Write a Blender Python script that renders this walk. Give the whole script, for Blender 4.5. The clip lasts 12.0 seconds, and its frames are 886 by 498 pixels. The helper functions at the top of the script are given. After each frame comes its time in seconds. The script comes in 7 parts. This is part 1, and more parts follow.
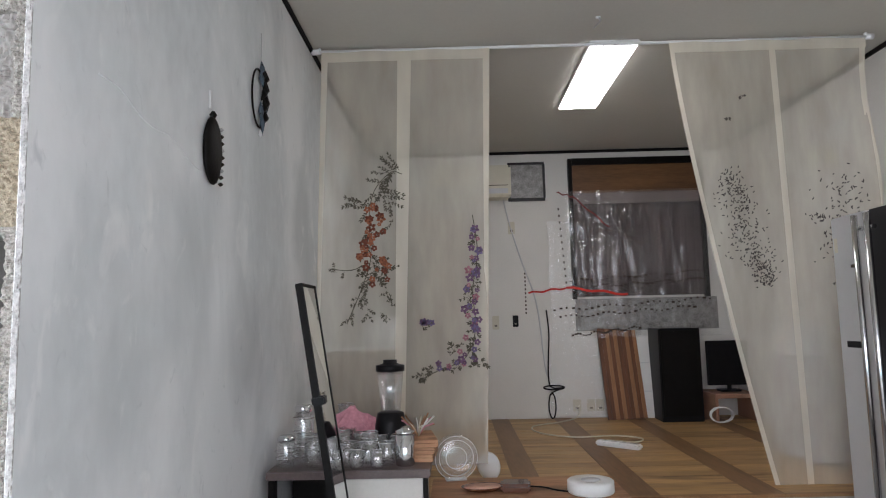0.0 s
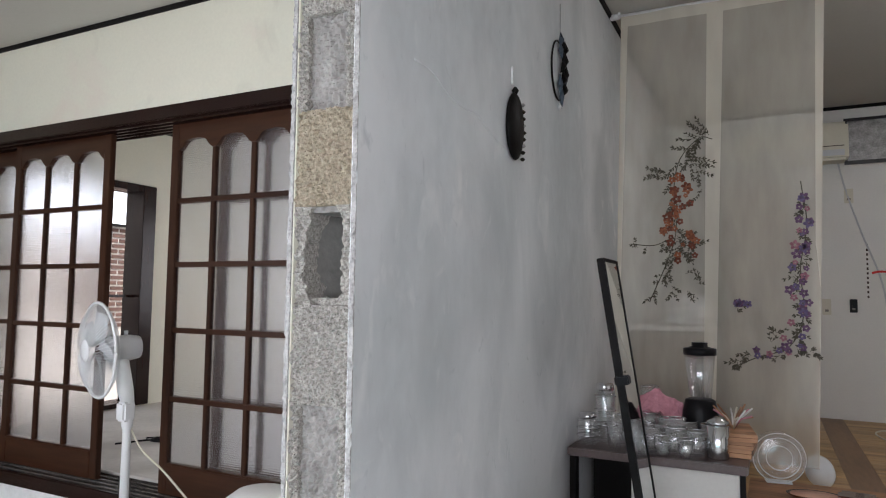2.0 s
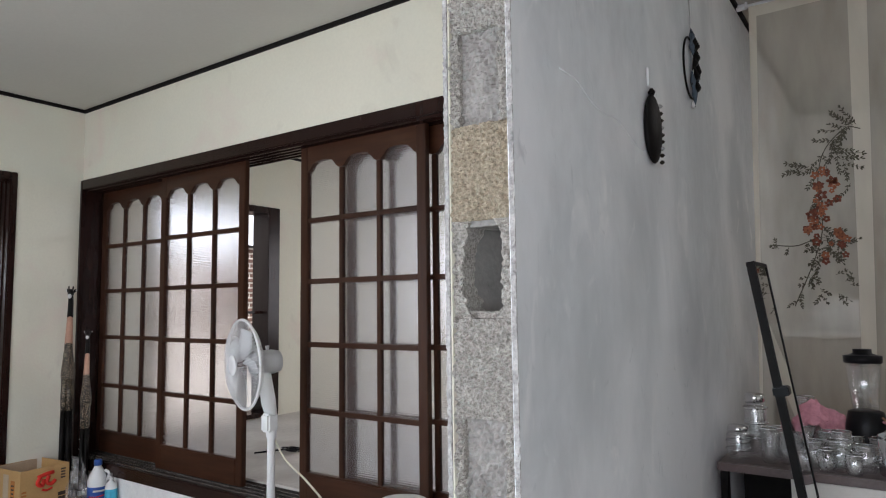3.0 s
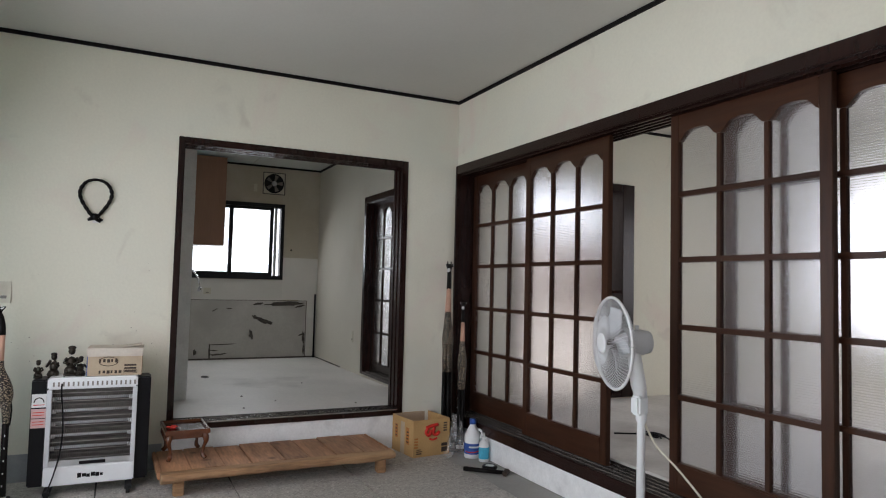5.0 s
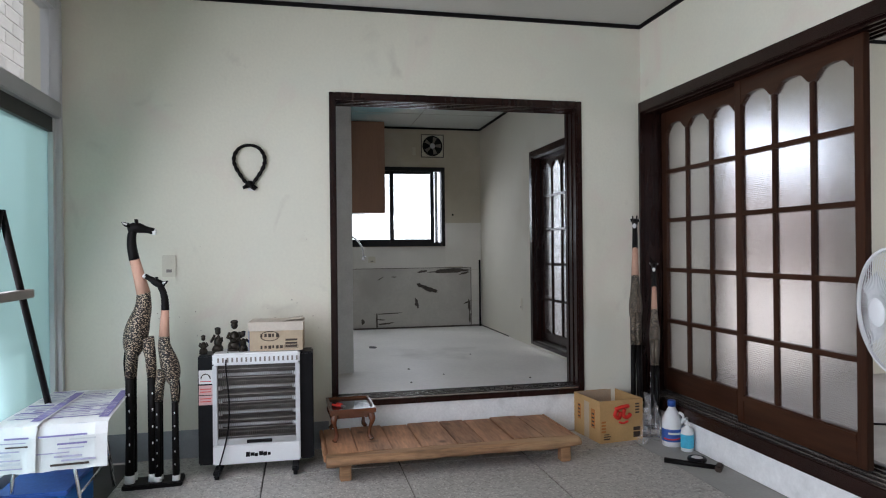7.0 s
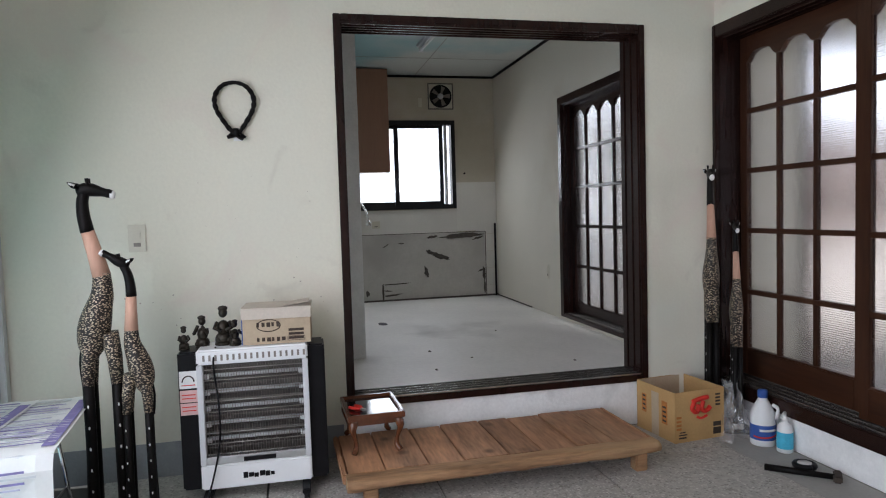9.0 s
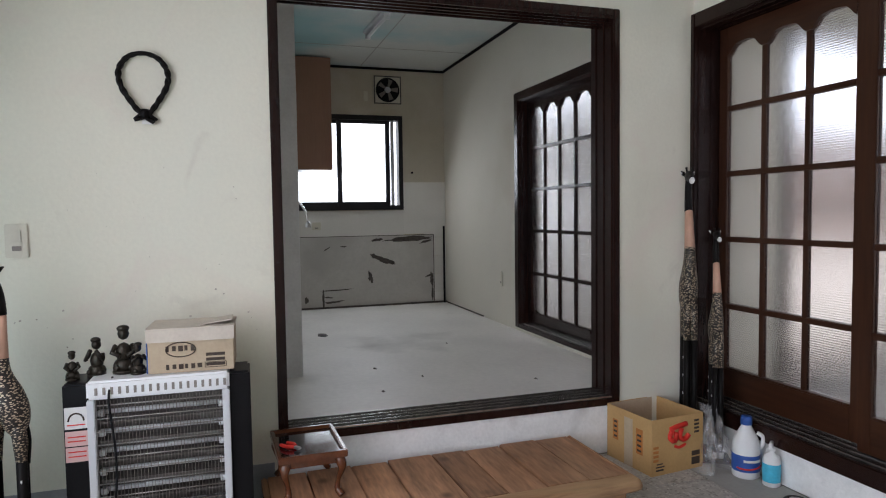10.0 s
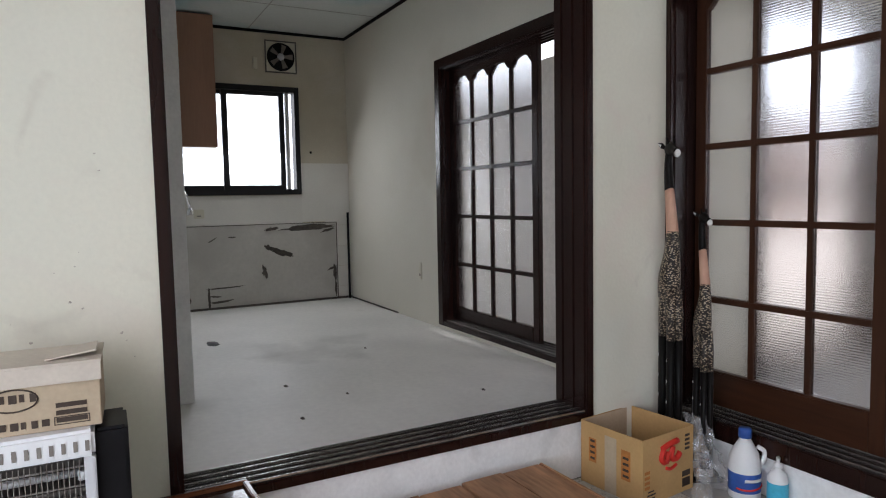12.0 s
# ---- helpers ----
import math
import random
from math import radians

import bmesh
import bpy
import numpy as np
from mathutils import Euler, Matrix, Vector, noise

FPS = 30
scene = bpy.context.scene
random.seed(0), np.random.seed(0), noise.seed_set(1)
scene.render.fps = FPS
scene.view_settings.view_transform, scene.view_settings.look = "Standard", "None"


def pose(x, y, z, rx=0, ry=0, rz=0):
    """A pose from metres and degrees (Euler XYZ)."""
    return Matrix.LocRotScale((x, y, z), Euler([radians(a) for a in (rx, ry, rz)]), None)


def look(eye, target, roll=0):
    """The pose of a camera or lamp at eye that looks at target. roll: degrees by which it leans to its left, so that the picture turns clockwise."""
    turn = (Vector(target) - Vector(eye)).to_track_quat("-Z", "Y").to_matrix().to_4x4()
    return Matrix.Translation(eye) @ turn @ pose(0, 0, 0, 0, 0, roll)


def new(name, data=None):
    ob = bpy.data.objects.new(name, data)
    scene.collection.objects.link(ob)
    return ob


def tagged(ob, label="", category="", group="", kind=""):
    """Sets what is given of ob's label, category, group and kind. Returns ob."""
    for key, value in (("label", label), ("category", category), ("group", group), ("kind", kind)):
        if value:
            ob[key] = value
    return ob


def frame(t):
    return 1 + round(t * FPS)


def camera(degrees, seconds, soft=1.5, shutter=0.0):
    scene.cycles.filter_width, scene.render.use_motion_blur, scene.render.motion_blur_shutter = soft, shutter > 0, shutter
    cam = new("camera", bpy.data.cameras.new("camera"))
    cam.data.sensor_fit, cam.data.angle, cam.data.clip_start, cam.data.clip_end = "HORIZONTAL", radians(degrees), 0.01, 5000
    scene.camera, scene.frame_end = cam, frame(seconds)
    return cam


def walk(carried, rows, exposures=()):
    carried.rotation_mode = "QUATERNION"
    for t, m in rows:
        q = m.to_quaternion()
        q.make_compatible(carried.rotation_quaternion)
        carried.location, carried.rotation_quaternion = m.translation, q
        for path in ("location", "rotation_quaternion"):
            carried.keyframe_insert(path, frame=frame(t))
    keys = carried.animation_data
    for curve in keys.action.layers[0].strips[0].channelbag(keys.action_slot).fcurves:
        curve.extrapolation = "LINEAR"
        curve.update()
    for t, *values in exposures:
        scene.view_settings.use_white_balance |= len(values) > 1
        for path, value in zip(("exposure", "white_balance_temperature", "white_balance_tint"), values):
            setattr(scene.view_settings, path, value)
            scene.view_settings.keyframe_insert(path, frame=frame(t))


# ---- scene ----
cam = camera(67.9, 12.0, soft=1.1)
PATH = [
    (0, (-0.008, 0.042, 1.258), (-0.038, 2.031, 1.468), -1.3),
    (0.5, (-0.042, 0.075, 1.259), (-0.143, 2.064, 1.441), -0.8),
    (1, (-0.044, 0.121, 1.255), (-0.48, 2.067, 1.414), 1.2),
    (1.5, (-0.051, 0.129, 1.25), (-0.797, 1.981, 1.368), 0.9),
    (2, (-0.044, 0.106, 1.258), (-0.927, 1.895, 1.4), 0.7),
    (2.5, (-0.081, 0.091, 1.261), (-1.057, 1.829, 1.419), -0.1),
    (2.7, (-0.104, 0.076, 1.263), (-1.147, 1.775, 1.43), -0.5),
    (4.3, (-0.289, -0.027, 1.264), (-1.864, 1.198, 1.397), 0.7),
    (4.5, (-0.281, 0.01, 1.257), (-1.928, 1.137, 1.392), 0.9),
    (5, (-0.337, 0.021, 1.247), (-2.131, 0.899, 1.356), 1.4),
    (5.5, (-0.491, 0.013, 1.24), (-2.315, 0.831, 1.312), 0.4),
    (6, (-0.623, 0.012, 1.216), (-2.451, 0.822, 1.153), 2.5),
    (6.5, (-0.78, 0.102, 1.225), (-2.685, 0.71, 1.226), 1.3),
    (7, (-0.928, 0.16, 1.221), (-2.883, 0.582, 1.222), -0.6),
    (7.5, (-1.112, 0.183, 1.22), (-3.068, 0.596, 1.175), -2.6),
    (7.7, (-1.188, 0.147, 1.223), (-3.138, 0.588, 1.157), -1.5),
    (9.3, (-1.874, 0.104, 1.214), (-3.817, 0.562, 1.084), -1.8),
    (9.5, (-1.947, 0.105, 1.211), (-3.872, 0.628, 1.069), -0.9),
    (10, (-2.207, 0.166, 1.223), (-4.107, 0.78, 1.113), -0.8),
    (10.5, (-2.374, 0.195, 1.217), (-4.259, 0.856, 1.109), -1.2),
    (11, (-2.572, 0.13, 1.209), (-4.421, 0.881, 1.07), -1.7),
    (11.5, (-2.763, 0.132, 1.203), (-4.577, 0.956, 1.03), -1.5),
    (12, (-2.933, 0.164, 1.194), (-4.691, 1.105, 1.042), -1.1),
]
walk(cam, [(t, look(eye, target, roll)) for t, eye, target, roll in PATH],
     [(0, 0.38, 6400, 15), (0.9, 0.42, 6400, 15), (1.5, 0.16, 6400, 15), (2.7, 0.0, 6400, 15), (4.3, -0.25, 6500, 15), (6, -0.17, 6250, 15), (7.5, -0.05, 6100, 15), (9.5, -0.08, 6250, 16), (12, 0.04, 6300, 16)])

# ---- world, daylight and lamps ----
world = bpy.data.worlds.new("sky")
scene.world = world
world.use_nodes = True
wn = world.node_tree
sky = wn.nodes.new("ShaderNodeTexSky")
sky.sky_type, sky.sun_disc = "NISHITA", False
sky.sun_elevation, sky.sun_rotation = radians(58), radians(53)
sky.air_density, sky.dust_density, sky.ozone_density = 1.0, 6.0, 1.0
wn.links.new(sky.outputs["Color"], wn.nodes["Background"].inputs["Color"])
wn.nodes["Background"].inputs["Strength"].default_value = 0.15
sun = new("sun", bpy.data.lights.new("sun", "SUN"))
sun.data.energy, sun.data.angle, sun.data.color = 3.2, radians(10), (1.0, 0.96, 0.9)
sun.matrix_world = look((8, 6, 16), (0, 0, 0))


def window_light(name, eye, target, w, h, watts, color=(0.93, 0.97, 1.0)):
    lamp = new(name, bpy.data.lights.new(name, "AREA"))
    lamp.data.shape, lamp.data.size, lamp.data.size_y = "RECTANGLE", w, h
    lamp.data.energy, lamp.data.color = watts, color
    lamp.matrix_world = look(eye, target)
    return lamp


window_light("window_daylight", (-1.5, -1.1, 1.2), (-1.5, 3, -0.35), 5.6, 2.0, 116, (1.02, 0.97, 1.03))
window_light("north_daylight", (-3.1, 5.94, 1.55), (-3.1, 2, 1.3), 1.9, 1.2, 23, (0.97, 0.98, 1.02))
window_light("kitchen_daylight", (-9.05, 1.35, 1.76), (-6.9, 1.3, -0.3), 0.9, 0.8, 9.5)

# ---- materials ----


def material(name, color, rough=0.6, metal=0.0, spread=0.12, scale=6.0, fine=90.0, bump=0.15, dirt=None, dirt_at=0.62,
             stretch=(1, 1, 1), random_value=0.0, spec=0.4, coat=0.0, tints=()):
    """A surface with blotches at one scale, grain at another, fine relief and, where given, dirt."""
    m = bpy.data.materials.new(name)
    m.use_nodes = True
    n, l = m.node_tree.nodes, m.node_tree.links
    b = n["Principled BSDF"]
    b.inputs["Roughness"].default_value, b.inputs["Metallic"].default_value = rough, metal
    b.inputs["Specular IOR Level"].default_value, b.inputs["Coat Weight"].default_value = spec, coat
    geo, mapping = n.new("ShaderNodeNewGeometry"), n.new("ShaderNodeMapping")
    mapping.inputs["Scale"].default_value = stretch
    l.new(geo.outputs["Position"], mapping.inputs["Vector"])

    def cloud(s, detail):
        t = n.new("ShaderNodeTexNoise")
        t.inputs["Scale"].default_value, t.inputs["Detail"].default_value = s, detail
        l.new(mapping.outputs["Vector"], t.inputs["Vector"])
        return t

    big, small = cloud(scale, 5), cloud(fine, 3)
    ramp = n.new("ShaderNodeValToRGB")
    c = Vector(color[:3])
    ramp.color_ramp.elements[0].position, ramp.color_ramp.elements[1].position = 0.3, 0.7
    ramp.color_ramp.elements[0].color = (*(c * (1 - spread)), 1)
    ramp.color_ramp.elements[1].color = (*[min(0.95, v * (1 + spread)) for v in c], 1)
    mix = n.new("ShaderNodeMix")
    mix.data_type = "FLOAT"
    mix.inputs[0].default_value = 0.4
    l.new(big.outputs["Fac"], mix.inputs[2])
    l.new(small.outputs["Fac"], mix.inputs[3])
    l.new(mix.outputs[0], ramp.inputs["Fac"])
    out = ramp.outputs["Color"]
    if dirt:
        patch = cloud(scale * 0.45, 8)
        mask = n.new("ShaderNodeValToRGB")
        mask.color_ramp.elements[0].position, mask.color_ramp.elements[1].position = dirt_at, min(1.0, dirt_at + 0.14)
        l.new(patch.outputs["Fac"], mask.inputs["Fac"])
        over = n.new("ShaderNodeMix")
        over.data_type = "RGBA"
        l.new(mask.outputs["Color"], over.inputs["Factor"])
        l.new(out, over.inputs[6])
        over.inputs[7].default_value = (*dirt, 1)
        out = over.outputs[2]
    for k, (tint, at, size, amount) in enumerate(tints):
        stain = cloud(size, 6)
        stain.inputs["Distortion"].default_value = 0.5 + 0.3 * k
        shift = n.new("ShaderNodeVectorMath")
        shift.inputs[1].default_value = (3.7 * (k + 1), 1.9 * (k + 1), 5.3 * (k + 1))
        l.new(mapping.outputs["Vector"], shift.inputs[0])
        l.new(shift.outputs["Vector"], stain.inputs["Vector"])
        gate = n.new("ShaderNodeMapRange")
        gate.inputs["From Min"].default_value, gate.inputs["From Max"].default_value = at, at + 0.16
        gate.inputs["To Max"].default_value = amount
        l.new(stain.outputs["Fac"], gate.inputs["Value"])
        lay = n.new("ShaderNodeMix")
        lay.data_type = "RGBA"
        l.new(gate.outputs["Result"], lay.inputs["Factor"])
        l.new(out, lay.inputs[6])
        lay.inputs[7].default_value = (*tint, 1)
        out = lay.outputs[2]
    if random_value:
        info, hsv = n.new("ShaderNodeObjectInfo"), n.new("ShaderNodeHueSaturation")
        rng = n.new("ShaderNodeMapRange")
        rng.inputs["To Min"].default_value, rng.inputs["To Max"].default_value = 1 - random_value, 1 + random_value
        l.new(info.outputs["Random"], rng.inputs["Value"])
        l.new(rng.outputs["Result"], hsv.inputs["Value"])
        l.new(out, hsv.inputs["Color"])
        out = hsv.outputs["Color"]
    l.new(out, b.inputs["Base Color"])
    if bump:
        bp = n.new("ShaderNodeBump")
        bp.inputs["Strength"].default_value, bp.inputs["Distance"].default_value = bump, 0.01
        l.new(mix.outputs[0], bp.inputs["Height"])
        l.new(bp.outputs["Normal"], b.inputs["Normal"])
    return m


def glowing(name, color, strength):
    m = bpy.data.materials.new(name)
    m.use_nodes = True
    b = m.node_tree.nodes["Principled BSDF"]
    b.inputs["Base Color"].default_value = (*color, 1)
    b.inputs["Emission Color"].default_value = (*color, 1)
    b.inputs["Emission Strength"].default_value = strength
    return m


def glassy(name, color=(1, 1, 1), rough=0.0, ripple=0.0, ripple_scale=60.0, ior=1.45, weight=1.0):
    m = bpy.data.materials.new(name)
    m.use_nodes = True
    n, l = m.node_tree.nodes, m.node_tree.links
    b = n["Principled BSDF"]
    b.inputs["Base Color"].default_value = (*color, 1)
    b.inputs["Roughness"].default_value, b.inputs["IOR"].default_value = rough, ior
    b.inputs["Transmission Weight"].default_value = weight
    if ripple:
        geo = n.new("ShaderNodeNewGeometry")
        wave = n.new("ShaderNodeTexWave")
        wave.wave_type, wave.bands_direction = "BANDS", "Z"
        wave.inputs["Scale"].default_value, wave.inputs["Distortion"].default_value = ripple_scale, 0.15
        wave.inputs["Detail"].default_value = 0.0
        l.new(geo.outputs["Position"], wave.inputs["Vector"])
        bp = n.new("ShaderNodeBump")
        bp.inputs["Strength"].default_value, bp.inputs["Distance"].default_value = ripple, 0.004
        l.new(wave.outputs["Fac"], bp.inputs["Height"])
        l.new(bp.outputs["Normal"], b.inputs["Normal"])
    return m


def sheer(name, color, cover):
    """Thin gauze: part of the light passes straight through."""
    m = bpy.data.materials.new(name)
    m.use_nodes = True
    n, l = m.node_tree.nodes, m.node_tree.links
    n.remove(n["Principled BSDF"])
    clear, cloth, back = n.new("ShaderNodeBsdfTransparent"), n.new("ShaderNodeBsdfDiffuse"), n.new("ShaderNodeBsdfTranslucent")
    cloth.inputs["Color"].default_value = back.inputs["Color"].default_value = (*color, 1)
    both, mix = n.new("ShaderNodeMixShader"), n.new("ShaderNodeMixShader")
    both.inputs[0].default_value = 0.4
    l.new(cloth.outputs[0], both.inputs[1])
    l.new(back.outputs[0], both.inputs[2])
    weave = n.new("ShaderNodeTexNoise")
    weave.inputs["Scale"].default_value, weave.inputs["Detail"].default_value = 9.0, 6
    geo, mp = n.new("ShaderNodeNewGeometry"), n.new("ShaderNodeMapping")
    mp.inputs["Scale"].default_value = (1.0, 1.0, 0.25)
    l.new(geo.outputs["Position"], mp.inputs["Vector"])
    l.new(mp.outputs["Vector"], weave.inputs["Vector"])
    rng = n.new("ShaderNodeMapRange")
    rng.inputs["To Min"].default_value, rng.inputs["To Max"].default_value = cover - 0.16, cover + 0.16
    l.new(weave.outputs["Fac"], rng.inputs["Value"])
    l.new(rng.outputs["Result"], mix.inputs[0])
    l.new(clear.outputs[0], mix.inputs[1])
    l.new(both.outputs[0], mix.inputs[2])
    l.new(mix.outputs[0], n["Material Output"].inputs["Surface"])
    return m


def privacy_film(name, color, milky):
    """Tinted film on glass: clear in part, milky in part, with a faint gloss."""
    m = bpy.data.materials.new(name)
    m.use_nodes = True
    n, l = m.node_tree.nodes, m.node_tree.links
    n.remove(n["Principled BSDF"])
    clear, glow, gloss = n.new("ShaderNodeBsdfTransparent"), n.new("ShaderNodeBsdfTranslucent"), n.new("ShaderNodeBsdfGlossy")
    clear.inputs["Color"].default_value = glow.inputs["Color"].default_value = (*color, 1)
    gloss.inputs["Roughness"].default_value = 0.06
    both, mix = n.new("ShaderNodeMixShader"), n.new("ShaderNodeMixShader")
    both.inputs[0].default_value, mix.inputs[0].default_value = milky, 0.05
    l.new(clear.outputs[0], both.inputs[1])
    l.new(glow.outputs[0], both.inputs[2])
    l.new(both.outputs[0], mix.inputs[1])
    l.new(gloss.outputs[0], mix.inputs[2])
    l.new(mix.outputs[0], n["Material Output"].inputs["Surface"])
    return m


def shiny_film(name, cover, rough=0.22, bump=0.8, gloss_part=0.4):
    """Clear film: mostly open, with a crinkled gloss."""
    m = bpy.data.materials.new(name)
    m.use_nodes = True
    n, l = m.node_tree.nodes, m.node_tree.links
    n.remove(n["Principled BSDF"])
    clear, gloss, haze = n.new("ShaderNodeBsdfTransparent"), n.new("ShaderNodeBsdfGlossy"), n.new("ShaderNodeBsdfDiffuse")
    gloss.inputs["Roughness"].default_value = rough
    gloss.inputs["Color"].default_value = haze.inputs["Color"].default_value = (0.85, 0.86, 0.86, 1)
    both, mix = n.new("ShaderNodeMixShader"), n.new("ShaderNodeMixShader")
    both.inputs[0].default_value, mix.inputs[0].default_value = gloss_part, cover
    t, bp, geo = n.new("ShaderNodeTexNoise"), n.new("ShaderNodeBump"), n.new("ShaderNodeNewGeometry")
    t.inputs["Scale"].default_value, t.inputs["Detail"].default_value = 8, 9
    t.inputs["Distortion"].default_value = 1.6
    bp.inputs["Strength"].default_value, bp.inputs["Distance"].default_value = bump, 0.02
    l.new(geo.outputs["Position"], t.inputs["Vector"])
    l.new(t.outputs["Fac"], bp.inputs["Height"])
    l.new(bp.outputs["Normal"], gloss.inputs["Normal"])
    l.new(gloss.outputs[0], both.inputs[1])
    l.new(haze.outputs[0], both.inputs[2])
    l.new(clear.outputs[0], mix.inputs[1])
    l.new(both.outputs[0], mix.inputs[2])
    l.new(mix.outputs[0], n["Material Output"].inputs["Surface"])
    return m


FILM_THIN = shiny_film("thin_crinkled_film", 0.13, 0.24, 0.35, 0.12)
FILM_PALE = shiny_film("pale_hanging_film", 0.16, 0.2, 0.5, 0.5)
CREAM = material("cream_plaster", (0.735, 0.715, 0.595), 0.85, spread=0.05, scale=1.4, fine=60, bump=0.22, dirt=(0.67, 0.63, 0.52), dirt_at=0.58,
                 tints=(((0.665, 0.69, 0.61), 0.5, 0.9, 0.4), ((0.72, 0.61, 0.54), 0.56, 1.7, 0.6), ((0.5, 0.46, 0.38), 0.62, 3.2, 0.45)))
# stains, on a base also darkened for the kitchen's dim light
KITCHEN_WALL = material("stained_dimmed_plaster", (0.57, 0.52, 0.41), 0.8, spread=0.09, scale=1.8, fine=80, bump=0.3, dirt=(0.47, 0.415, 0.30), dirt_at=0.52, tints=(((0.6, 0.56, 0.5), 0.55, 2.5, 0.6),))
# the hall's cream, darkened to put the side wall's dimness into the colour
KITCHEN_SIDE = material("shade_dimmed_cream_plaster", (0.64, 0.615, 0.525), 0.8, spread=0.06, scale=1.5, fine=70, bump=0.2, dirt=(0.56, 0.52, 0.42), dirt_at=0.55)
GREY_WALL = material("grey_trowelled_plaster", (0.705, 0.735, 0.745), 0.75, spread=0.11, scale=2.6, fine=26, bump=0.3,
                     dirt=(0.86, 0.875, 0.88), dirt_at=0.46, stretch=(1, 1, 0.6),
                     tints=(((0.55, 0.58, 0.585), 0.52, 1.6, 0.7), ((0.9, 0.905, 0.9), 0.6, 9.0, 0.75), ((0.52, 0.55, 0.56), 0.64, 24.0, 0.6)))
WHITE_WALL = material("white_wallpaper", (0.72, 0.71, 0.67), 0.8, spread=0.04, scale=3, fine=70, bump=0.08)
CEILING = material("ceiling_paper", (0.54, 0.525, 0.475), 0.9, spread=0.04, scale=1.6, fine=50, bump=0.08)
KITCHEN_CEIL = material("stained_ceiling_board", (0.6, 0.63, 0.6), 0.85, spread=0.07, scale=1.5, fine=40, bump=0.1, dirt=(0.34, 0.54, 0.56), dirt_at=0.48)
BLACK_TRIM = material("black_trim", (0.008, 0.007, 0.007), 0.7, spread=0.2, scale=20, bump=0.05, spec=0.15)
DARK_WOOD = material("dark_stained_wood", (0.016, 0.0062, 0.0045), 0.27, spread=0.5, scale=5, fine=45, bump=0.12, stretch=(1, 1, 0.12), spec=0.3)
DOOR_WOOD = material("varnished_brown_wood", (0.040, 0.0155, 0.0075), 0.34, spread=0.5, scale=7, fine=55, bump=0.1, stretch=(1, 1, 0.1), spec=0.3)
TRACK = material("worn_metal_track", (0.42, 0.41, 0.39), 0.22, 0.9, spread=0.4, scale=14, bump=0.05)
RAIL_WOOD = material("varnished_rail_wood", (0.040, 0.0155, 0.0075), 0.34, spread=0.5, scale=7, fine=55, bump=0.1, stretch=(0.1, 0.5, 1), spec=0.3)
TERRAZZO = material("terrazzo", (0.42, 0.405, 0.37), 0.5, spread=0.3, scale=30, fine=230, bump=0.1, dirt=(0.27, 0.25, 0.22), dirt_at=0.6, random_value=0.09, tints=(((0.3, 0.275, 0.235), 0.55, 1.1, 0.5),))


def flecked(m, scale, chips, amount, stretch=(1, 1, 1)):
    """Scatters small cells of other colours into a surface."""
    n, l = m.node_tree.nodes, m.node_tree.links
    base = n["Principled BSDF"].inputs["Base Color"]
    under = base.links[0].from_socket
    geo, mp, cell, ramp, lay, gate = (n.new("ShaderNode" + k) for k in ("NewGeometry", "Mapping", "TexVoronoi", "ValToRGB", "Mix", "Math"))
    mp.inputs["Scale"].default_value = stretch
    cell.inputs["Scale"].default_value = scale
    l.new(geo.outputs["Position"], mp.inputs["Vector"])
    l.new(mp.outputs["Vector"], cell.inputs["Vector"])
    ramp.color_ramp.interpolation = "CONSTANT"
    for k, c in enumerate(chips):
        e = ramp.color_ramp.elements[k] if k < 2 else ramp.color_ramp.elements.new(k / len(chips))
        e.position, e.color = k / len(chips), (*c, 1)
    l.new(cell.outputs["Color"], ramp.inputs["Fac"])
    gate.operation = "LESS_THAN"
    gate.inputs[1].default_value = 0.42
    l.new(cell.outputs["Distance"], gate.inputs[0])
    part_of = n.new("ShaderNodeMath")
    part_of.operation = "MULTIPLY"
    part_of.inputs[1].default_value = amount
    l.new(gate.outputs[0], part_of.inputs[0])
    lay.data_type = "RGBA"
    l.new(part_of.outputs[0], lay.inputs["Factor"])
    l.new(under, lay.inputs[6])
    l.new(ramp.outputs["Color"], lay.inputs[7])
    l.new(lay.outputs[2], base)


def knotty(m, scale, dark, stretch):
    """Dark round knots with soft rims."""
    n, l = m.node_tree.nodes, m.node_tree.links
    base = n["Principled BSDF"].inputs["Base Color"]
    under = base.links[0].from_socket
    geo, mp, cell, gate, lay = (n.new("ShaderNode" + k) for k in ("NewGeometry", "Mapping", "TexVoronoi", "MapRange", "Mix"))
    mp.inputs["Scale"].default_value = stretch
    cell.inputs["Scale"].default_value = scale
    l.new(geo.outputs["Position"], mp.inputs["Vector"])
    l.new(mp.outputs["Vector"], cell.inputs["Vector"])
    gate.inputs["From Min"].default_value, gate.inputs["From Max"].default_value = 0.06, 0.2
    gate.inputs["To Min"].default_value, gate.inputs["To Max"].default_value = 0.85, 0.0
    l.new(cell.outputs["Distance"], gate.inputs["Value"])
    lay.data_type = "RGBA"
    l.new(gate.outputs["Result"], lay.inputs["Factor"])
    l.new(under, lay.inputs[6])
    lay.inputs[7].default_value = (*dark, 1)
    l.new(lay.outputs[2], base)


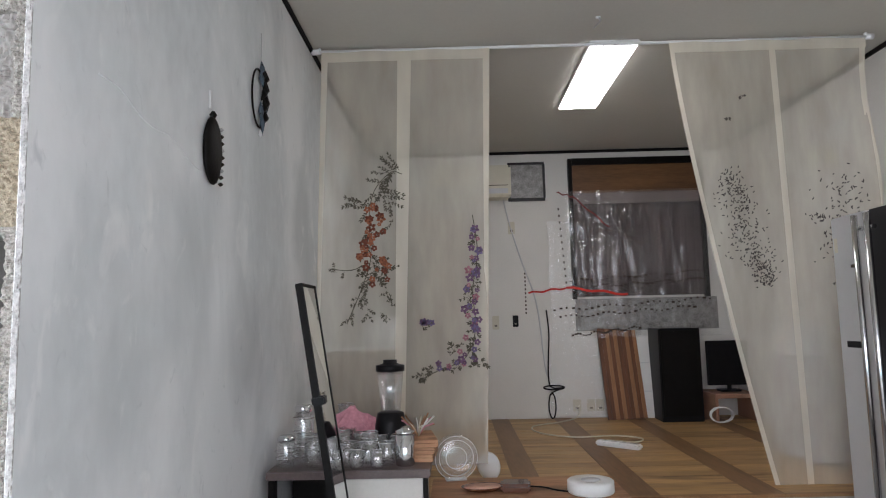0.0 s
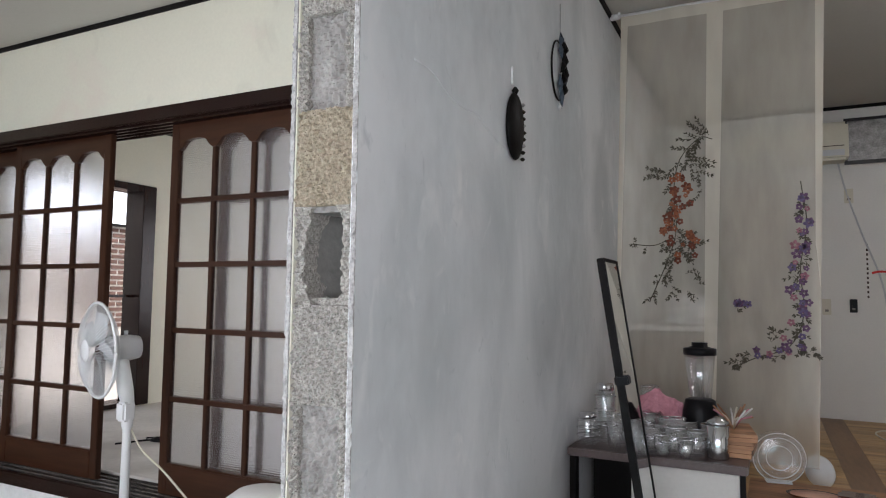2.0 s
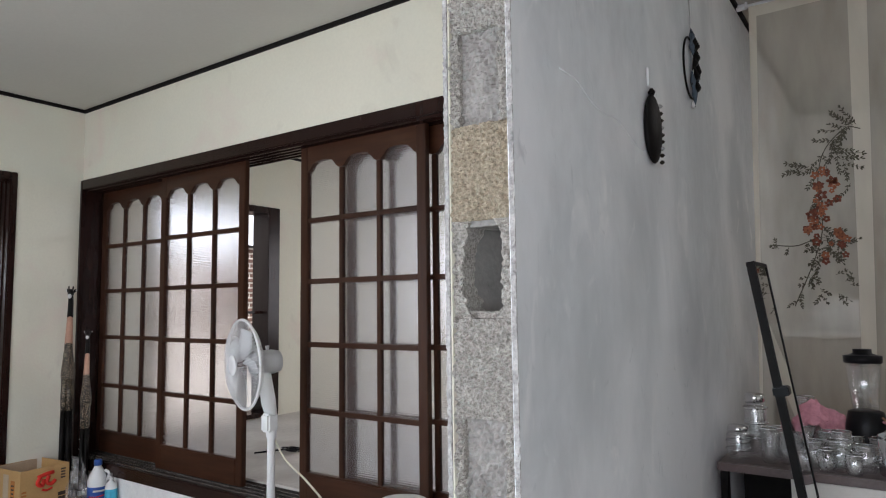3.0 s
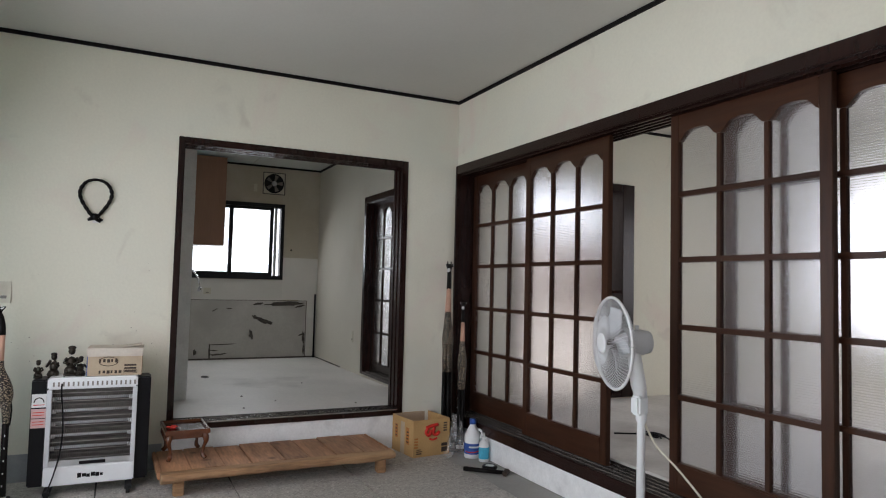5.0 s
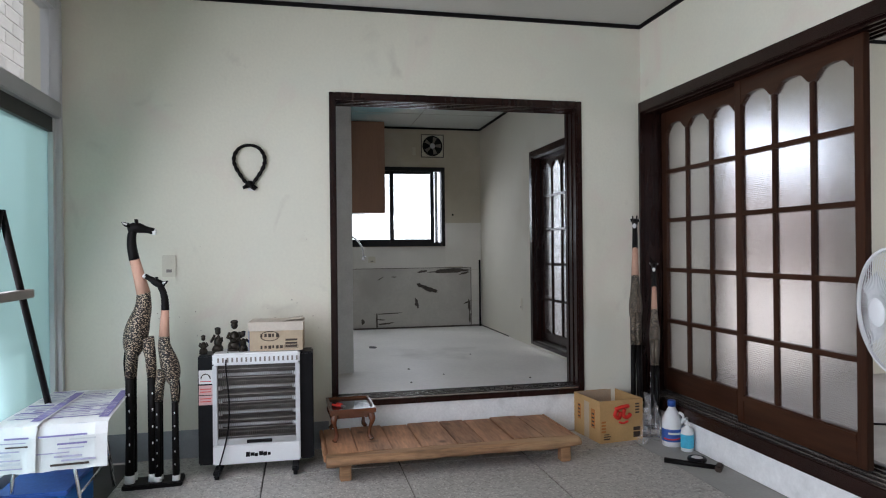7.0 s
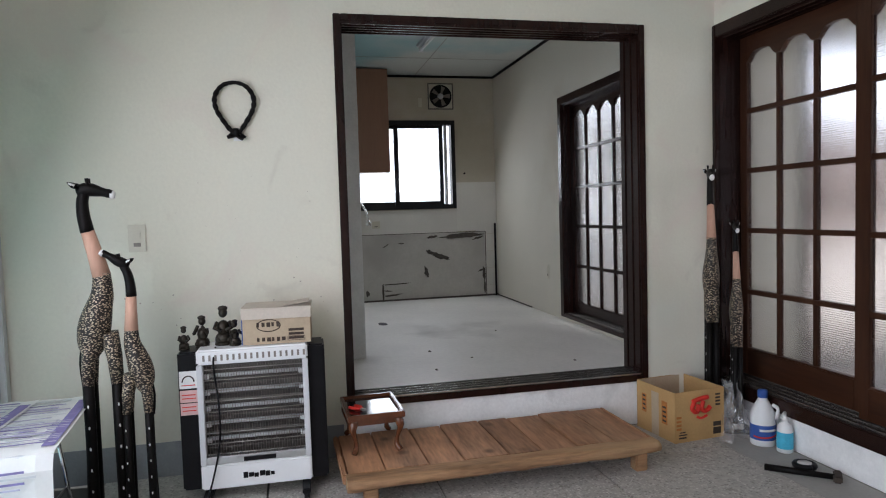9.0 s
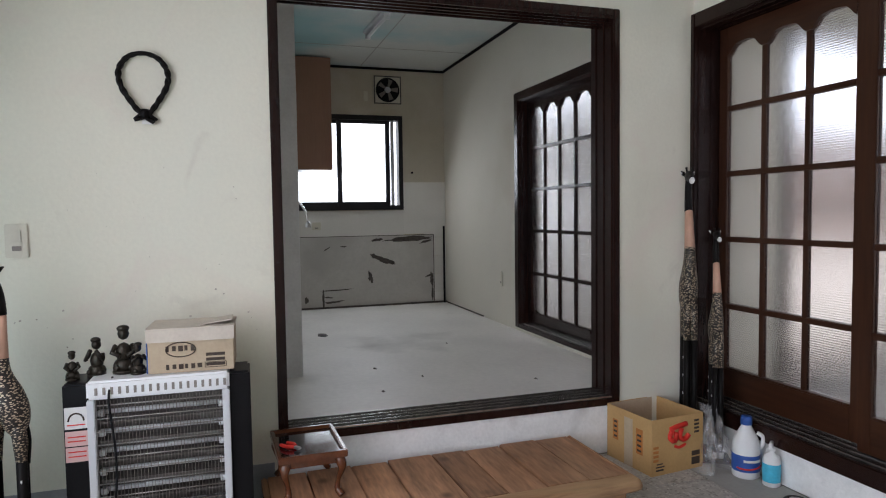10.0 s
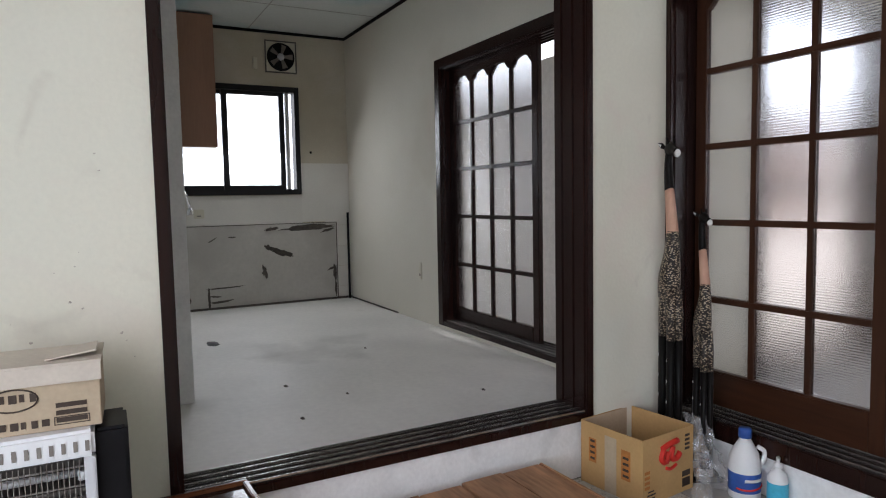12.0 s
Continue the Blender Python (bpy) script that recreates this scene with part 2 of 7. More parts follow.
flecked(TERRAZZO, 78, [(0.30, 0.285, 0.255), (0.62, 0.60, 0.55), (0.17, 0.16, 0.14), (0.48, 0.46, 0.41), (0.74, 0.72, 0.67)], 0.6)
CEMENT = material("smooth_cement", (0.36, 0.355, 0.33), 0.7, spread=0.12, scale=4, fine=60, bump=0.15)
GROUT = material("dark_grout", (0.08, 0.077, 0.072), 0.9, spread=0.15, scale=10)
SKIRT = material("grey_painted_skirting", (0.27, 0.285, 0.29), 0.6, spread=0.12, scale=5, bump=0.2, tints=(((0.4, 0.4, 0.39), 0.6, 6.0, 0.5),))
ROUGH_WHITE = material("rough_white_render", (0.80, 0.80, 0.785), 0.85, spread=0.1, scale=9, fine=60, bump=0.5, dirt=(0.6, 0.6, 0.58), dirt_at=0.6)
SLAB = material("bare_white_screed", (0.80, 0.785, 0.74), 0.5, spread=0.09, scale=2.2, fine=30, bump=0.12, dirt=(0.5, 0.485, 0.44), dirt_at=0.56)
ROOM_SLAB = material("dusty_concrete", (0.6, 0.575, 0.53), 0.75, spread=0.14, scale=2.5, fine=40, bump=0.15, dirt=(0.44, 0.41, 0.37), dirt_at=0.56)
BLOCK = material("broken_cement_block", (0.43, 0.415, 0.375), 0.95, spread=0.55, scale=150, fine=330, bump=1.0, spec=0.1)
BLOCK_TAN = material("tan_cement_block", (0.44, 0.385, 0.29), 0.95, spread=0.5, scale=150, fine=330, bump=1.0, spec=0.1)
MORTAR = material("grey_mortar", (0.31, 0.30, 0.28), 0.85, spread=0.35, scale=16, fine=90, bump=0.6, spec=0.15, tints=(((0.17, 0.165, 0.15), 0.58, 18.0, 0.7),))
# darker than the blocks: the recess's shade is put into this colour
HOLLOW = material("shade_darkened_cavity", (0.19, 0.188, 0.172), 0.9, spread=0.2, scale=20, bump=0.4)
PLASTER_EDGE = material("chipped_plaster_edge", (0.43, 0.425, 0.41), 0.95, spread=0.45, scale=60, fine=200, bump=0.7, spec=0.1)
PARQUET = material("laminate_plank", (0.44, 0.27, 0.115), 0.42, spread=0.4, scale=3, fine=22, bump=0.06, stretch=(0.35, 2.6, 1), random_value=0.13, tints=(((0.09, 0.045, 0.02), 0.57, 3.4, 0.9), ((0.6, 0.42, 0.2), 0.55, 1.6, 0.5)))
WORKTOP = material("dark_laminate_worktop", (0.11, 0.082, 0.078), 0.4, spread=0.25, scale=12, bump=0.03)
PARQUET_DARK = material("dark_laminate_plank", (0.25, 0.135, 0.06), 0.42, spread=0.3, scale=4, fine=30, bump=0.06, stretch=(2.2, 0.3, 1), random_value=0.15)
WEATHERED = material("weathered_board_edge", (0.30, 0.17, 0.085), 0.7, spread=0.5, scale=9, fine=50, bump=0.6, stretch=(1.5, 0.25, 2.0), dirt=(0.44, 0.28, 0.145), dirt_at=0.55)
PINE = material("worn_pine_board", (0.36, 0.188, 0.098), 0.6, spread=0.6, scale=5, fine=34, bump=0.2, stretch=(0.3, 2.0, 2.0), dirt=(0.22, 0.11, 0.055), dirt_at=0.56, random_value=0.2,
                tints=(((0.17, 0.085, 0.04), 0.6, 3.0, 0.6), ((0.5, 0.33, 0.19), 0.58, 2.0, 0.5)))
knotty(PINE, 5.5, (0.10, 0.045, 0.02), (1.0, 1.0, 0.3))
FROSTED = glassy("ribbed_frosted_glass", (0.93, 0.945, 0.975), 0.24, 0.32, 30)
CLEAR = glassy("clear_glass", (0.97, 0.99, 0.98), 0.02, ior=1.3)
AQUA = privacy_film("aqua_privacy_film", (0.76, 0.97, 0.975), 0.45)
CUP_GLASS = shiny_film("cup_glass", 0.22, 0.04, 1.0, 0.12)
GREY_ALU = material("silver_aluminium", (0.42, 0.43, 0.44), 0.45, 0.3, spread=0.08, bump=0.03)
JAR_GLASS = shiny_film("jar_glass", 0.26, 0.05, 0.5, 0.15)
CHROME = material("chrome", (0.75, 0.75, 0.76), 0.18, 1.0, spread=0.05, bump=0)
STEEL = material("brushed_steel", (0.55, 0.56, 0.57), 0.3, 1.0, spread=0.08, scale=20, bump=0.04)
WHITE_PLASTIC = material("white_plastic", (0.75, 0.76, 0.76), 0.35, spread=0.03, scale=8, bump=0.02)
GREY_PLASTIC = material("pale_grey_plastic", (0.55, 0.56, 0.57), 0.45, spread=0.04, scale=8, bump=0.02)
BLACK_PLASTIC = material("black_plastic", (0.009, 0.009, 0.010), 0.35, spread=0.2, scale=12, bump=0.03, spec=0.12)
PALE_PANEL = material("pale_grey_laminate", (0.56, 0.54, 0.5), 0.5, spread=0.06, scale=5, bump=0.03)
IVORY = material("ivory_plastic", (0.62, 0.59, 0.48), 0.4, spread=0.05, bump=0.02)
CARD = material("brown_cardboard", (0.48, 0.30, 0.125), 0.85, spread=0.1, scale=9, fine=80, bump=0.1)
CARD_IN = material("cardboard_inside", (0.47, 0.37, 0.26), 0.9, spread=0.12, scale=9, bump=0.1)
CARD_LID = material("whitish_cardboard", (0.56, 0.5, 0.42), 0.85, spread=0.1, scale=9, bump=0.1)
CARD_PALE = material("pale_cardboard", (0.45, 0.36, 0.25), 0.85, spread=0.1, scale=9, bump=0.1)
RED = material("red_print", (0.62, 0.03, 0.018), 0.6, spread=0.1, scale=30, bump=0.02)
INK = material("dark_print", (0.05, 0.035, 0.025), 0.7, spread=0.2, scale=40, bump=0)
ORANGE_PRINT = material("orange_print", (0.42, 0.16, 0.035), 0.7, spread=0.2, scale=40, bump=0)
BLUE = material("blue_print", (0.03, 0.09, 0.33), 0.5, spread=0.2, scale=40, bump=0)
TAUPE = material("taupe_laminate", (0.33, 0.285, 0.245), 0.6, spread=0.12, scale=6, bump=0.03, stretch=(0.3, 1, 2))
SLATE = material("slate_blue_feather", (0.06, 0.085, 0.11), 0.6, spread=0.3, scale=60, bump=0)
CYAN = material("cyan_print", (0.06, 0.42, 0.6), 0.5, spread=0.15, scale=40, bump=0)
PINK = material("pale_pink_print", (0.62, 0.4, 0.38), 0.6, spread=0.08, bump=0)
PAPER = material("white_paper", (0.72, 0.72, 0.70), 0.7, spread=0.04, scale=8, bump=0.03)
LILAC = material("lilac_print", (0.2, 0.17, 0.36), 0.7, spread=0.2, scale=40, bump=0)
PALE_LILAC = material("pale_lilac_print", (0.40, 0.38, 0.50), 0.7, spread=0.2, scale=40, bump=0)
YELLOW = material("yellow_print", (0.6, 0.52, 0.12), 0.7, spread=0.1, bump=0)
PEACH = material("unpainted_peach_wood", (0.56, 0.33, 0.235), 0.6, spread=0.15, scale=12, bump=0.1, stretch=(1, 1, 0.2))
BLACK_WOOD = material("black_painted_wood", (0.006, 0.0055, 0.005), 0.45, spread=0.3, scale=18, bump=0.15, spec=0.12)
GLOSS_BLACK = material("polished_black_lacquer", (0.012, 0.011, 0.011), 0.1, spread=0.2, scale=18, bump=0.03, spec=0.6, coat=0.3)
BRONZE = material("dark_bronze", (0.035, 0.03, 0.022), 0.4, 0.6, spread=0.4, scale=40, bump=0.3)
CABINET = material("brown_woodgrain_veneer", (0.34, 0.185, 0.12), 0.5, spread=0.12, scale=8, fine=60, bump=0.05, stretch=(1, 1, 0.15))
TILE_WHITE = material("white_wall_tile", (0.73, 0.71, 0.655), 0.45, spread=0.06, scale=3, bump=0.03, random_value=0.04)
BARE = material("bare_cement_panel", (0.56, 0.54, 0.50), 0.85, spread=0.1, scale=4, fine=40, bump=0.2, dirt=(0.48, 0.46, 0.425), dirt_at=0.52)
RESIDUE = material("dark_adhesive_residue", (0.10, 0.088, 0.075), 0.9, spread=0.4, scale=30, bump=0.4)
BRICK = material("red_brown_brick", (0.19, 0.12, 0.10), 0.85, spread=0.2, scale=15, fine=90, bump=0.3, random_value=0.2)
PALE_BRICK = material("pale_grey_brick", (0.47, 0.455, 0.43), 0.85, spread=0.15, scale=15, fine=90, bump=0.3, random_value=0.08)
PALE_MORTAR = material("pale_mortar", (0.84, 0.82, 0.79), 0.9, spread=0.12, scale=20, bump=0.2)
ALU = material("white_aluminium", (0.62, 0.63, 0.63), 0.4, 0.2, spread=0.05, bump=0.02)
DARK_ALU = material("dark_aluminium", (0.008, 0.008, 0.009), 0.45, 0.0, spread=0.1, bump=0.02)
GAUZE = sheer("cream_gauze", (0.86, 0.82, 0.71), 0.39)
HEM = sheer("doubled_gauze_hem", (0.88, 0.84, 0.73), 0.66)
FILM_HEAP = shiny_film("crumpled_heap_film", 0.17, 0.18, 1.0, 0.45)
LEAF = material("brown_green_embroidery", (0.07, 0.065, 0.045), 0.8, spread=0.3, scale=60, bump=0)
RUST = material("rust_embroidery", (0.15, 0.045, 0.025), 0.8, spread=0.5, scale=60, bump=0)
MAUVE = material("mauve_embroidery", (0.27, 0.12, 0.15), 0.8, spread=0.5, scale=60, bump=0)
DUSK = material("violet_embroidery", (0.12, 0.095, 0.18), 0.8, spread=0.5, scale=60, bump=0)
SPRIG = material("grey_brown_embroidery", (0.045, 0.04, 0.036), 0.8, spread=0.3, scale=60, bump=0)
ORANGE = material("orange_embroidery", (0.27, 0.095, 0.045), 0.8, spread=0.5, scale=60, bump=0)
PURPLE = material("purple_embroidery", (0.12, 0.065, 0.125), 0.8, spread=0.6, scale=60, bump=0)
WOOD_RED = material("striped_red_brown_wood", (0.14, 0.055, 0.024), 0.4, spread=0.4, scale=9, fine=50, bump=0.06, stretch=(3, 1, 0.1))
WOOD_GOLD = material("striped_golden_wood", (0.30, 0.145, 0.062), 0.4, spread=0.35, scale=9, fine=50, bump=0.06, stretch=(3, 1, 0.1))
MAROON = material("maroon_cord", (0.20, 0.03, 0.03), 0.6, spread=0.2, scale=30, bump=0.02)
BLIND = material("mauve_grey_rail", (0.20, 0.165, 0.16), 0.6, spread=0.15, scale=8, bump=0.05)
DARK_CLOTH = material("dark_mauve_cloth", (0.08, 0.06, 0.062), 0.75, spread=0.4, scale=9, fine=60, bump=0.2, stretch=(1, 1, 0.15), tints=(((0.27, 0.23, 0.235), 0.56, 5.0, 0.6),))
FOIL = material("crinkled_grey_foil", (0.27, 0.265, 0.26), 0.35, 0.35, spread=0.5, scale=18, fine=70, bump=0.9, tints=(((0.08, 0.08, 0.08), 0.58, 12.0, 0.7),))
VALANCE = material("brown_valance_board", (0.145, 0.068, 0.026), 0.35, spread=0.4, scale=5, fine=30, bump=0.1, stretch=(0.35, 1, 2.5), spec=0.5)
LACQUER = material("brown_lacquer", (0.105, 0.034, 0.013), 0.25, spread=0.3, scale=14, bump=0.05, coat=0.4)
LAMP_GLOW = glowing("lit_diffuser", (1.0, 0.985, 0.965), 9.0)
GROUND = material("yard_ground", (0.25, 0.24, 0.22), 0.9, spread=0.15, scale=1.5, bump=0.2)
MIRROR = material("mirror_silvering", (0.86, 0.88, 0.88), 0.03, 1.0, spread=0.01, bump=0)
PINK_CLOTH = material("pink_fabric", (0.55, 0.25, 0.3), 0.85, spread=0.2, scale=30, bump=0.3)
FRIDGE = material("silver_fridge_panel", (0.58, 0.59, 0.60), 0.35, 0.3, spread=0.04, scale=5, bump=0.02)

# ---- building helpers ----


def box(bm, x0, x1, y0, y1, z0, z1, bevel=0.0):
    r = bmesh.ops.create_cube(bm, size=1)
    for v in r["verts"]:
        v.co = Vector((x0 if v.co.x < 0 else x1, y0 if v.co.y < 0 else y1, z0 if v.co.z < 0 else z1))
    if bevel:
        edges = list({e for v in r["verts"] for e in v.link_edges})
        bmesh.ops.bevel(bm, geom=edges, offset=bevel, segments=2, affect="EDGES", clamp_overlap=True)
    return bm


def made(*boxes, bevel=0.0):
    bm = bmesh.new()
    for b in boxes:
        box(bm, *b, bevel=bevel)
    return bm


def turned(profile, seg=20, at=(0, 0, 0), bm=None):
    """A lathe: profile of (radius, height)."""
    bm = bm or bmesh.new()
    rings = []
    for r, z in profile:
        rings.append([bm.verts.new((at[0] + r * math.cos(2 * math.pi * i / seg), at[1] + r * math.sin(2 * math.pi * i / seg), at[2] + z)) for i in range(seg)])
    for a, b in zip(rings, rings[1:]):
        for i in range(seg):
            bm.faces.new((a[i], a[(i + 1) % seg], b[(i + 1) % seg], b[i]))
    bm.faces.new(rings[0][::-1])
    bm.faces.new(rings[-1])
    for f in bm.faces:
        f.smooth = True
    return bm


def tube(points, radii, seg=8, bm=None, mat_index=0):
    """A round rod along points, with capped ends."""
    bm = bm or bmesh.new()
    pts = [Vector(p) for p in points]
    if isinstance(radii, (int, float)):
        radii = [radii] * len(pts)
    rings, prev = [], None
    for i, p in enumerate(pts):
        d = (pts[min(i + 1, len(pts) - 1)] - pts[max(i - 1, 0)]).normalized()
        if prev is None:
            u = d.orthogonal().normalized()
        else:
            u = (prev - d * prev.dot(d)).normalized()
        prev = u
        w = d.cross(u)
        rings.append([bm.verts.new(p + radii[i] * (u * math.cos(2 * math.pi * k / seg) + w * math.sin(2 * math.pi * k / seg))) for k in range(seg)])
    for a, b in zip(rings, rings[1:]):
        for k in range(seg):
            f = bm.faces.new((a[k], a[(k + 1) % seg], b[(k + 1) % seg], b[k]))
            f.smooth, f.material_index = True, mat_index
    for cap in (rings[0][::-1], rings[-1]):
        bm.faces.new(cap).material_index = mat_index
    return bm


def smooth_path(points, steps=6):
    """A Catmull-Rom curve through points."""
    p = [Vector(q) for q in points]
    p = [p[0] * 2 - p[1], *p, p[-1] * 2 - p[-2]]
    out = []
    for i in range(1, len(p) - 2):
        for k in range(steps):
            t = k / steps
            out.append(0.5 * ((2 * p[i]) + (p[i + 1] - p[i - 1]) * t + (2 * p[i - 1] - 5 * p[i] + 4 * p[i + 1] - p[i + 2]) * t * t
                              + (3 * p[i] - p[i - 1] - 3 * p[i + 1] + p[i + 2]) * t ** 3))
    return out + [p[-2]]


def mesh_of(name, bm, mats):
    bmesh.ops.recalc_face_normals(bm, faces=bm.faces[:])
    me = bpy.data.meshes.new(name)
    bm.to_mesh(me)
    bm.free()
    for m in (mats if isinstance(mats, (list, tuple)) else [mats]):
        me.materials.append(m)
    return me


def part(name, bm, mat, parent, label=""):
    ob = new(name, mesh_of(name, bm, mat))
    ob.parent = parent
    return tagged(ob, label)


def piece(name, me, parent, at=(0, 0, 0), turn=0.0):
    """One more object on shared mesh data."""
    ob = new(name, me)
    ob.parent = parent
    ob.matrix_basis = pose(*at, 0, 0, turn)
    return ob


def thing(name, at, label, category, turn=0.0, group="", kind=""):
    ob = new(name)
    ob.empty_display_size = 0.05
    ob.matrix_basis = pose(*at, 0, 0, turn)
    return tagged(ob, label, category, group, kind)


def single(name, bm, mat, label, category, at=(0, 0, 0), turn=0.0, group="", kind=""):
    ob = new(name, mesh_of(name, bm, mat))
    ob.matrix_basis = pose(*at, 0, 0, turn)
    return tagged(ob, label, category, group, kind)


def structure(name, bm, mat, label, category="wall"):
    return single(name, bm, mat, label, category, kind="structure")


def no_shadow(ob):
    ob.visible_shadow = False
    return ob

# ---- large structure ----
XK, YD, H = -5.065, 2.453, 2.745      # kitchen wall, door wall, ceiling
XB, YR, ZK = -9.12, 2.43, 0.235       # kitchen back wall, kitchen side wall, kitchen floor
XG0, XG1, YP = -0.928, -0.762, 1.17    # grey partition and its broken end
YA, XE, ZA = 5.9, 2.45, 0.375         # alcove back wall, its side wall, its floor
YW = -1.165                           # window wall

floor = structure("floor", made((XK, XE, YW - 0.2, YD, -0.12, -0.012)), GROUT, "grey terrazzo tile floor of the hall", "floor")
structure("floor_border", made((XK, XG0, 2.20, YD, -0.012, -0.001)), CEMENT, "smooth cement strip along the step", "floor")
structure("floor_alcove_base", made((XG1, XE, 3.35, YA, -0.12, ZA - 0.013)), MORTAR, "raised base under the wooden floor", "floor")
structure("floor_kitchen", made((XB, XK - 0.02, 0.2, YR, 0.0, ZK)), SLAB, "bare whitish screed floor of the emptied kitchen", "floor")
structure("floor_room", made((-5.04, XG0, YD + 0.2, 6.0, 0.0, 0.26)), ROOM_SLAB, "dusty concrete floor of the side room", "floor")

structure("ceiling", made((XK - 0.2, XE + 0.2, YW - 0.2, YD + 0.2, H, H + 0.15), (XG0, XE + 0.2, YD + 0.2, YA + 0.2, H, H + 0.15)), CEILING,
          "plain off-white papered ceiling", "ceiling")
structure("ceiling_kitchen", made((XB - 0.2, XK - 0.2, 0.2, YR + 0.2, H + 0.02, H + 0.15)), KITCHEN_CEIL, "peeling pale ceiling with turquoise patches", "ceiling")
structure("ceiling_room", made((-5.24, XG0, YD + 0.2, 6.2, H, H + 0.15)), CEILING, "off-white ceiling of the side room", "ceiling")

KY0, KY1, KZ0, KZ1 = 0.338, 2.014, 0.245, 2.205
structure("wall_kitchen", made((XK - 0.2, XK, YW - 0.2, KY0, 0, H), (XK - 0.2, XK, KY1, YD + 0.2, 0, H),
                               (XK - 0.2, XK, KY0, KY1, KZ1, H)), CREAM, "cream plastered wall with a wide kitchen opening")
structure("wall_kitchen_step", made((XK - 0.2, XK - 0.004, KY0, KY1, 0, KZ0)), ROUGH_WHITE, "rough white step below the kitchen opening")
structure("skirting", made((XK, XK + 0.004, YW, KY0 - 0.02, 0, 0.165)), SKIRT, "grey painted skirting band", "skirting")
DX0, DX1, DZ0, DZ1 = -5.064, -1.58, 0.165, 2.212
structure("wall_doors", made((XK, DX0, YD, YD + 0.2, 0, H), (DX1, XG0, YD, YD + 0.2, 0, H), (DX0, DX1, YD, YD + 0.2, DZ1, H)), CREAM,
          "cream plastered wall above the sliding doors")
structure("wall_doors_base", made((DX0, DX1, YD + 0.006, YD + 0.2, 0, DZ0)), ROUGH_WHITE, "rough white plinth under the sliding doors")
structure("wall_alcove_back", made((XG0, XE + 0.2, YA, YA + 0.2, 0, H)), WHITE_WALL, "white papered back wall of the alcove")
structure("wall_east", made((XE, XE + 0.2, YW - 0.2, YA, 0, H)), WHITE_WALL, "white papered side wall")
# window wall with tall glazing, and the plain wall that closes it
structure("wall_window", made((XK - 0.2, XE + 0.2, YW - 0.14, YW, 2.66, H), (1.5, XE, YW - 0.14, YW, 0, 2.66)), CREAM, "cream wall above the tall windows")
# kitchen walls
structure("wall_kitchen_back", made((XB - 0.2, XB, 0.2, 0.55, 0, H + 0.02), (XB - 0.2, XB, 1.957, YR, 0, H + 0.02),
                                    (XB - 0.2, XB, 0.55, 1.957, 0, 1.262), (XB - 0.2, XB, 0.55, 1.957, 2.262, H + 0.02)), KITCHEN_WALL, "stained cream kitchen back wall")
structure("wall_kitchen_left", made((XB, -6.44, 0.25, 0.45, 0, H + 0.02), (-6.44, -6.25, 0.25, 0.565, 0, H + 0.02), (-6.25, XK - 0.2, 0.15, 0.33, 0, H + 0.02)), ROUGH_WHITE, "peeling kitchen side wall")
SX0, SX1 = -7.235, -5.42
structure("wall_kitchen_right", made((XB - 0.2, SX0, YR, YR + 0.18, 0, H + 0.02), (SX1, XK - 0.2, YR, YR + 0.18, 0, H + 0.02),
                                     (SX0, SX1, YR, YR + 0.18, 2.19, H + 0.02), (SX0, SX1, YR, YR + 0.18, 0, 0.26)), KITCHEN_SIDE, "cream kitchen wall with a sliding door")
# unseen cover added beside the kitchen to keep sun and sky off its door panes
structure("eave", made((-9.4, -5.25, 2.612, 3.25, 2.47, 2.56)), CEMENT, "unseen added cover shading the kitchen side door", "roof")
# invented wall that cuts the sky behind the frosted panes to an even grey
structure("wall_yard", made((-8.8, -5.8, 3.3, 3.42, -0.13, 2.25)), PALE_MORTAR, "added pale wall that dims the kitchen door panes")
# side room
structure("wall_room_west", made((-5.24, -5.04, YD + 0.2, 3.0, 0, H), (-5.24, -5.04, 4.29, 6.0, 0, H), (-5.24, -5.04, 3.0, 4.29, 2.215, H),
                                 (-5.24, -5.04, 3.0, 4.29, 0, 0.27)), CREAM, "cream wall with a dark door frame")
structure("wall_room_north", made((-5.24, -4.1, 6.0, 6.2, 0, H), (-2.1, XG0, 6.0, 6.2, 0, H), (-4.1, -2.1, 6.0, 6.2, 0, 0.9), (-4.1, -2.1, 6.0, 6.2, 2.2, H)),
          CREAM, "cream wall with a bright window")


def grey_partition():
    """A block wall cut off at one end: plastered faces, blocks bared at the cut."""
    structure("wall_partition", made((XG0 + 0.014, XG1 - 0.014, YP + 0.16, YA, 0, H)), MORTAR, "block core of the partition wall")
    structure("wall_partition_plaster", made((XG1 - 0.014, XG1, YP + 0.007, YA, 0, H)), GREY_WALL, "grey trowelled plaster on the partition wall")
    structure("wall_partition_back", made((XG0, XG0 + 0.014, YP + 0.007, YD, 0, H)), CREAM, "cream plaster on the partition wall's other side")
    end = thing("cut_wall_end", (0, 0, 0), "broken cement-block wall end with a hollow core", "wall end", kind="structure")
    course, zs = 0.2, 1.237
    k = -7
    while zs + course * k < H:
        z0, z1 = zs + course * k, min(H, zs + course * (k + 1))
        z0 = max(z0, 0.0)
        if z1 > 0.01:
            kind = {0: "hollow", 1: "tan", -1: "block"}.get(k, "mortar" if k % 2 == 0 else "block")
            rough_block(end, kind, z0, z1)
        k += 1
    chips(end)


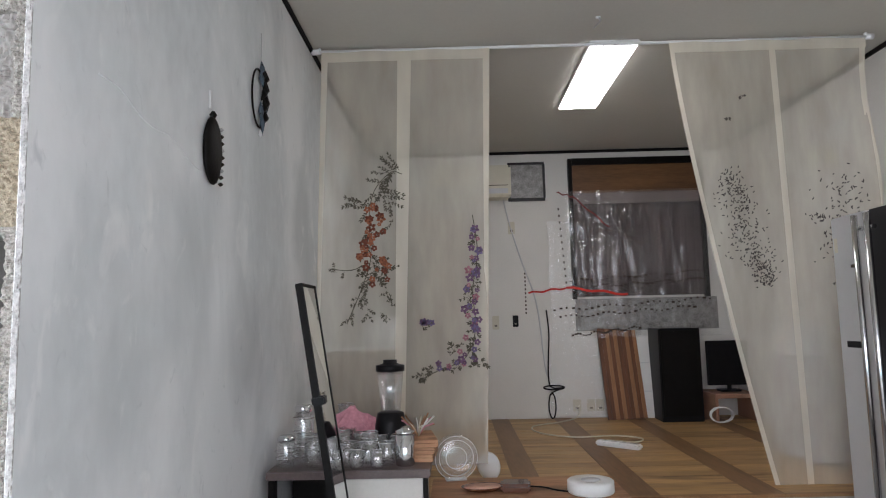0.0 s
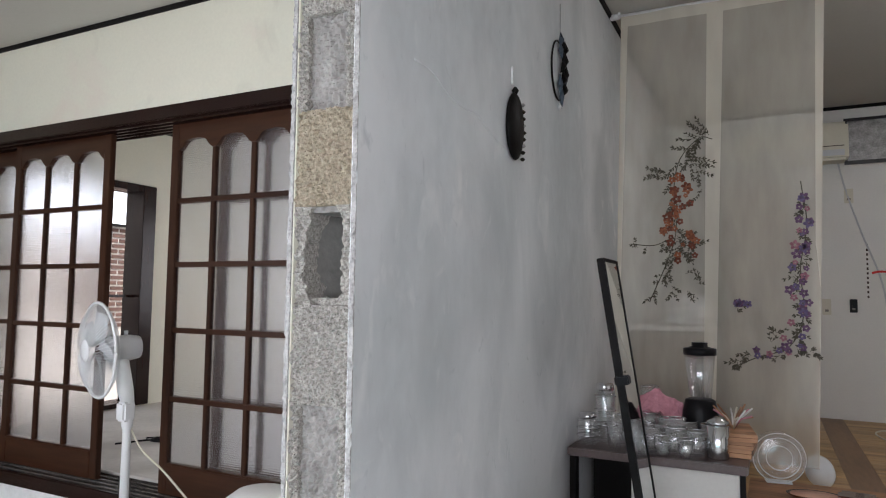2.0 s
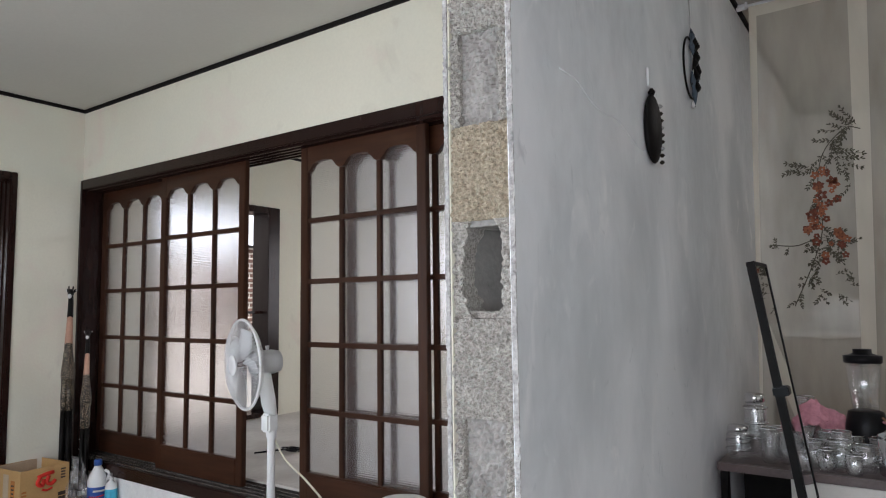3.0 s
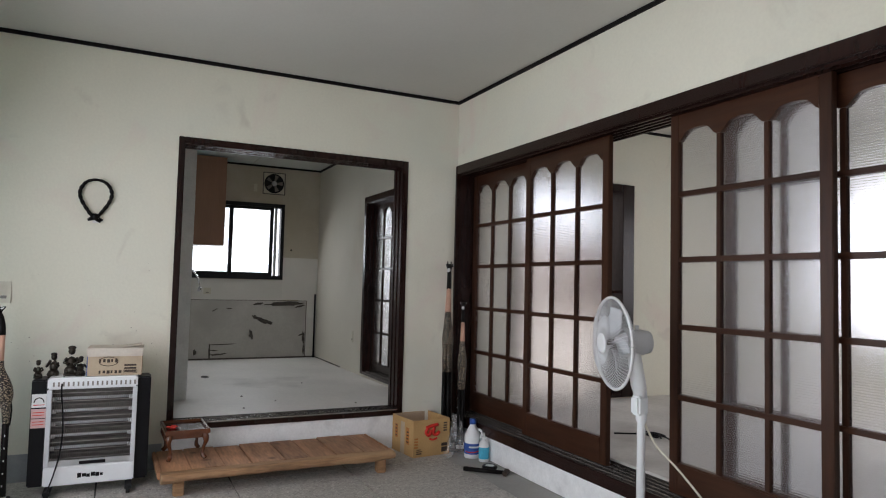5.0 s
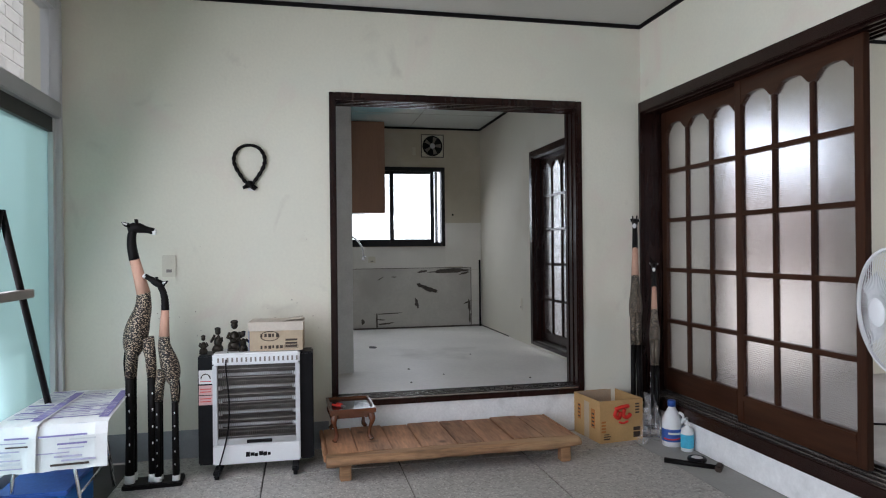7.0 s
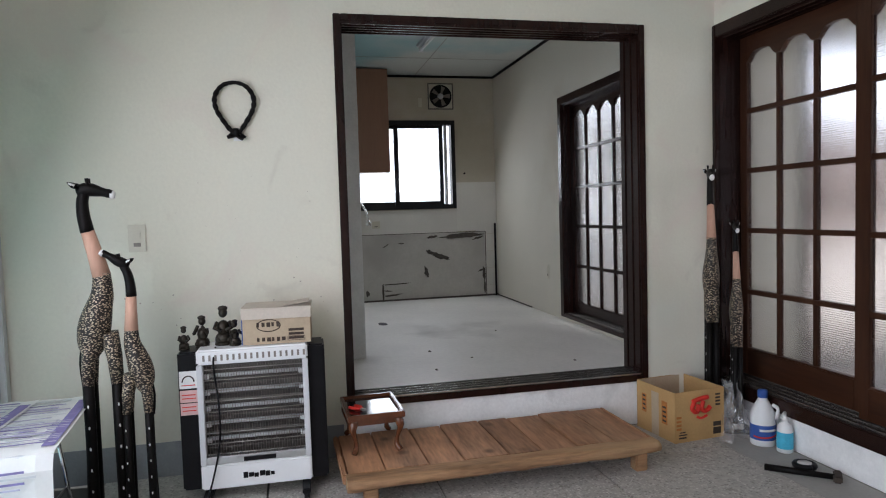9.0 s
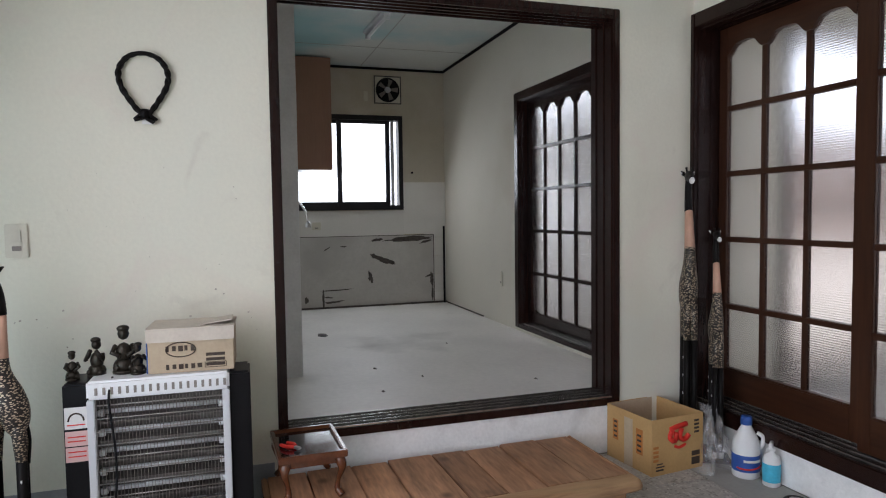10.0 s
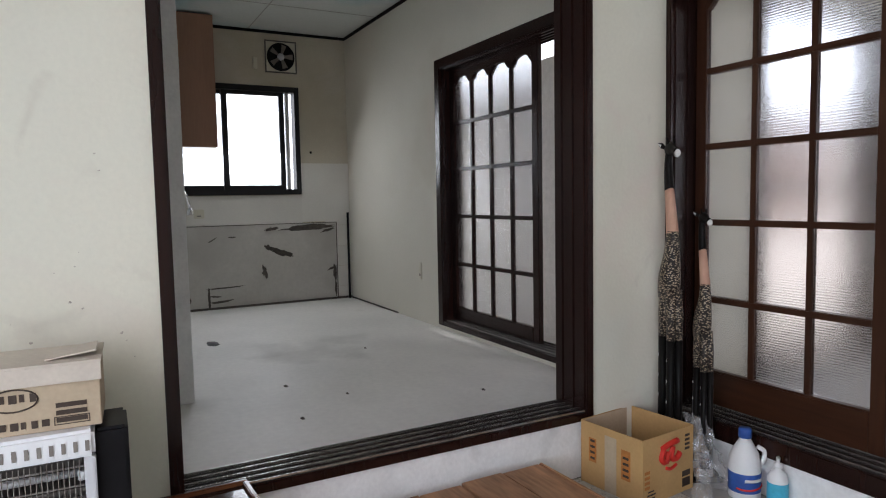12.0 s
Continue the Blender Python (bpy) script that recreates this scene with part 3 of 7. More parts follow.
def rough_face(x0, x1, y, z0, z1, nx, nz, depth, seed, back):
    """A broken face that looks along -y, with ragged relief, closed at the back."""
    bm = bmesh.new()
    grid = []
    for j in range(nz + 1):
        row = []
        for i in range(nx + 1):
            x, zz = x0 + (x1 - x0) * i / nx, z0 + (z1 - z0) * j / nz
            d = noise.noise(Vector((x * 130, zz * 130, seed))) * 0.7 + noise.noise(Vector((x * 30, zz * 30, seed + 5))) * 0.5
            row.append(bm.verts.new((x, y + depth * (0.5 + d), zz)))
        grid.append(row)
    for j in range(nz):
        for i in range(nx):
            bm.faces.new((grid[j][i], grid[j][i + 1], grid[j + 1][i + 1], grid[j + 1][i]))
    rim = grid[0] + [r[-1] for r in grid[1:]] + grid[-1][-2::-1] + [r[0] for r in grid[-2:0:-1]]
    far = [bm.verts.new((v.co.x, back, v.co.z)) for v in rim]
    for a in range(len(rim)):
        b = (a + 1) % len(rim)
        bm.faces.new((rim[a], rim[b], far[b], far[a]))
    bm.faces.new(far)
    return bm


def rough_block(end, kind, z0, z1):
    x0, x1, g = XG0 + 0.014, XG1 - 0.014, 0.0008
    seed = z0 * 3.7
    if kind == "hollow":
        a, b = x0 + 0.024, x1 - 0.02
        for lo, hi, edge, side in ((x0, a, a, 1), (b, x1, b, -1)):
            bm = rough_face(lo, hi, YP + 0.004, z0, z1, 14, 70, 0.018, seed + side, YP + 0.16)
            for v in bm.verts:
                # broken inner edge, pinched at top and bottom
                k = (v.co.x - (x0 if side > 0 else x1)) / (edge - (x0 if side > 0 else x1))
                u = (v.co.z - z0) / (z1 - z0)
                pinch = 0.020 * (1 - math.sqrt(max(0.0, math.sin(math.pi * u)))) + 0.005 * noise.noise(Vector((v.co.z * 60, side * 3.0, 1.0)))
                v.co.x += side * pinch * k * k
            part("block", bm, BLOCK, end)
        bm = bmesh.new()
        n = 14
        ring = [bm.verts.new((a + (b - a) * i / n, YP + 0.055 + 0.095 * math.sin(math.pi * i / n), zz)) for zz in (z0, z1) for i in range(n + 1)]
        for i in range(n):
            bm.faces.new((ring[i], ring[i + 1], ring[n + 2 + i], ring[n + 1 + i])).smooth = True
        part("cavity", bm, HOLLOW, end, "smooth hollow core")
        part("block", rough_face(a, b, YP + 0.02, z1 - 0.012, z1, 14, 4, 0.012, seed + 2, YP + 0.16), MORTAR, end)
        part("block", rough_face(a, b, YP + 0.02, z0, z0 + 0.014, 14, 4, 0.02, seed + 3, YP + 0.16), BLOCK, end)
        return
    mat = {"tan": BLOCK_TAN, "block": BLOCK, "mortar": MORTAR}[kind]
    if kind == "mortar":
        part("block", rough_face(x0 + 0.022, x1 - 0.022, YP + 0.018, z0 + g, z1 - g, 36, 54, 0.012, seed, YP + 0.16), mat, end)
        part("block", rough_face(x0, x0 + 0.021, YP + 0.002, z0, z1, 10, 70, 0.022, seed + 1, YP + 0.16), BLOCK, end)
        part("block", rough_face(x1 - 0.021, x1, YP + 0.002, z0, z1, 10, 70, 0.022, seed + 2, YP + 0.16), BLOCK, end)
    else:
        part("block", rough_face(x0, x1, YP + 0.003, z0, z1 - g, 56, 70, 0.018, seed, YP + 0.16), mat, end)


def chips(end):
    """Ragged plaster edges along both arrises."""
    for x0, x1, seed, side in ((XG0, XG0 + 0.0105, 3.1, -1), (XG1 - 0.0105, XG1, 9.4, 1)):
        bm = rough_face(x0, x1, YP + 0.001, 0.0, H, 5, 800, 0.004, seed, YP + 0.0068)
        for v in bm.verts:
            # the outer arris is bitten away unevenly
            edge = x0 if side < 0 else x1
            if abs(v.co.x - edge) < 0.004 and v.co.y < YP + 0.006:
                bite = max(0.0, noise.noise(Vector((seed, 0.0, v.co.z * 55))) + 0.6 * noise.noise(Vector((seed, 4.0, v.co.z * 160))))
                v.co.x -= side * 0.005 * bite
                v.co.y = min(YP + 0.0062, v.co.y + 0.004 * bite)
        part("plaster_edge", bm, PLASTER_EDGE, end, "chipped plaster arris")


grey_partition()


def trims():
    def bar(name, *b):
        structure(name, made(*b), BLACK_TRIM, "thin black cornice strip at the ceiling", "trim")
    t, d = 0.025, 0.014
    bar("trim_hall", (XK, XK + d, YW, YD, H - t, H - 0.001), (XK + d, XG0, YD - d, YD, H - t, H - 0.001))
    bar("trim_partition", (XG1, XG1 + d, YP + 0.02, YA, H - t, H - 0.001))
    bar("trim_alcove", (XG1 + d, XE - d, YA - d, YA, H - t, H - 0.001), (XE - d, XE, YW, YA, H - t, H - 0.001))
    k = H + 0.02
    bar("trim_kitchen", (XB, XB + d, 1.16, YR, k - t, k - 0.001), (XB + d, XK - 0.2, YR - d, YR, k - t, k - 0.001))
    bar("trim_room", (-5.04, -5.04 + d, YD + 0.2, 6.0, H - t, H - 0.001), (-5.04 + d, XG0, 6.0 - d, 6.0, H - t, H - 0.001))


trims()


def hall_tiles():
    me = mesh_of("terrazzo_tile", made((0.003, 0.757, 0.003, 0.747, -0.011, 0.0), bevel=0.002), TERRAZZO)
    for i in range(-2, 10):
        for j in range(-1, 3):
            x, y = -3.87 + 0.76 * i, -0.05 + 0.75 * j
            if x + 0.76 > XE or x < XK - 0.01:
                continue
            piece("tile", me, floor, (x, y, 0))
    edge = mesh_of("terrazzo_edge_tile", made((0.003, 0.43, 0.005, 0.745, -0.011, 0.0), bevel=0.003), TERRAZZO)
    for j in range(-1, 3):
        piece("tile", edge, floor, (XK, -0.05 + 0.75 * j, 0))


def opening_frame(name, along_y, lo, hi, z0, z1, face, depth, jamb, label, tracks=True, sill=0.035, out=0.012, top=0.0):
    """A dark wooden frame lining an opening; its sill carries sliding tracks."""
    f = thing(name, (0, 0, 0), label, "door frame", kind="structure")

    def b(a0, a1, d0, d1, zz0, zz1):
        return (d0, d1, a0, a1, zz0, zz1) if along_y else (a0, a1, d0, d1, zz0, zz1)
    s = -1 if along_y else 1
    top = top or jamb
    near, far = face - s * out, face + s * depth
    d0, d1 = min(near, far), max(near, far)
    part("jamb", made(b(lo, lo + jamb, d0, d1, z0, z1), bevel=0.004), DARK_WOOD, f)
    part("jamb", made(b(hi - jamb, hi, d0, d1, z0, z1), bevel=0.004), DARK_WOOD, f)
    part("head", made(b(lo + jamb, hi - jamb, d0, d1, z1 - top, z1), bevel=0.004), DARK_WOOD, f)
    part("sill", made(b(lo + jamb, hi - jamb, d0, d1, z0, z0 + sill), bevel=0.004), DARK_WOOD, f)
    if tracks:
        n = 5
        for k in range(n):
            dd = d0 + (d1 - d0) * (k + 0.6) / n
            part("track", made(b(lo + jamb, hi - jamb, dd, dd + 0.006, z0 + sill, z0 + sill + 0.009), bevel=0.002), TRACK, f, "worn shiny sliding track")
            part("stop", made(b(lo + jamb, hi - jamb, dd, dd + 0.012, z1 - top - 0.012, z1 - top)), DARK_WOOD, f)
        for k in range(3):
            dd = d0 + (d1 - d0) * (k + 0.35) / 3
            part("stop", made(b(lo + jamb, lo + jamb + 0.006, dd, dd + 0.03, z0 + sill, z1 - top)), DARK_WOOD, f)
            part("stop", made(b(hi - jamb - 0.006, hi - jamb, dd, dd + 0.03, z0 + sill, z1 - top)), DARK_WOOD, f)
    return f


opening_frame("door_frame_1", True, KY0, KY1, KZ0, KZ1, XK, 0.205, 0.036, "dark varnished wooden frame round the kitchen opening")
opening_frame("door_frame_2", False, DX0, DX1, DZ0, DZ1, YD, 0.205, 0.03, "dark varnished wooden frame of the sliding doors", sill=0.075, out=0.02, top=0.07)
opening_frame("door_frame_3", False, SX0, SX1, 0.262, 2.19, YR, 0.185, 0.07, "dark wooden frame of the kitchen side door")


def glazed_door(name, at, width, z0, z1, columns, label, bars=(1.729, 1.401, 1.067, 0.722), pane_low=0.405, arch=2.05, stile=0.055, muntin=0.027, wood=None):
    """A sliding door of small frosted panes under a scalloped top rail. Local x runs along the door."""
    door = thing(name, at, label, "sliding door", group="sliding doors", kind="structure")
    t = 0.017
    upright, level = wood or DOOR_WOOD, wood or RAIL_WOOD
    for x in (0, width - stile):
        part("stile", made((x, x + stile, -t, t, z0, z1), bevel=0.003), upright, door)
    part("bottom_rail", made((stile, width - stile, -t, t, z0, pane_low), bevel=0.003), level, door)
    part("bottom_moulding", made((stile, width - stile, -t - 0.005, -t, pane_low - 0.03, pane_low - 0.006), bevel=0.002), level, door)
    m = muntin
    cw = (width - 2 * stile - (columns - 1) * m) / columns
    # scalloped rail
    bm = bmesh.new()
    low = []
    steps = 22
    for c in range(columns):
        x = stile + c * (cw + m)
        for k in range(steps + 1):
            u = k / steps
            e = min(1.0, min(u, 1 - u) / 0.24)
            low.append((x + cw * u, arch - 0.055 + 0.055 * (0.58 * e * e * (3 - 2 * e) + 0.42 * math.sin(math.pi * u))))
    front = [[bm.verts.new((x, y, z)) for x, z in low] for y in (-t, t)]
    top = [[bm.verts.new((x, y, z1)) for x, z in low] for y in (-t, t)]
    for k in range(len(low) - 1):
        bm.faces.new((front[0][k], front[0][k + 1], top[0][k + 1], top[0][k]))
        bm.faces.new((front[1][k + 1], front[1][k], top[1][k], top[1][k + 1]))
        bm.faces.new((front[0][k + 1], front[0][k], front[1][k], front[1][k + 1]))
        bm.faces.new((top[0][k], top[0][k + 1], top[1][k + 1], top[1][k]))
    part("top_rail", bm, level, door, "scalloped top rail")
    for c in range(columns - 1):
        x = stile + (c + 1) * cw + c * m
        part("muntin", made((x, x + m, -t + 0.003, t - 0.003, pane_low, arch - 0.055), bevel=0.003), upright, door)
    for z in bars:
        part("muntin", made((stile, width - stile, -t + 0.001, t - 0.001, z - m / 2, z + m / 2), bevel=0.003), level, door)
    levels = [arch + 0.01, *bars, pane_low]
    for a, b in zip(levels, levels[1:]):
        me = mesh_of("pane", made((0, cw, -0.0025, 0.0025, b + 0.008, a - 0.008)), FROSTED)
        for c in range(columns):
            no_shadow(piece("pane", me, door, (stile + c * (cw + m), 0, 0)))
    return door


Z0D = 0.252
glazed_door("door_1", (-5.03, 2.605, 0), 0.835, Z0D, 2.135, 3, "brown wooden sliding door with frosted panes, closed against the corner")
glazed_door("door_2", (-4.155, 2.535, 0), 0.86, Z0D, 2.135, 3, "brown wooden sliding door with frosted panes, beside the gap")
glazed_door("door_3", (-2.822, 2.535, 0), 0.85, Z0D, 2.135, 3, "brown wooden sliding door with frosted panes, slid half open")
glazed_door("door_4", (-2.55, 2.605, 0), 0.88, Z0D, 2.135, 3, "brown wooden sliding door with frosted panes, behind another")
# darker wood than the other doors, backlit look put into the colour
glazed_door("door_5", (-7.16, YR + 0.09, 0), 1.06, 0.31, 2.115, 4, "kitchen sliding door with frosted panes, ajar, wood darkened as if backlit", stile=0.06, muntin=0.024, wood=DARK_WOOD)

# ---- hall: things ----


GUARD_RAIL = material("dull_chrome_rail", (0.36, 0.345, 0.32), 0.4, 0.6, spread=0.2, scale=20, bump=0)
DARK_STEEL = material("dark_steel", (0.13, 0.12, 0.11), 0.5, 0.6, spread=0.4, scale=25, bump=0.1)

GUARD = material("dull_guard_wire", (0.22, 0.20, 0.175), 0.5, 0.2, spread=0.1, bump=0)


def heater():
    h = thing("electric_heater", (-4.675, -0.07, 0), "white and black electric quartz heater standing by the wall", "heater", turn=-1)
    # local: x towards the room, y along the wall
    for s in (-1, 1):
        a, b = (-0.327, -0.245) if s < 0 else (0.215, 0.29)
        part("side_panel", made((-0.2, -0.03, a, b, 0.055, 0.655), bevel=0.008), BLACK_PLASTIC, h, "glossy black side panel")
    part("rear_reflector", made((-0.16, -0.145, -0.245, 0.215, 0.16, 0.60)), DARK_STEEL, h, "polished steel reflector")
    part("top_cap", made((-0.2, 0.0, -0.247, 0.217, 0.60, 0.665), bevel=0.008), WHITE_PLASTIC, h)
    for k in range(18):
        y = -0.22 + k * 0.0245
        part("vent_slot", made((0.0, 0.002, y, y + 0.009, 0.617, 0.642)), GUARD, h)
    part("base_panel", made((-0.2, 0.0, -0.247, 0.217, 0.06, 0.165), bevel=0.006), WHITE_PLASTIC, h)
    for a, b in ((-0.247, -0.222), (0.192, 0.217)):
        part("front_frame", made((-0.03, 0.0, a, b, 0.165, 0.60), bevel=0.003), GREY_PLASTIC, h)
    for k in range(5):
        z = 0.255 + k * 0.07
        part("heating_tube", tube([(-0.09, -0.222, z), (-0.09, 0.192, z)], 0.009, 10), GREY_PLASTIC, h, "white quartz tube")
        part("reflector_trough", made((-0.142, -0.06, -0.222, 0.192, z - 0.036, z - 0.028)), DARK_STEEL, h)
        for y in (-0.215, 0.185):
            part("tube_end", turned([(0.012, 0), (0.012, 0.02)], 10, (-0.07, y, z - 0.01)), WHITE_PLASTIC, h)
    wire = mesh_of("wire", tube([(-0.008, 0, 0.20), (-0.008, 0, 0.595)], 0.0011, 5), GUARD)
    for k in range(38):
        piece("guard_wire", wire, h, (0, -0.218 + k * 0.0111, 0))
    for k in range(9):
        z = 0.21 + k * 0.046
        part("guard_rail", tube([(-0.010, -0.222, z), (-0.010, 0.192, z)], 0.0024, 5), GUARD_RAIL, h)
    part("tray", made((-0.05, -0.004, -0.222, 0.192, 0.166, 0.20), bevel=0.003), STEEL, h, "steel drip tray")
    part("tray_grip", made((-0.004, 0.0, -0.07, 0.065, 0.172, 0.19)), BLACK_PLASTIC, h, "row of dark slots")
    for k, w in enumerate((0.02, 0.022, 0.018, 0.022, 0.02, 0.016)):
        part("badge_bar", made((0.0005, 0.002, -0.075 + k * 0.023, -0.075 + k * 0.023 + w, 0.098 + 0.003 * (k % 2), 0.124 - 0.004 * (k % 3))), BLACK_PLASTIC, h, "plain dark badge mark")
    for y in (-0.22, 0.19):
        f = part("foot", made((-0.17, 0.075, y - 0.018, y + 0.018, 0.022, 0.05), bevel=0.006), BLACK_PLASTIC, h)
        for x in (-0.15, 0.055):
            part("castor", turned([(0.017, -0.011), (0.019, -0.008), (0.019, 0.008), (0.017, 0.011)], 14), BLACK_PLASTIC, f).matrix_basis = pose(x, y, 0.019, 90, 0, 0)
        part("leg", made((-0.09, -0.06, y - 0.012, y + 0.012, 0.05, 0.065)), WHITE_PLASTIC, h)
    for z0, z1, m in ((0.50, 0.575, PAPER), (0.44, 0.492, PINK), (0.385, 0.436, PINK)):
        part("sticker", made((-0.03, -0.0285, -0.322, -0.25, z0, z1)), m, h, "printed paper sticker")
    for z in (0.512, 0.470, 0.455, 0.418, 0.402):
        part("sticker_line", made((-0.0285, -0.0278, -0.314, -0.258, z, z + 0.004)), RED, h, "thin red printed line")
    part("sticker_arc", tube([(-0.029, -0.286 + 0.024 * math.cos(a), 0.528 + 0.026 * math.sin(a)) for a in [math.pi * k / 8 for k in range(9)]], 0.0035, 5), INK, h)
    part("power_cord", tube(smooth_path([(-0.04, -0.17, 0.668), (0.012, -0.175, 0.60), (0.012, -0.16, 0.42), (0.014, -0.165, 0.26), (0.03, -0.20, 0.1), (0.05, -0.235, 0.01)]), 0.004, 6), BLACK_PLASTIC, h, "black power cord")
    return h


heater()


def figurine(at, height, turn, arms):
    bm = bmesh.new()
    s = height / 0.16
    for p, r in (((0, 0, 0.025), (0.032, 0.034, 0.028)), ((0, 0, 0.065), (0.022, 0.026, 0.035)), ((0, 0, 0.128), (0.018, 0.018, 0.021)),
                 ((0.012, -0.02, 0.02), (0.02, 0.014, 0.014)), ((0.012, 0.02, 0.02), (0.02, 0.014, 0.014)), ((0.004, 0, 0.146), (0.014, 0.02, 0.012))):
        c = bmesh.ops.create_icosphere(bm, subdivisions=2, radius=1)
        for v in c["verts"]:
            v.co = Vector((v.co.x * r[0] + p[0], v.co.y * r[1] + p[1], v.co.z * r[2] + p[2])) * s
    tube([(0.0, -0.024 * s, 0.09 * s), (0.02 * s, -0.034 * s, 0.07 * s), (0.028 * s, -0.01 * s, arms * s)], 0.008 * s, 6, bm)
    tube([(0.0, 0.024 * s, 0.09 * s), (0.02 * s, 0.034 * s, 0.07 * s), (0.028 * s, 0.01 * s, arms * s)], 0.008 * s, 6, bm)
    turned([(0.036 * s, 0), (0.036 * s, 0.008 * s), (0.03 * s, 0.012 * s)], 14, bm=bm)
    single("bronze_figurine", bm, BRONZE, "small dark bronze seated figurine on the heater", "figurine", at, turn, "figurines on the heater")


for y, hh, tn, ar, bx in ((-0.41, 0.105, 10, 0.05, 0), (-0.335, 0.145, -15, 0.11, -0.02), (-0.245, 0.175, 5, 0.06, -0.01), (-0.195, 0.115, 25, 0.09, 0.03)):
    figurine((-4.78 + bx, y + 0.035, 0.666 if y > -0.33 else 0.656), hh, tn, ar)


def carton():
    c = thing("snack_carton", (-4.80, 0.025, 0.666), "small printed cardboard carton lying on the heater", "box", turn=-3)
    part("body", made((-0.11, 0.09, -0.145, 0.145, 0, 0.155), bevel=0.002), CARD_PALE, c)
    part("top_flap", made((-0.118, 0.098, -0.15, 0.15, 0.156, 0.161)), CARD_LID, c, "whitish lid")
    part("lid_edge", made((0.091, 0.097, -0.149, 0.149, 0.112, 0.1555), bevel=0.001), CARD_LID, c, "whitish lid edge")
    lf = part("loose_flap", made((-0.05, 0.06, 0.0, 0.11, 0.0, 0.004)), CARD_LID, c, "lifted flap")
    lf.matrix_basis = pose(0, 0.03, 0.1615, 7, 0, 0)
    part("blue_side", made((-0.11, 0.09, -0.149, -0.146, 0.002, 0.14)), BLUE, c, "blue printed side")
    for row, (z, hh, n0) in enumerate(((0.076, 0.02, 5), (0.012, 0.018, 6))):
        for k in range(n0):
            y0 = -0.085 + 0.021 * k
            part("print_bar", made((0.0905, 0.0918, y0, y0 + 0.010 + 0.003 * (k % 3), z + 0.1 * hh * (k % 2), z + hh)), INK, c, "unreadable dark print")
    part("box_outline", made((0.0905, 0.0915, 0.045, 0.12, 0.012, 0.014), (0.0905, 0.0915, 0.045, 0.12, 0.030, 0.032), (0.0905, 0.0915, 0.045, 0.047, 0.014, 0.030), (0.0905, 0.0915, 0.118, 0.12, 0.014, 0.030)), INK, c)
    part("oval_mark", tube([(0.0915, -0.035 + 0.05 * math.cos(2 * math.pi * k / 28), 0.082 + 0.026 * math.sin(2 * math.pi * k / 28)) for k in range(29)], 0.002, 5), INK, c, "plain printed oval")
    for z in (0.018, 0.036, 0.054):
        part("print_box", made((0.0905, 0.092, 0.05, 0.115, z, z + 0.011)), INK, c)


carton()


def spotted(name):
    """Black wood carved with a fine net of pale dabs."""
    m = material(name, (0.014, 0.012, 0.010), 0.5, spread=0.2, bump=0)
    n, l = m.node_tree.nodes, m.node_tree.links
    b = n["Principled BSDF"]
    v = n.new("ShaderNodeTexVoronoi")
    v.inputs["Scale"].default_value = 165
    r = n.new("ShaderNodeValToRGB")
    r.color_ramp.elements[0].position, r.color_ramp.elements[1].position = 0.33, 0.44
    r.color_ramp.elements[0].color, r.color_ramp.elements[1].color = (0.47, 0.38, 0.27, 1), (0.014, 0.011, 0.009, 1)
    geo = n.new("ShaderNodeNewGeometry")
    mp = n.new("ShaderNodeMapping")
    mp.inputs["Scale"].default_value = (0.6, 0.6, 1.15)
    mp.inputs["Rotation"].default_value = (0.35, 0.25, 0)
    l.new(geo.outputs["Position"], mp.inputs["Vector"])
    l.new(mp.outputs["Vector"], v.inputs["Vector"])
    l.new(v.outputs["Distance"], r.inputs["Fac"])
    l.new(r.outputs["Color"], b.inputs["Base Color"])
    return m


SPOTS = spotted("dabbed_black_wood")


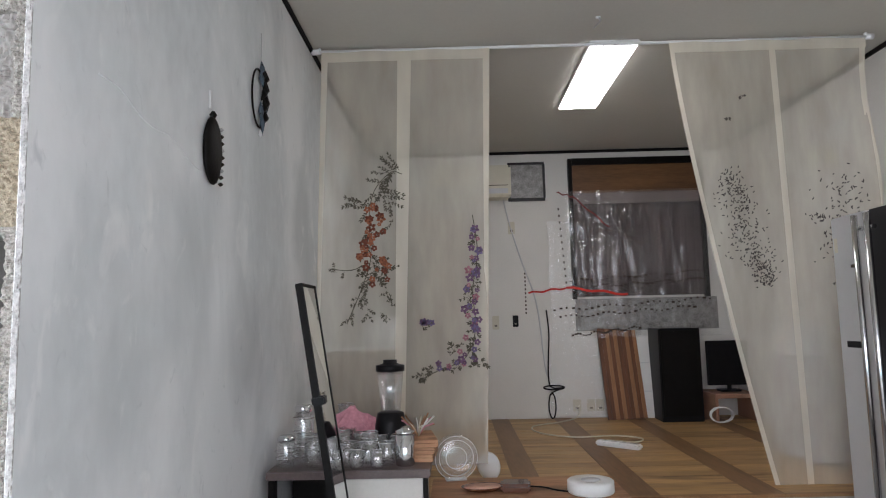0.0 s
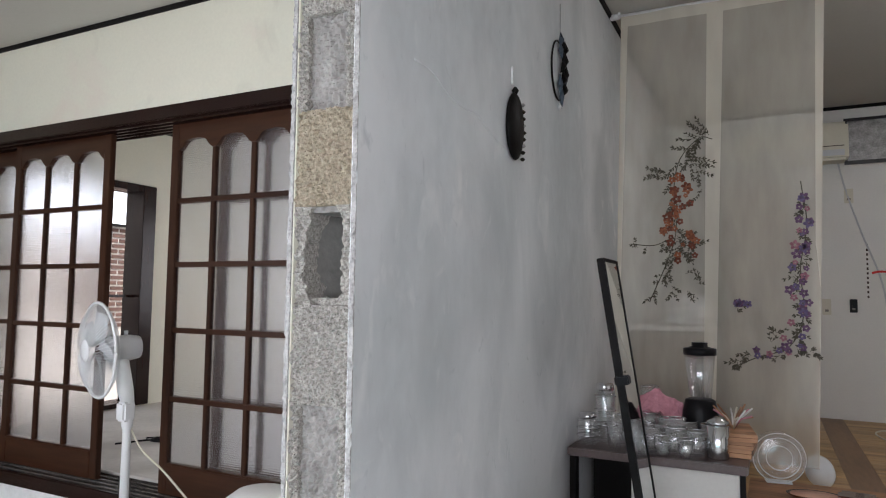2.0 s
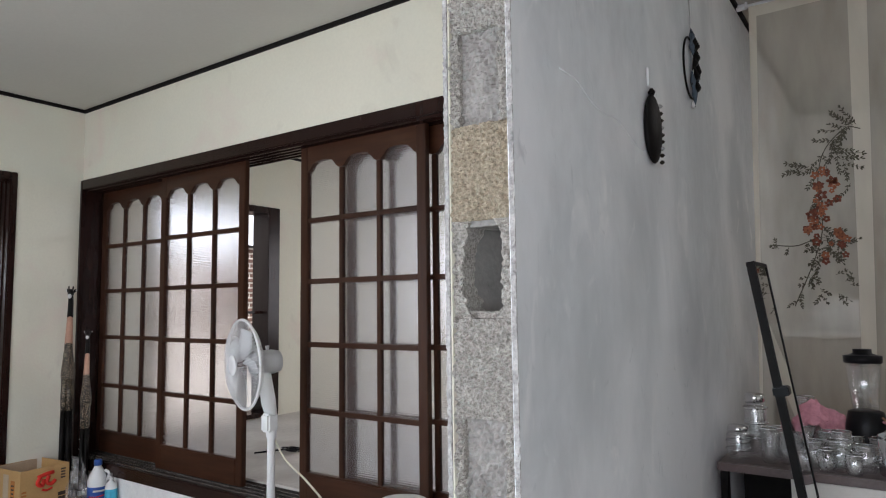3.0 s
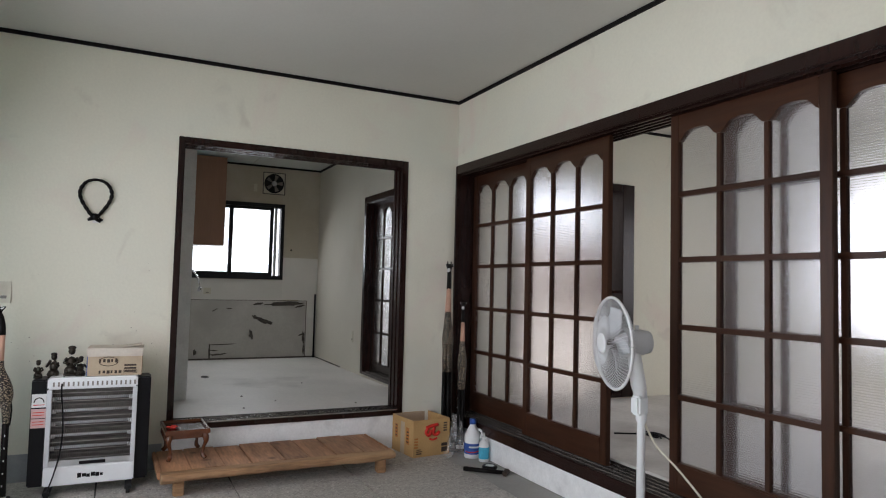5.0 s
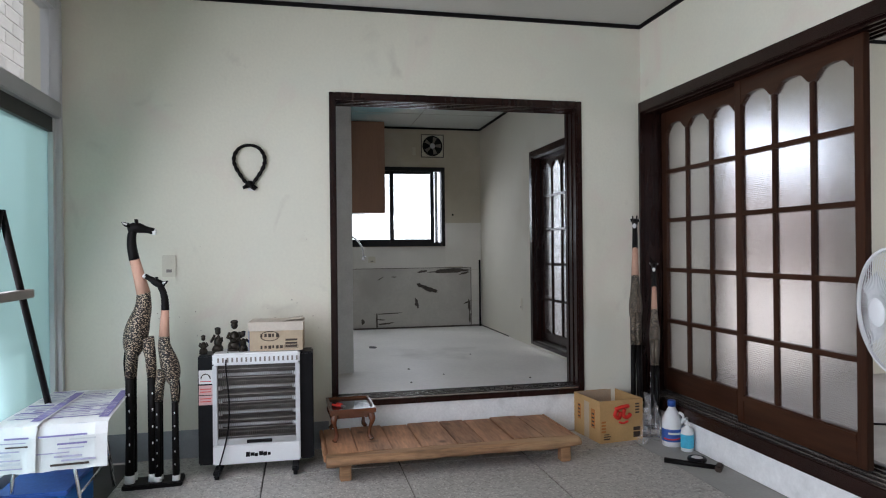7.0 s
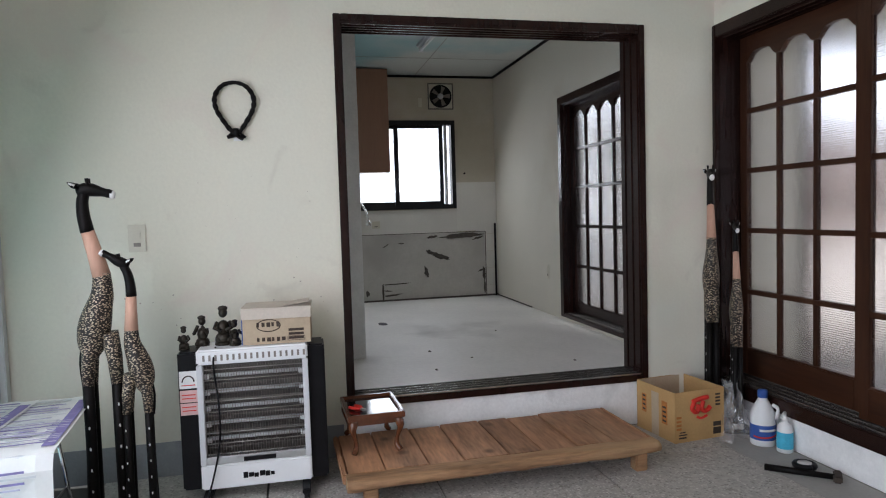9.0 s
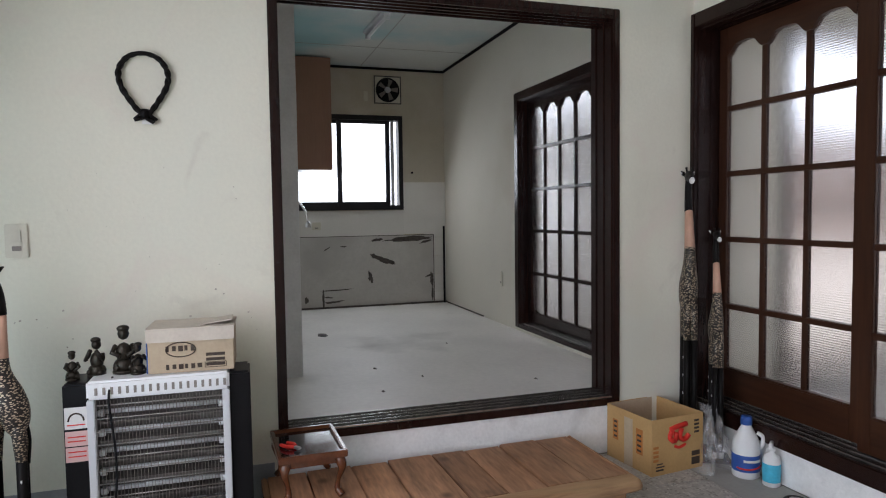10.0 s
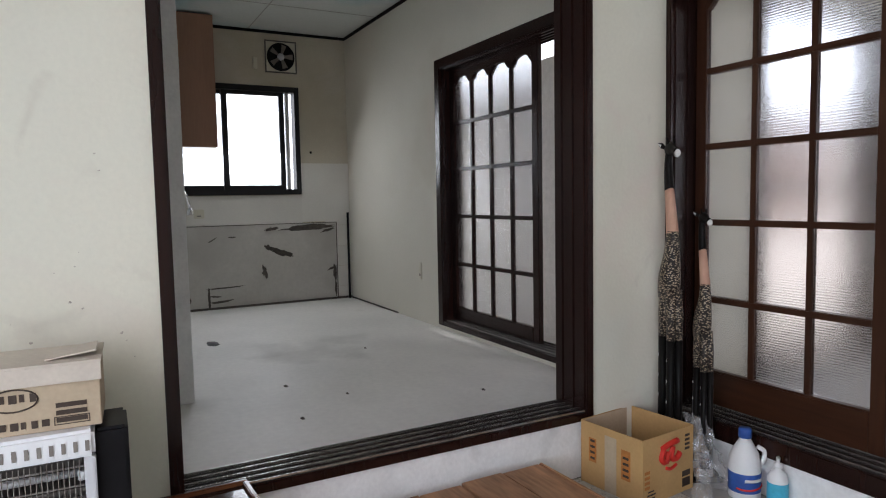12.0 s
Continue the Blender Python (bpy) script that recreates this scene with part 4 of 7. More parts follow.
def giraffe_into(bm, ox, oy, hgt, face, lean, slim=1.0, bend=0.0, lift=0.0):
    """One carved giraffe; face is +1 or -1 along local y."""
    s = hgt / 1.36
    f = face
    first = len(bm.verts)

    def P(y, z, x=0.0):
        up = lift * (y + 0.03) if z > 1.3 and y > -0.03 else 0.0
        return (ox + x * s, oy + f * (y + bend * max(0.0, z - 1.0)) * s + lean * z, (z + up) * s)
    # long black legs with pale hooves
    for y, x in ((-0.05, 0.026), (-0.046, -0.026), (0.054, 0.024), (0.05, -0.024)):
        tube([P(y * 1.08, 0.02, x), P(y, 0.3, x), P(y, 0.58, x * 0.9)], [0.024 * s, 0.021 * s, 0.022 * s], 10, bm, 0)
        tube([P(y * 1.08, 0.022, x), P(y * 1.08, 0.065, x)], [0.026 * s, 0.0245 * s], 10, bm, 3)
        tube([P(y, 0.56, x * 0.9), P(y * 0.9, 0.66, x * 0.85), P(y * 0.6, 0.76, x * 0.5)], [0.0225 * s, 0.027 * s, 0.034 * s], 10, bm, 1)
    # body and shoulders
    tube(smooth_path([P(-0.04, 0.66), P(-0.028, 0.75), P(-0.008, 0.84), P(0.014, 0.92), P(0.016, 1.0)], 4),
         [0.022 * s, 0.036 * s, 0.047 * s, 0.054 * s, 0.058 * s, 0.060 * s, 0.060 * s, 0.058 * s, 0.055 * s, 0.051 * s, 0.047 * s, 0.044 * s, 0.041 * s, 0.038 * s, 0.036 * s, 0.034 * s, 0.033 * s], 12, bm, 1)
    # bare neck, then black
    tube([P(0.016, 0.99), P(-0.004, 1.08), P(-0.026, 1.17)], [0.034 * s, 0.029 * s, 0.025 * s], 12, bm, 2)
    tube(smooth_path([P(-0.026, 1.165), P(-0.037, 1.23), P(-0.038, 1.285), P(-0.028, 1.322)], 3), [s * (0.0262 - 0.0007 * k) for k in range(10)], 12, bm, 0)
    # head with muzzle, ears and horns
    tube(smooth_path([P(-0.056, 1.326), P(-0.015, 1.332), P(0.03, 1.322), P(0.070, 1.312)], 3),
         [0.016 * s, 0.024 * s, 0.027 * s, 0.027 * s, 0.026 * s, 0.023 * s, 0.019 * s, 0.017 * s, 0.018 * s, 0.016 * s], 10, bm, 0)
    tube([P(0.064, 1.310), P(0.080, 1.308)], [0.018 * s, 0.014 * s], 10, bm, 3)
    for x in (0.014, -0.014):
        tube([P(-0.012, 1.34, x), P(-0.016, 1.375, x * 1.3)], [0.005 * s, 0.007 * s], 6, bm, 0)
        tube([P(-0.045, 1.335, x), P(-0.062, 1.348, x * 2.2), P(-0.078, 1.358, x * 3)], [0.006 * s, 0.012 * s, 0.003 * s], 6, bm, 0)
        tube([P(-0.056, 1.346, x * 2.4), P(-0.074, 1.356, x * 3.1)], [0.008 * s, 0.003 * s], 6, bm, 3)
    # tail
    tube(smooth_path([P(-0.068, 0.72), P(-0.078, 0.64), P(-0.07, 0.54)], 3), 0.006 * s, 6, bm, 0)
    # pale dashes down the legs
    for k in range(5):
        for y in (-0.05, 0.06):
            c = bmesh.ops.create_icosphere(bm, subdivisions=1, radius=1)
            for v in c["verts"]:
                v.co = Vector(P(y * 1.0, 0.14 + 0.085 * k, 0.047)) + Vector((v.co.x * 0.003, v.co.y * 0.004, v.co.z * 0.008)) * s
            for fc in {q for v in c["verts"] for q in v.link_faces}:
                fc.material_index = 3
    bm.verts.ensure_lookup_table()
    for v in bm.verts[first:]:
        v.co.x = ox + (v.co.x - ox) * slim


def giraffe_pair(at, turn, gap, label, faces=(1, -1), tall=(1.38, 1.07), dx=0.0, lean=(0.0, 0.0), slim=1.0, bend=0.0):
    bm = bmesh.new()
    giraffe_into(bm, 0, 0, tall[0], faces[0], lean[0], slim)
    giraffe_into(bm, dx, gap, tall[1], faces[1], lean[1], slim, bend, 0.85 if bend else 0.0)
    box(bm, -0.06 + min(dx, 0), 0.06 + max(dx, 0), -0.085, gap + 0.075, 0, 0.024, bevel=0.004)
    for fc in bm.faces:
        if all(v.co.z < 0.0245 for v in fc.verts):
            fc.material_index = 0
    single("giraffe_statue", bm, [BLACK_WOOD, SPOTS, PEACH, PAPER], label, "statue", at, turn, "carved giraffes")


giraffe_pair((-4.645, -0.668, 0), 3, 0.13, "carved wooden giraffe with calf, black with bare neck", dx=0.022, bend=0.2)
giraffe_pair((-4.925, 2.325, 0), -120, 0.06, "carved wooden giraffe pair standing in the corner", tall=(1.415, 1.12), dx=-0.118, faces=(1, 1), slim=0.72)


def wall_wreath():
    w = thing("rope_wreath", (XK, -0.138, 1.625), "dark twisted rope loop hanging on the wall", "wall ornament")
    half = [(0.012, 0.0), (0.05, 0.05), (0.083, 0.11), (0.088, 0.165), (0.062, 0.212), (0.022, 0.233)]
    ring = [Vector((0.02, 0.032, -0.03))] + [Vector((0.02, -y, z)) for y, z in half] + [Vector((0.02, y, z)) for y, z in half[::-1]] + [Vector((0.026, -0.034, -0.022))]
    line = smooth_path(ring, 6)
    for ph in (0, math.pi):
        pts = [p + Vector((0.0045 * math.cos(k * 0.9 + ph), 0.0045 * math.sin(k * 0.9 + ph), 0)) for k, p in enumerate(line)]
        part("strand", tube(pts, 0.0085, 7), BLACK_WOOD, w)
    part("knot", turned([(0.012, -0.02), (0.02, -0.008), (0.02, 0.01), (0.014, 0.02)], 12, (0.02, 0, 0.0)), BLACK_WOOD, w)
    part("ribbon", tube(smooth_path([(0.02, -0.04, -0.02), (0.025, -0.012, 0.0), (0.025, 0.012, 0.0), (0.02, 0.045, -0.022)]), 0.006, 6), BLACK_WOOD, w)
    part("tag", made((0.012, 0.016, -0.012, 0.03, -0.038, -0.018)), PAPER, w, "small pale tag")


wall_wreath()


def wall_switch(at, turn, label, w=0.07, hh=0.115, mat=None):
    s = thing("wall_switch", at, label, "switch", turn)
    part("plate", made((0, 0.009, -w / 2, w / 2, -hh / 2, hh / 2), bevel=0.003), mat or IVORY, s)
    part("rocker", made((0.009, 0.013, -w * 0.22, w * 0.22, -0.004, hh * 0.3), bevel=0.002), mat or IVORY, s)
    part("rocker", made((0.009, 0.0115, -w * 0.2, w * 0.2, -hh * 0.3, -hh * 0.16), bevel=0.001), GUARD, s)


wall_switch((XK, -0.60, 1.14), 0, "ivory two-part wall switch on cream plaster", 0.078, 0.128)


def platform():
    p = thing("wooden_step_platform", (-4.705, 0.99, 0), "low worn pine platform used as a step", "platform", turn=1)
    L, W = 1.41, 0.60
    cuts = [-0.5, -0.385, -0.25, -0.135, 0.01, 0.12, 0.245, 0.375, 0.5]
    for k, (c0, c1) in enumerate(zip(cuts, cuts[1:])):
        lift = 0.0035 * math.sin(k * 2.3)
        part("plank", made((-W / 2 + 0.004, W / 2 - 0.096, L * c0 + 0.0025, L * c1 - 0.0025, 0.108, 0.134 + lift), bevel=0.003), PINE, p)
    # the front board keeps the uneven edge of the log
    bm, n = bmesh.new(), 60
    rows = []
    for k in range(n + 1):
        y = -L / 2 - 0.01 + (L + 0.02) * k / n
        w1 = W / 2 + 0.018 * noise.noise(Vector((y * 3.0, 2.0, 0))) + 0.006 * noise.noise(Vector((y * 14, 5.0, 0)))
        zt = 0.137 + 0.004 * noise.noise(Vector((y * 6, 8.0, 0)))
        zb = 0.086 + 0.012 * noise.noise(Vector((y * 5, 11.0, 0)))
        rows.append([bm.verts.new((x, y, z)) for x, z in ((W / 2 - 0.088, zb), (W / 2 - 0.088, zt), (w1 - 0.026, zt), (w1 - 0.007, zt - 0.009), (w1, zt - 0.024), (w1 - 0.008, zb + 0.008), (w1 - 0.03, zb))])
    for a, c in zip(rows, rows[1:]):
        for q in range(7):
            bm.faces.new((a[q], a[(q + 1) % 7], c[(q + 1) % 7], c[q])).smooth = q in (2, 3, 4, 5)
    bm.faces.new(rows[0])
    bm.faces.new(rows[-1][::-1])
    part("front_board", bm, WEATHERED, p, "rough-edged front board")
    part("end_board", made((-W / 2, W / 2 - 0.09, -L / 2 - 0.022, -L / 2, 0.09, 0.134), bevel=0.006), PINE, p)
    part("end_board", made((-W / 2, W / 2 - 0.09, L / 2, L / 2 + 0.022, 0.09, 0.134), bevel=0.006), PINE, p)
    part("beam", made((-W / 2 + 0.01, -W / 2 + 0.07, -L / 2 + 0.02, L / 2 - 0.02, 0.06, 0.107)), PINE, p)
    for x in (-W / 2 + 0.05, W / 2 - 0.10):
        for y in (-L / 2 + 0.06, L / 2 - 0.10):
            part("leg", made((x, x + 0.06, y, y + 0.06, 0, 0.107 if x < 0 else 0.088), bevel=0.006), WEATHERED, p)


platform()


def tray_table():
    t = thing("small_tray_table", (-4.845, 0.435, 0.135), "small dark lacquered Korean tray table with curved legs", "table", turn=2)
    a, b = 0.165, 0.122
    part("tray", made((-a, a, -b, b, 0.165, 0.174), bevel=0.002), GLOSS_BLACK, t, "shiny black tray top")
    for s in (-1, 1):
        part("rim", made((s * a - 0.008, s * a + 0.008, -b - 0.008, b + 0.008, 0.16, 0.188), bevel=0.003), LACQUER, t)
        part("rim", made((-a + 0.008, a - 0.008, s * b - 0.008, s * b + 0.008, 0.16, 0.188), bevel=0.003), LACQUER, t)
        part("apron", made((-a + 0.02, a - 0.02, s * (b - 0.02) - 0.004, s * (b - 0.02) + 0.004, 0.132, 0.164), bevel=0.002), LACQUER, t)
        part("apron", made((s * (a - 0.02) - 0.004, s * (a - 0.02) + 0.004, -b + 0.025, b - 0.025, 0.132, 0.164), bevel=0.002), LACQUER, t)
    for sx in (-1, 1):
        for sy in (-1, 1):
            x, y = sx * (a - 0.025), sy * (b - 0.025)
            part("leg", tube(smooth_path([(x, y, 0.165), (x + sx * 0.014, y + sy * 0.012, 0.12), (x, y, 0.07), (x - sx * 0.004, y - sy * 0.004, 0.03), (x + sx * 0.012, y + sy * 0.01, 0.006)]),
                             [0.0175, 0.0189, 0.0203, 0.0203, 0.0203, 0.0189, 0.0175, 0.0149, 0.0135, 0.0121, 0.0108, 0.0108, 0.0095, 0.0095, 0.0095, 0.0108, 0.0108, 0.0121, 0.0121, 0.0135, 0.0135, 0.0135, 0.0135, 0.0135, 0.0135], 8), LACQUER, t, "curved carved leg")
    c = thing("red_pliers", (-4.80, 0.37, 0.311), "small red-handled pliers on the tray table", "tool", turn=35)
    part("grip", tube(smooth_path([(-0.045, -0.016, 0.008), (-0.01, -0.018, 0.01), (0.02, -0.004, 0.01)]), 0.0075, 8), RED, c)
    part("grip", tube(smooth_path([(-0.045, 0.016, 0.008), (-0.01, 0.018, 0.01), (0.02, 0.004, 0.01)]), 0.0075, 8), RED, c)
    part("jaw", made((0.018, 0.05, -0.008, 0.008, 0.004, 0.014), bevel=0.002), STEEL, c)


tray_table()


def open_box():
    c = thing("open_cardboard_box", (-4.90, 2.105, 0), "open brown cardboard box with a red printed mark", "box", turn=6)
    w, d, hh, t = 0.155, 0.16, 0.262, 0.004
    part("front_wall", made((d - t, d, -w, w, 0, hh)), CARD, c)
    part("back_wall", made((-d, -d + t, -w, w, 0, hh)), CARD, c)
    part("side_wall", made((-d + t, d - t, -w, -w + t, 0, hh)), CARD, c)
    part("side_wall", made((-d + t, d - t, w - t, w, 0, hh)), CARD, c)
    part("bottom", made((-d + t, d - t, -w + t, w - t, 0, t)), CARD_IN, c)
    for x0, x1 in ((-d + t, -d + t + 0.003), (d - t - 0.003, d - t)):
        part("inner_flap", made((x0, x1, -w + t, w - t, hh - 0.13, hh - 0.002)), CARD_IN, c)
    part("tape", made((-0.03, 0.03, -w - 0.001, -w, 0.0, hh - 0.03)), CARD_PALE, c, "pale packing tape")
    for x0, x1, z0, z1 in ((-0.115, -0.075, 0.10, 0.20), (0.055, 0.10, 0.08, 0.20)):
        part("print_panel", made((x0, x1, -w - 0.001, -w, z0, z1)), ORANGE_PRINT, c, "orange printed panel")
        for k in range(4):
            part("print_bar", made((x0 + 0.008, x1 - 0.008, -w - 0.0018, -w - 0.001, z0 + 0.012 + k * 0.024, z0 + 0.022 + k * 0.024)), INK, c)
    for k in range(4):
        part("print_bar", made((d, d + 0.001, -0.145, -0.115, 0.065 + k * 0.02, 0.077 + k * 0.02)), ORANGE_PRINT, c)
    # the red mark: plain rounded strokes
    def stroke(pts, r=0.013):
        part("red_mark", tube(smooth_path([(d + 0.001, y, z) for y, z in pts], 4), r, 6), RED, c, "red printed stroke")
    stroke([(-0.05, 0.205), (-0.01, 0.215), (0.05, 0.222)])
    stroke([(-0.035, 0.205), (-0.05, 0.17), (-0.02, 0.15), (-0.01, 0.19)])
    stroke([(0.02, 0.205), (0.01, 0.165), (0.04, 0.15), (0.065, 0.17)])
    stroke([(-0.02, 0.125), (0.01, 0.115), (0.045, 0.125)], 0.007)
    part("print_block", made((d, d + 0.001, 0.085, 0.135, 0.02, 0.055), (d, d + 0.001, 0.085, 0.135, 0.062, 0.085)), INK, c, "dark printed block")
    for k in range(4):
        part("print_bar", made((d, d + 0.001, 0.10, 0.13, 0.17 + k * 0.018, 0.18 + k * 0.018)), INK, c)
    part("print_bar", made((d, d + 0.001, -0.13, -0.085, 0.02, 0.028), (d, d + 0.001, -0.13, -0.08, 0.036, 0.042), (d, d + 0.001, -0.125, -0.09, 0.05, 0.055)), INK, c)


open_box()


def bottle(name, at, label, profile, mats, turn=0):
    b = thing(name, at, label, "bottle", turn, group="bottles by the doors")
    part("body", turned(profile, 22), mats[0], b)
    return b


bl = bottle("bleach_bottle", (-4.60, 2.385, 0), "white bleach bottle with dark blue cap and label", [(0.052, 0), (0.058, 0.006), (0.058, 0.135), (0.05, 0.165), (0.03, 0.20), (0.021, 0.215), (0.021, 0.225)], [WHITE_PLASTIC])
part("cap", turned([(0.024, 0.222), (0.024, 0.25), (0.021, 0.256)], 18), BLUE, bl, "dark blue screw cap")
part("handle", tube(smooth_path([(0.03, 0.03, 0.19), (0.05, 0.045, 0.175), (0.048, 0.042, 0.14), (0.035, 0.032, 0.125)]), 0.009, 8), WHITE_PLASTIC, bl)
part("label_band", turned([(0.0585, 0.03), (0.059, 0.032), (0.059, 0.098), (0.0585, 0.1)], 24), BLUE, bl, "blue and white label")
part("label_swoosh", tube(smooth_path([(0.0585 * math.cos(q), 0.0585 * math.sin(q), 0.048 + 0.004 * math.sin(q * 2.0)) for q in [-1.4 + 0.28 * k for k in range(9)]], 3), 0.004, 5), RED, bl, "red printed stripe")
part("label_print", tube([(0.0588 * math.cos(q), 0.0588 * math.sin(q), 0.078) for q in [-0.9 + 0.12 * k for k in range(12)]], 0.006, 5), PAPER, bl, "white printed band")
so = bottle("soap_bottle", (-4.475, 2.41, 0), "small white pump bottle with a cyan label", [(0.03, 0), (0.036, 0.004), (0.036, 0.10), (0.03, 0.125), (0.013, 0.135), (0.013, 0.145)], [WHITE_PLASTIC])
part("pump", turned([(0.016, 0.145), (0.016, 0.158), (0.006, 0.162), (0.006, 0.18)], 14), WHITE_PLASTIC, so)
part("nozzle", tube([(0, 0, 0.178), (0.012, -0.018, 0.179), (0.02, -0.03, 0.174)], [0.008, 0.006, 0.005], 8), WHITE_PLASTIC, so)
part("label_band", turned([(0.0364, 0.02), (0.0368, 0.022), (0.0368, 0.092), (0.0364, 0.094)], 20), CYAN, so, "cyan label")

bl.scale = so.scale = (1.03, 1.03, 1.08)


def floor_tools():
    s = thing("old_hammer", (-4.20, 2.29, 0), "old dark-handled hammer lying on the floor", "tool", turn=48)
    part("shaft", tube([(-0.17, 0, 0.014), (0.12, 0, 0.014)], [0.016, 0.013], 8), BLACK_WOOD, s)
    part("head", made((0.10, 0.135, -0.045, 0.05, 0.0, 0.03), bevel=0.006), material("rusted_iron", (0.06, 0.045, 0.035), 0.7, 0.5, spread=0.3, scale=30), s)
    t = thing("tape_roll", (-4.27, 2.34, 0), "roll of black and white tape lying on the floor", "tape")
    part("ring", tube([(0.04 * math.cos(2 * math.pi * k / 24), 0.04 * math.sin(2 * math.pi * k / 24), 0.018) for k in range(25)], 0.014, 8), BLACK_PLASTIC, t)
    part("core", turned([(0.03, 0.01), (0.03, 0.03)], 20), PAPER, t, "white tape core")


floor_tools()


def crumpled_film():
    bm = bmesh.new()
    n = 22
    g = []
    for j in range(n):
        row = []
        for i in range(n):
            u, v = i / (n - 1), j / (n - 1)
            z = 0.27 * v
            w = 0.09 * (1.15 - v)
            x = -4.68 - 0.14 * v + 0.03 * noise.noise(Vector((u * 7, v * 7, 2)))
            y = 2.30 + (u - 0.5) * 2 * w + 0.05 * v + 0.03 * noise.noise(Vector((u * 6, v * 6, 8)))
            row.append(bm.verts.new((x + 0.05 * math.sin(u * 9), y, max(0.003, z + 0.02 * noise.noise(Vector((u * 8, v * 8, 5)))))))
        g.append(row)
    for j in range(n - 1):
        for i in range(n - 1):
            bm.faces.new((g[j][i], g[j][i + 1], g[j + 1][i + 1], g[j + 1][i]))
    ob = single("plastic_film", bm, FILM_HEAP, "crumpled clear plastic film heaped in the corner", "plastic film")
    sol = ob.modifiers.new("thick", "SOLIDIFY")
    sol.thickness = 0.001


crumpled_film()


def pedestal_fan():
    f = thing("pedestal_fan", (-2.735, 2.255, 0), "white pedestal fan standing before the door gap", "fan")
    part("base", turned([(0.17, 0), (0.175, 0.012), (0.15, 0.03), (0.05, 0.042), (0.03, 0.07)], 32), WHITE_PLASTIC, f)
    part("pole", turned([(0.021, 0.06), (0.019, 0.62), (0.026, 0.64), (0.026, 0.72), (0.02, 0.74)], 18), WHITE_PLASTIC, f)
    part("neck", tube([(0, 0, 0.735), (-0.01, -0.01, 0.80), (-0.025, -0.03, 0.97)], [0.028, 0.036, 0.03], 18), WHITE_PLASTIC, f)
    part("control_box", made((-0.03, 0.032, -0.045, 0.02, 0.66, 0.75), bevel=0.01), WHITE_PLASTIC, f)
    head = part("motor_housing", turned([(0.03, -0.105), (0.052, -0.098), (0.06, -0.06), (0.06, 0.0), (0.068, 0.02), (0.05, 0.045)], 24), GREY_PLASTIC, f, "pale grey motor housing")
    head.matrix_basis = pose(-0.035, -0.045, 0.995, 92, 0, -17)
    part("knob", turned([(0.008, 0), (0.01, 0.02)], 10, (0, 0, 0)), GREY_PLASTIC, head).matrix_basis = pose(0, 0.06, -0.04, -90, 0, 0)
    R = 0.215
    part("rim", tube([(R * math.cos(2 * math.pi * k / 48), R * math.sin(2 * math.pi * k / 48), 0.085) for k in range(49)], 0.007, 8), WHITE_PLASTIC, head)
    part("hub_cap", turned([(0.05, 0.135), (0.048, 0.142), (0.03, 0.146)], 24), WHITE_PLASTIC, head)
    bm, bm2 = bmesh.new(), bmesh.new()
    for k in range(72):
        a = 2 * math.pi * k / 72
        ca, sa = math.cos(a), math.sin(a)
        a2 = a + 0.16
        tube([(0.046 * ca, 0.046 * sa, 0.139), (0.12 * math.cos(a + 0.07), 0.12 * math.sin(a + 0.07), 0.134), (0.18 * math.cos(a + 0.14), 0.18 * math.sin(a + 0.14), 0.114), (R * math.cos(a2), R * math.sin(a2), 0.088)], 0.0012, 4, bm)
        tube([(0.055 * ca, 0.055 * sa, 0.03), (0.13 * ca, 0.13 * sa, 0.035), (0.185 * ca, 0.185 * sa, 0.055), (R * ca, R * sa, 0.083)], 0.0012, 4, bm2)
    part("front_grille", bm, WHITE_PLASTIC, head, "fine white wire grille")
    part("rear_grille", bm2, WHITE_PLASTIC, head)
    for k in range(5):
        a = 2 * math.pi * k / 5
        b3 = bmesh.new()
        g = []
        for i in range(7):
            r = 0.03 + 0.145 * i / 6
            row = []
            for j in range(5):
                u = (j / 4 - 0.5) * (0.5 + 0.5 * math.sin(math.pi * min(1, i / 5))) * 0.85
                row.append(b3.verts.new((r * math.cos(a + u), r * math.sin(a + u), 0.085 + 0.03 * (j / 4 - 0.5))))
            g.append(row)
        for i in range(6):
            for j in range(4):
                b3.faces.new((g[i][j], g[i][j + 1], g[i + 1][j + 1], g[i + 1][j])).smooth = True
        ob = part("blade", b3, GREY_PLASTIC, head, "translucent grey blade")
        s = ob.modifiers.new("thick", "SOLIDIFY")
        s.thickness = 0.002
    single("fan_cord", tube(smooth_path([(-2.735, 2.275, 0.62), (-2.68, 2.30, 0.52), (-2.55, 2.32, 0.43), (-2.35, 2.32, 0.29), (-2.2, 2.28, 0.19), (-2.05, 2.02, 0.06), (-1.9, 1.9, 0.006), (-1.6, 1.9, 0.006)]), 0.0048, 6), IVORY,
           "pale power cord hanging from the fan", "cable")


pedestal_fan()


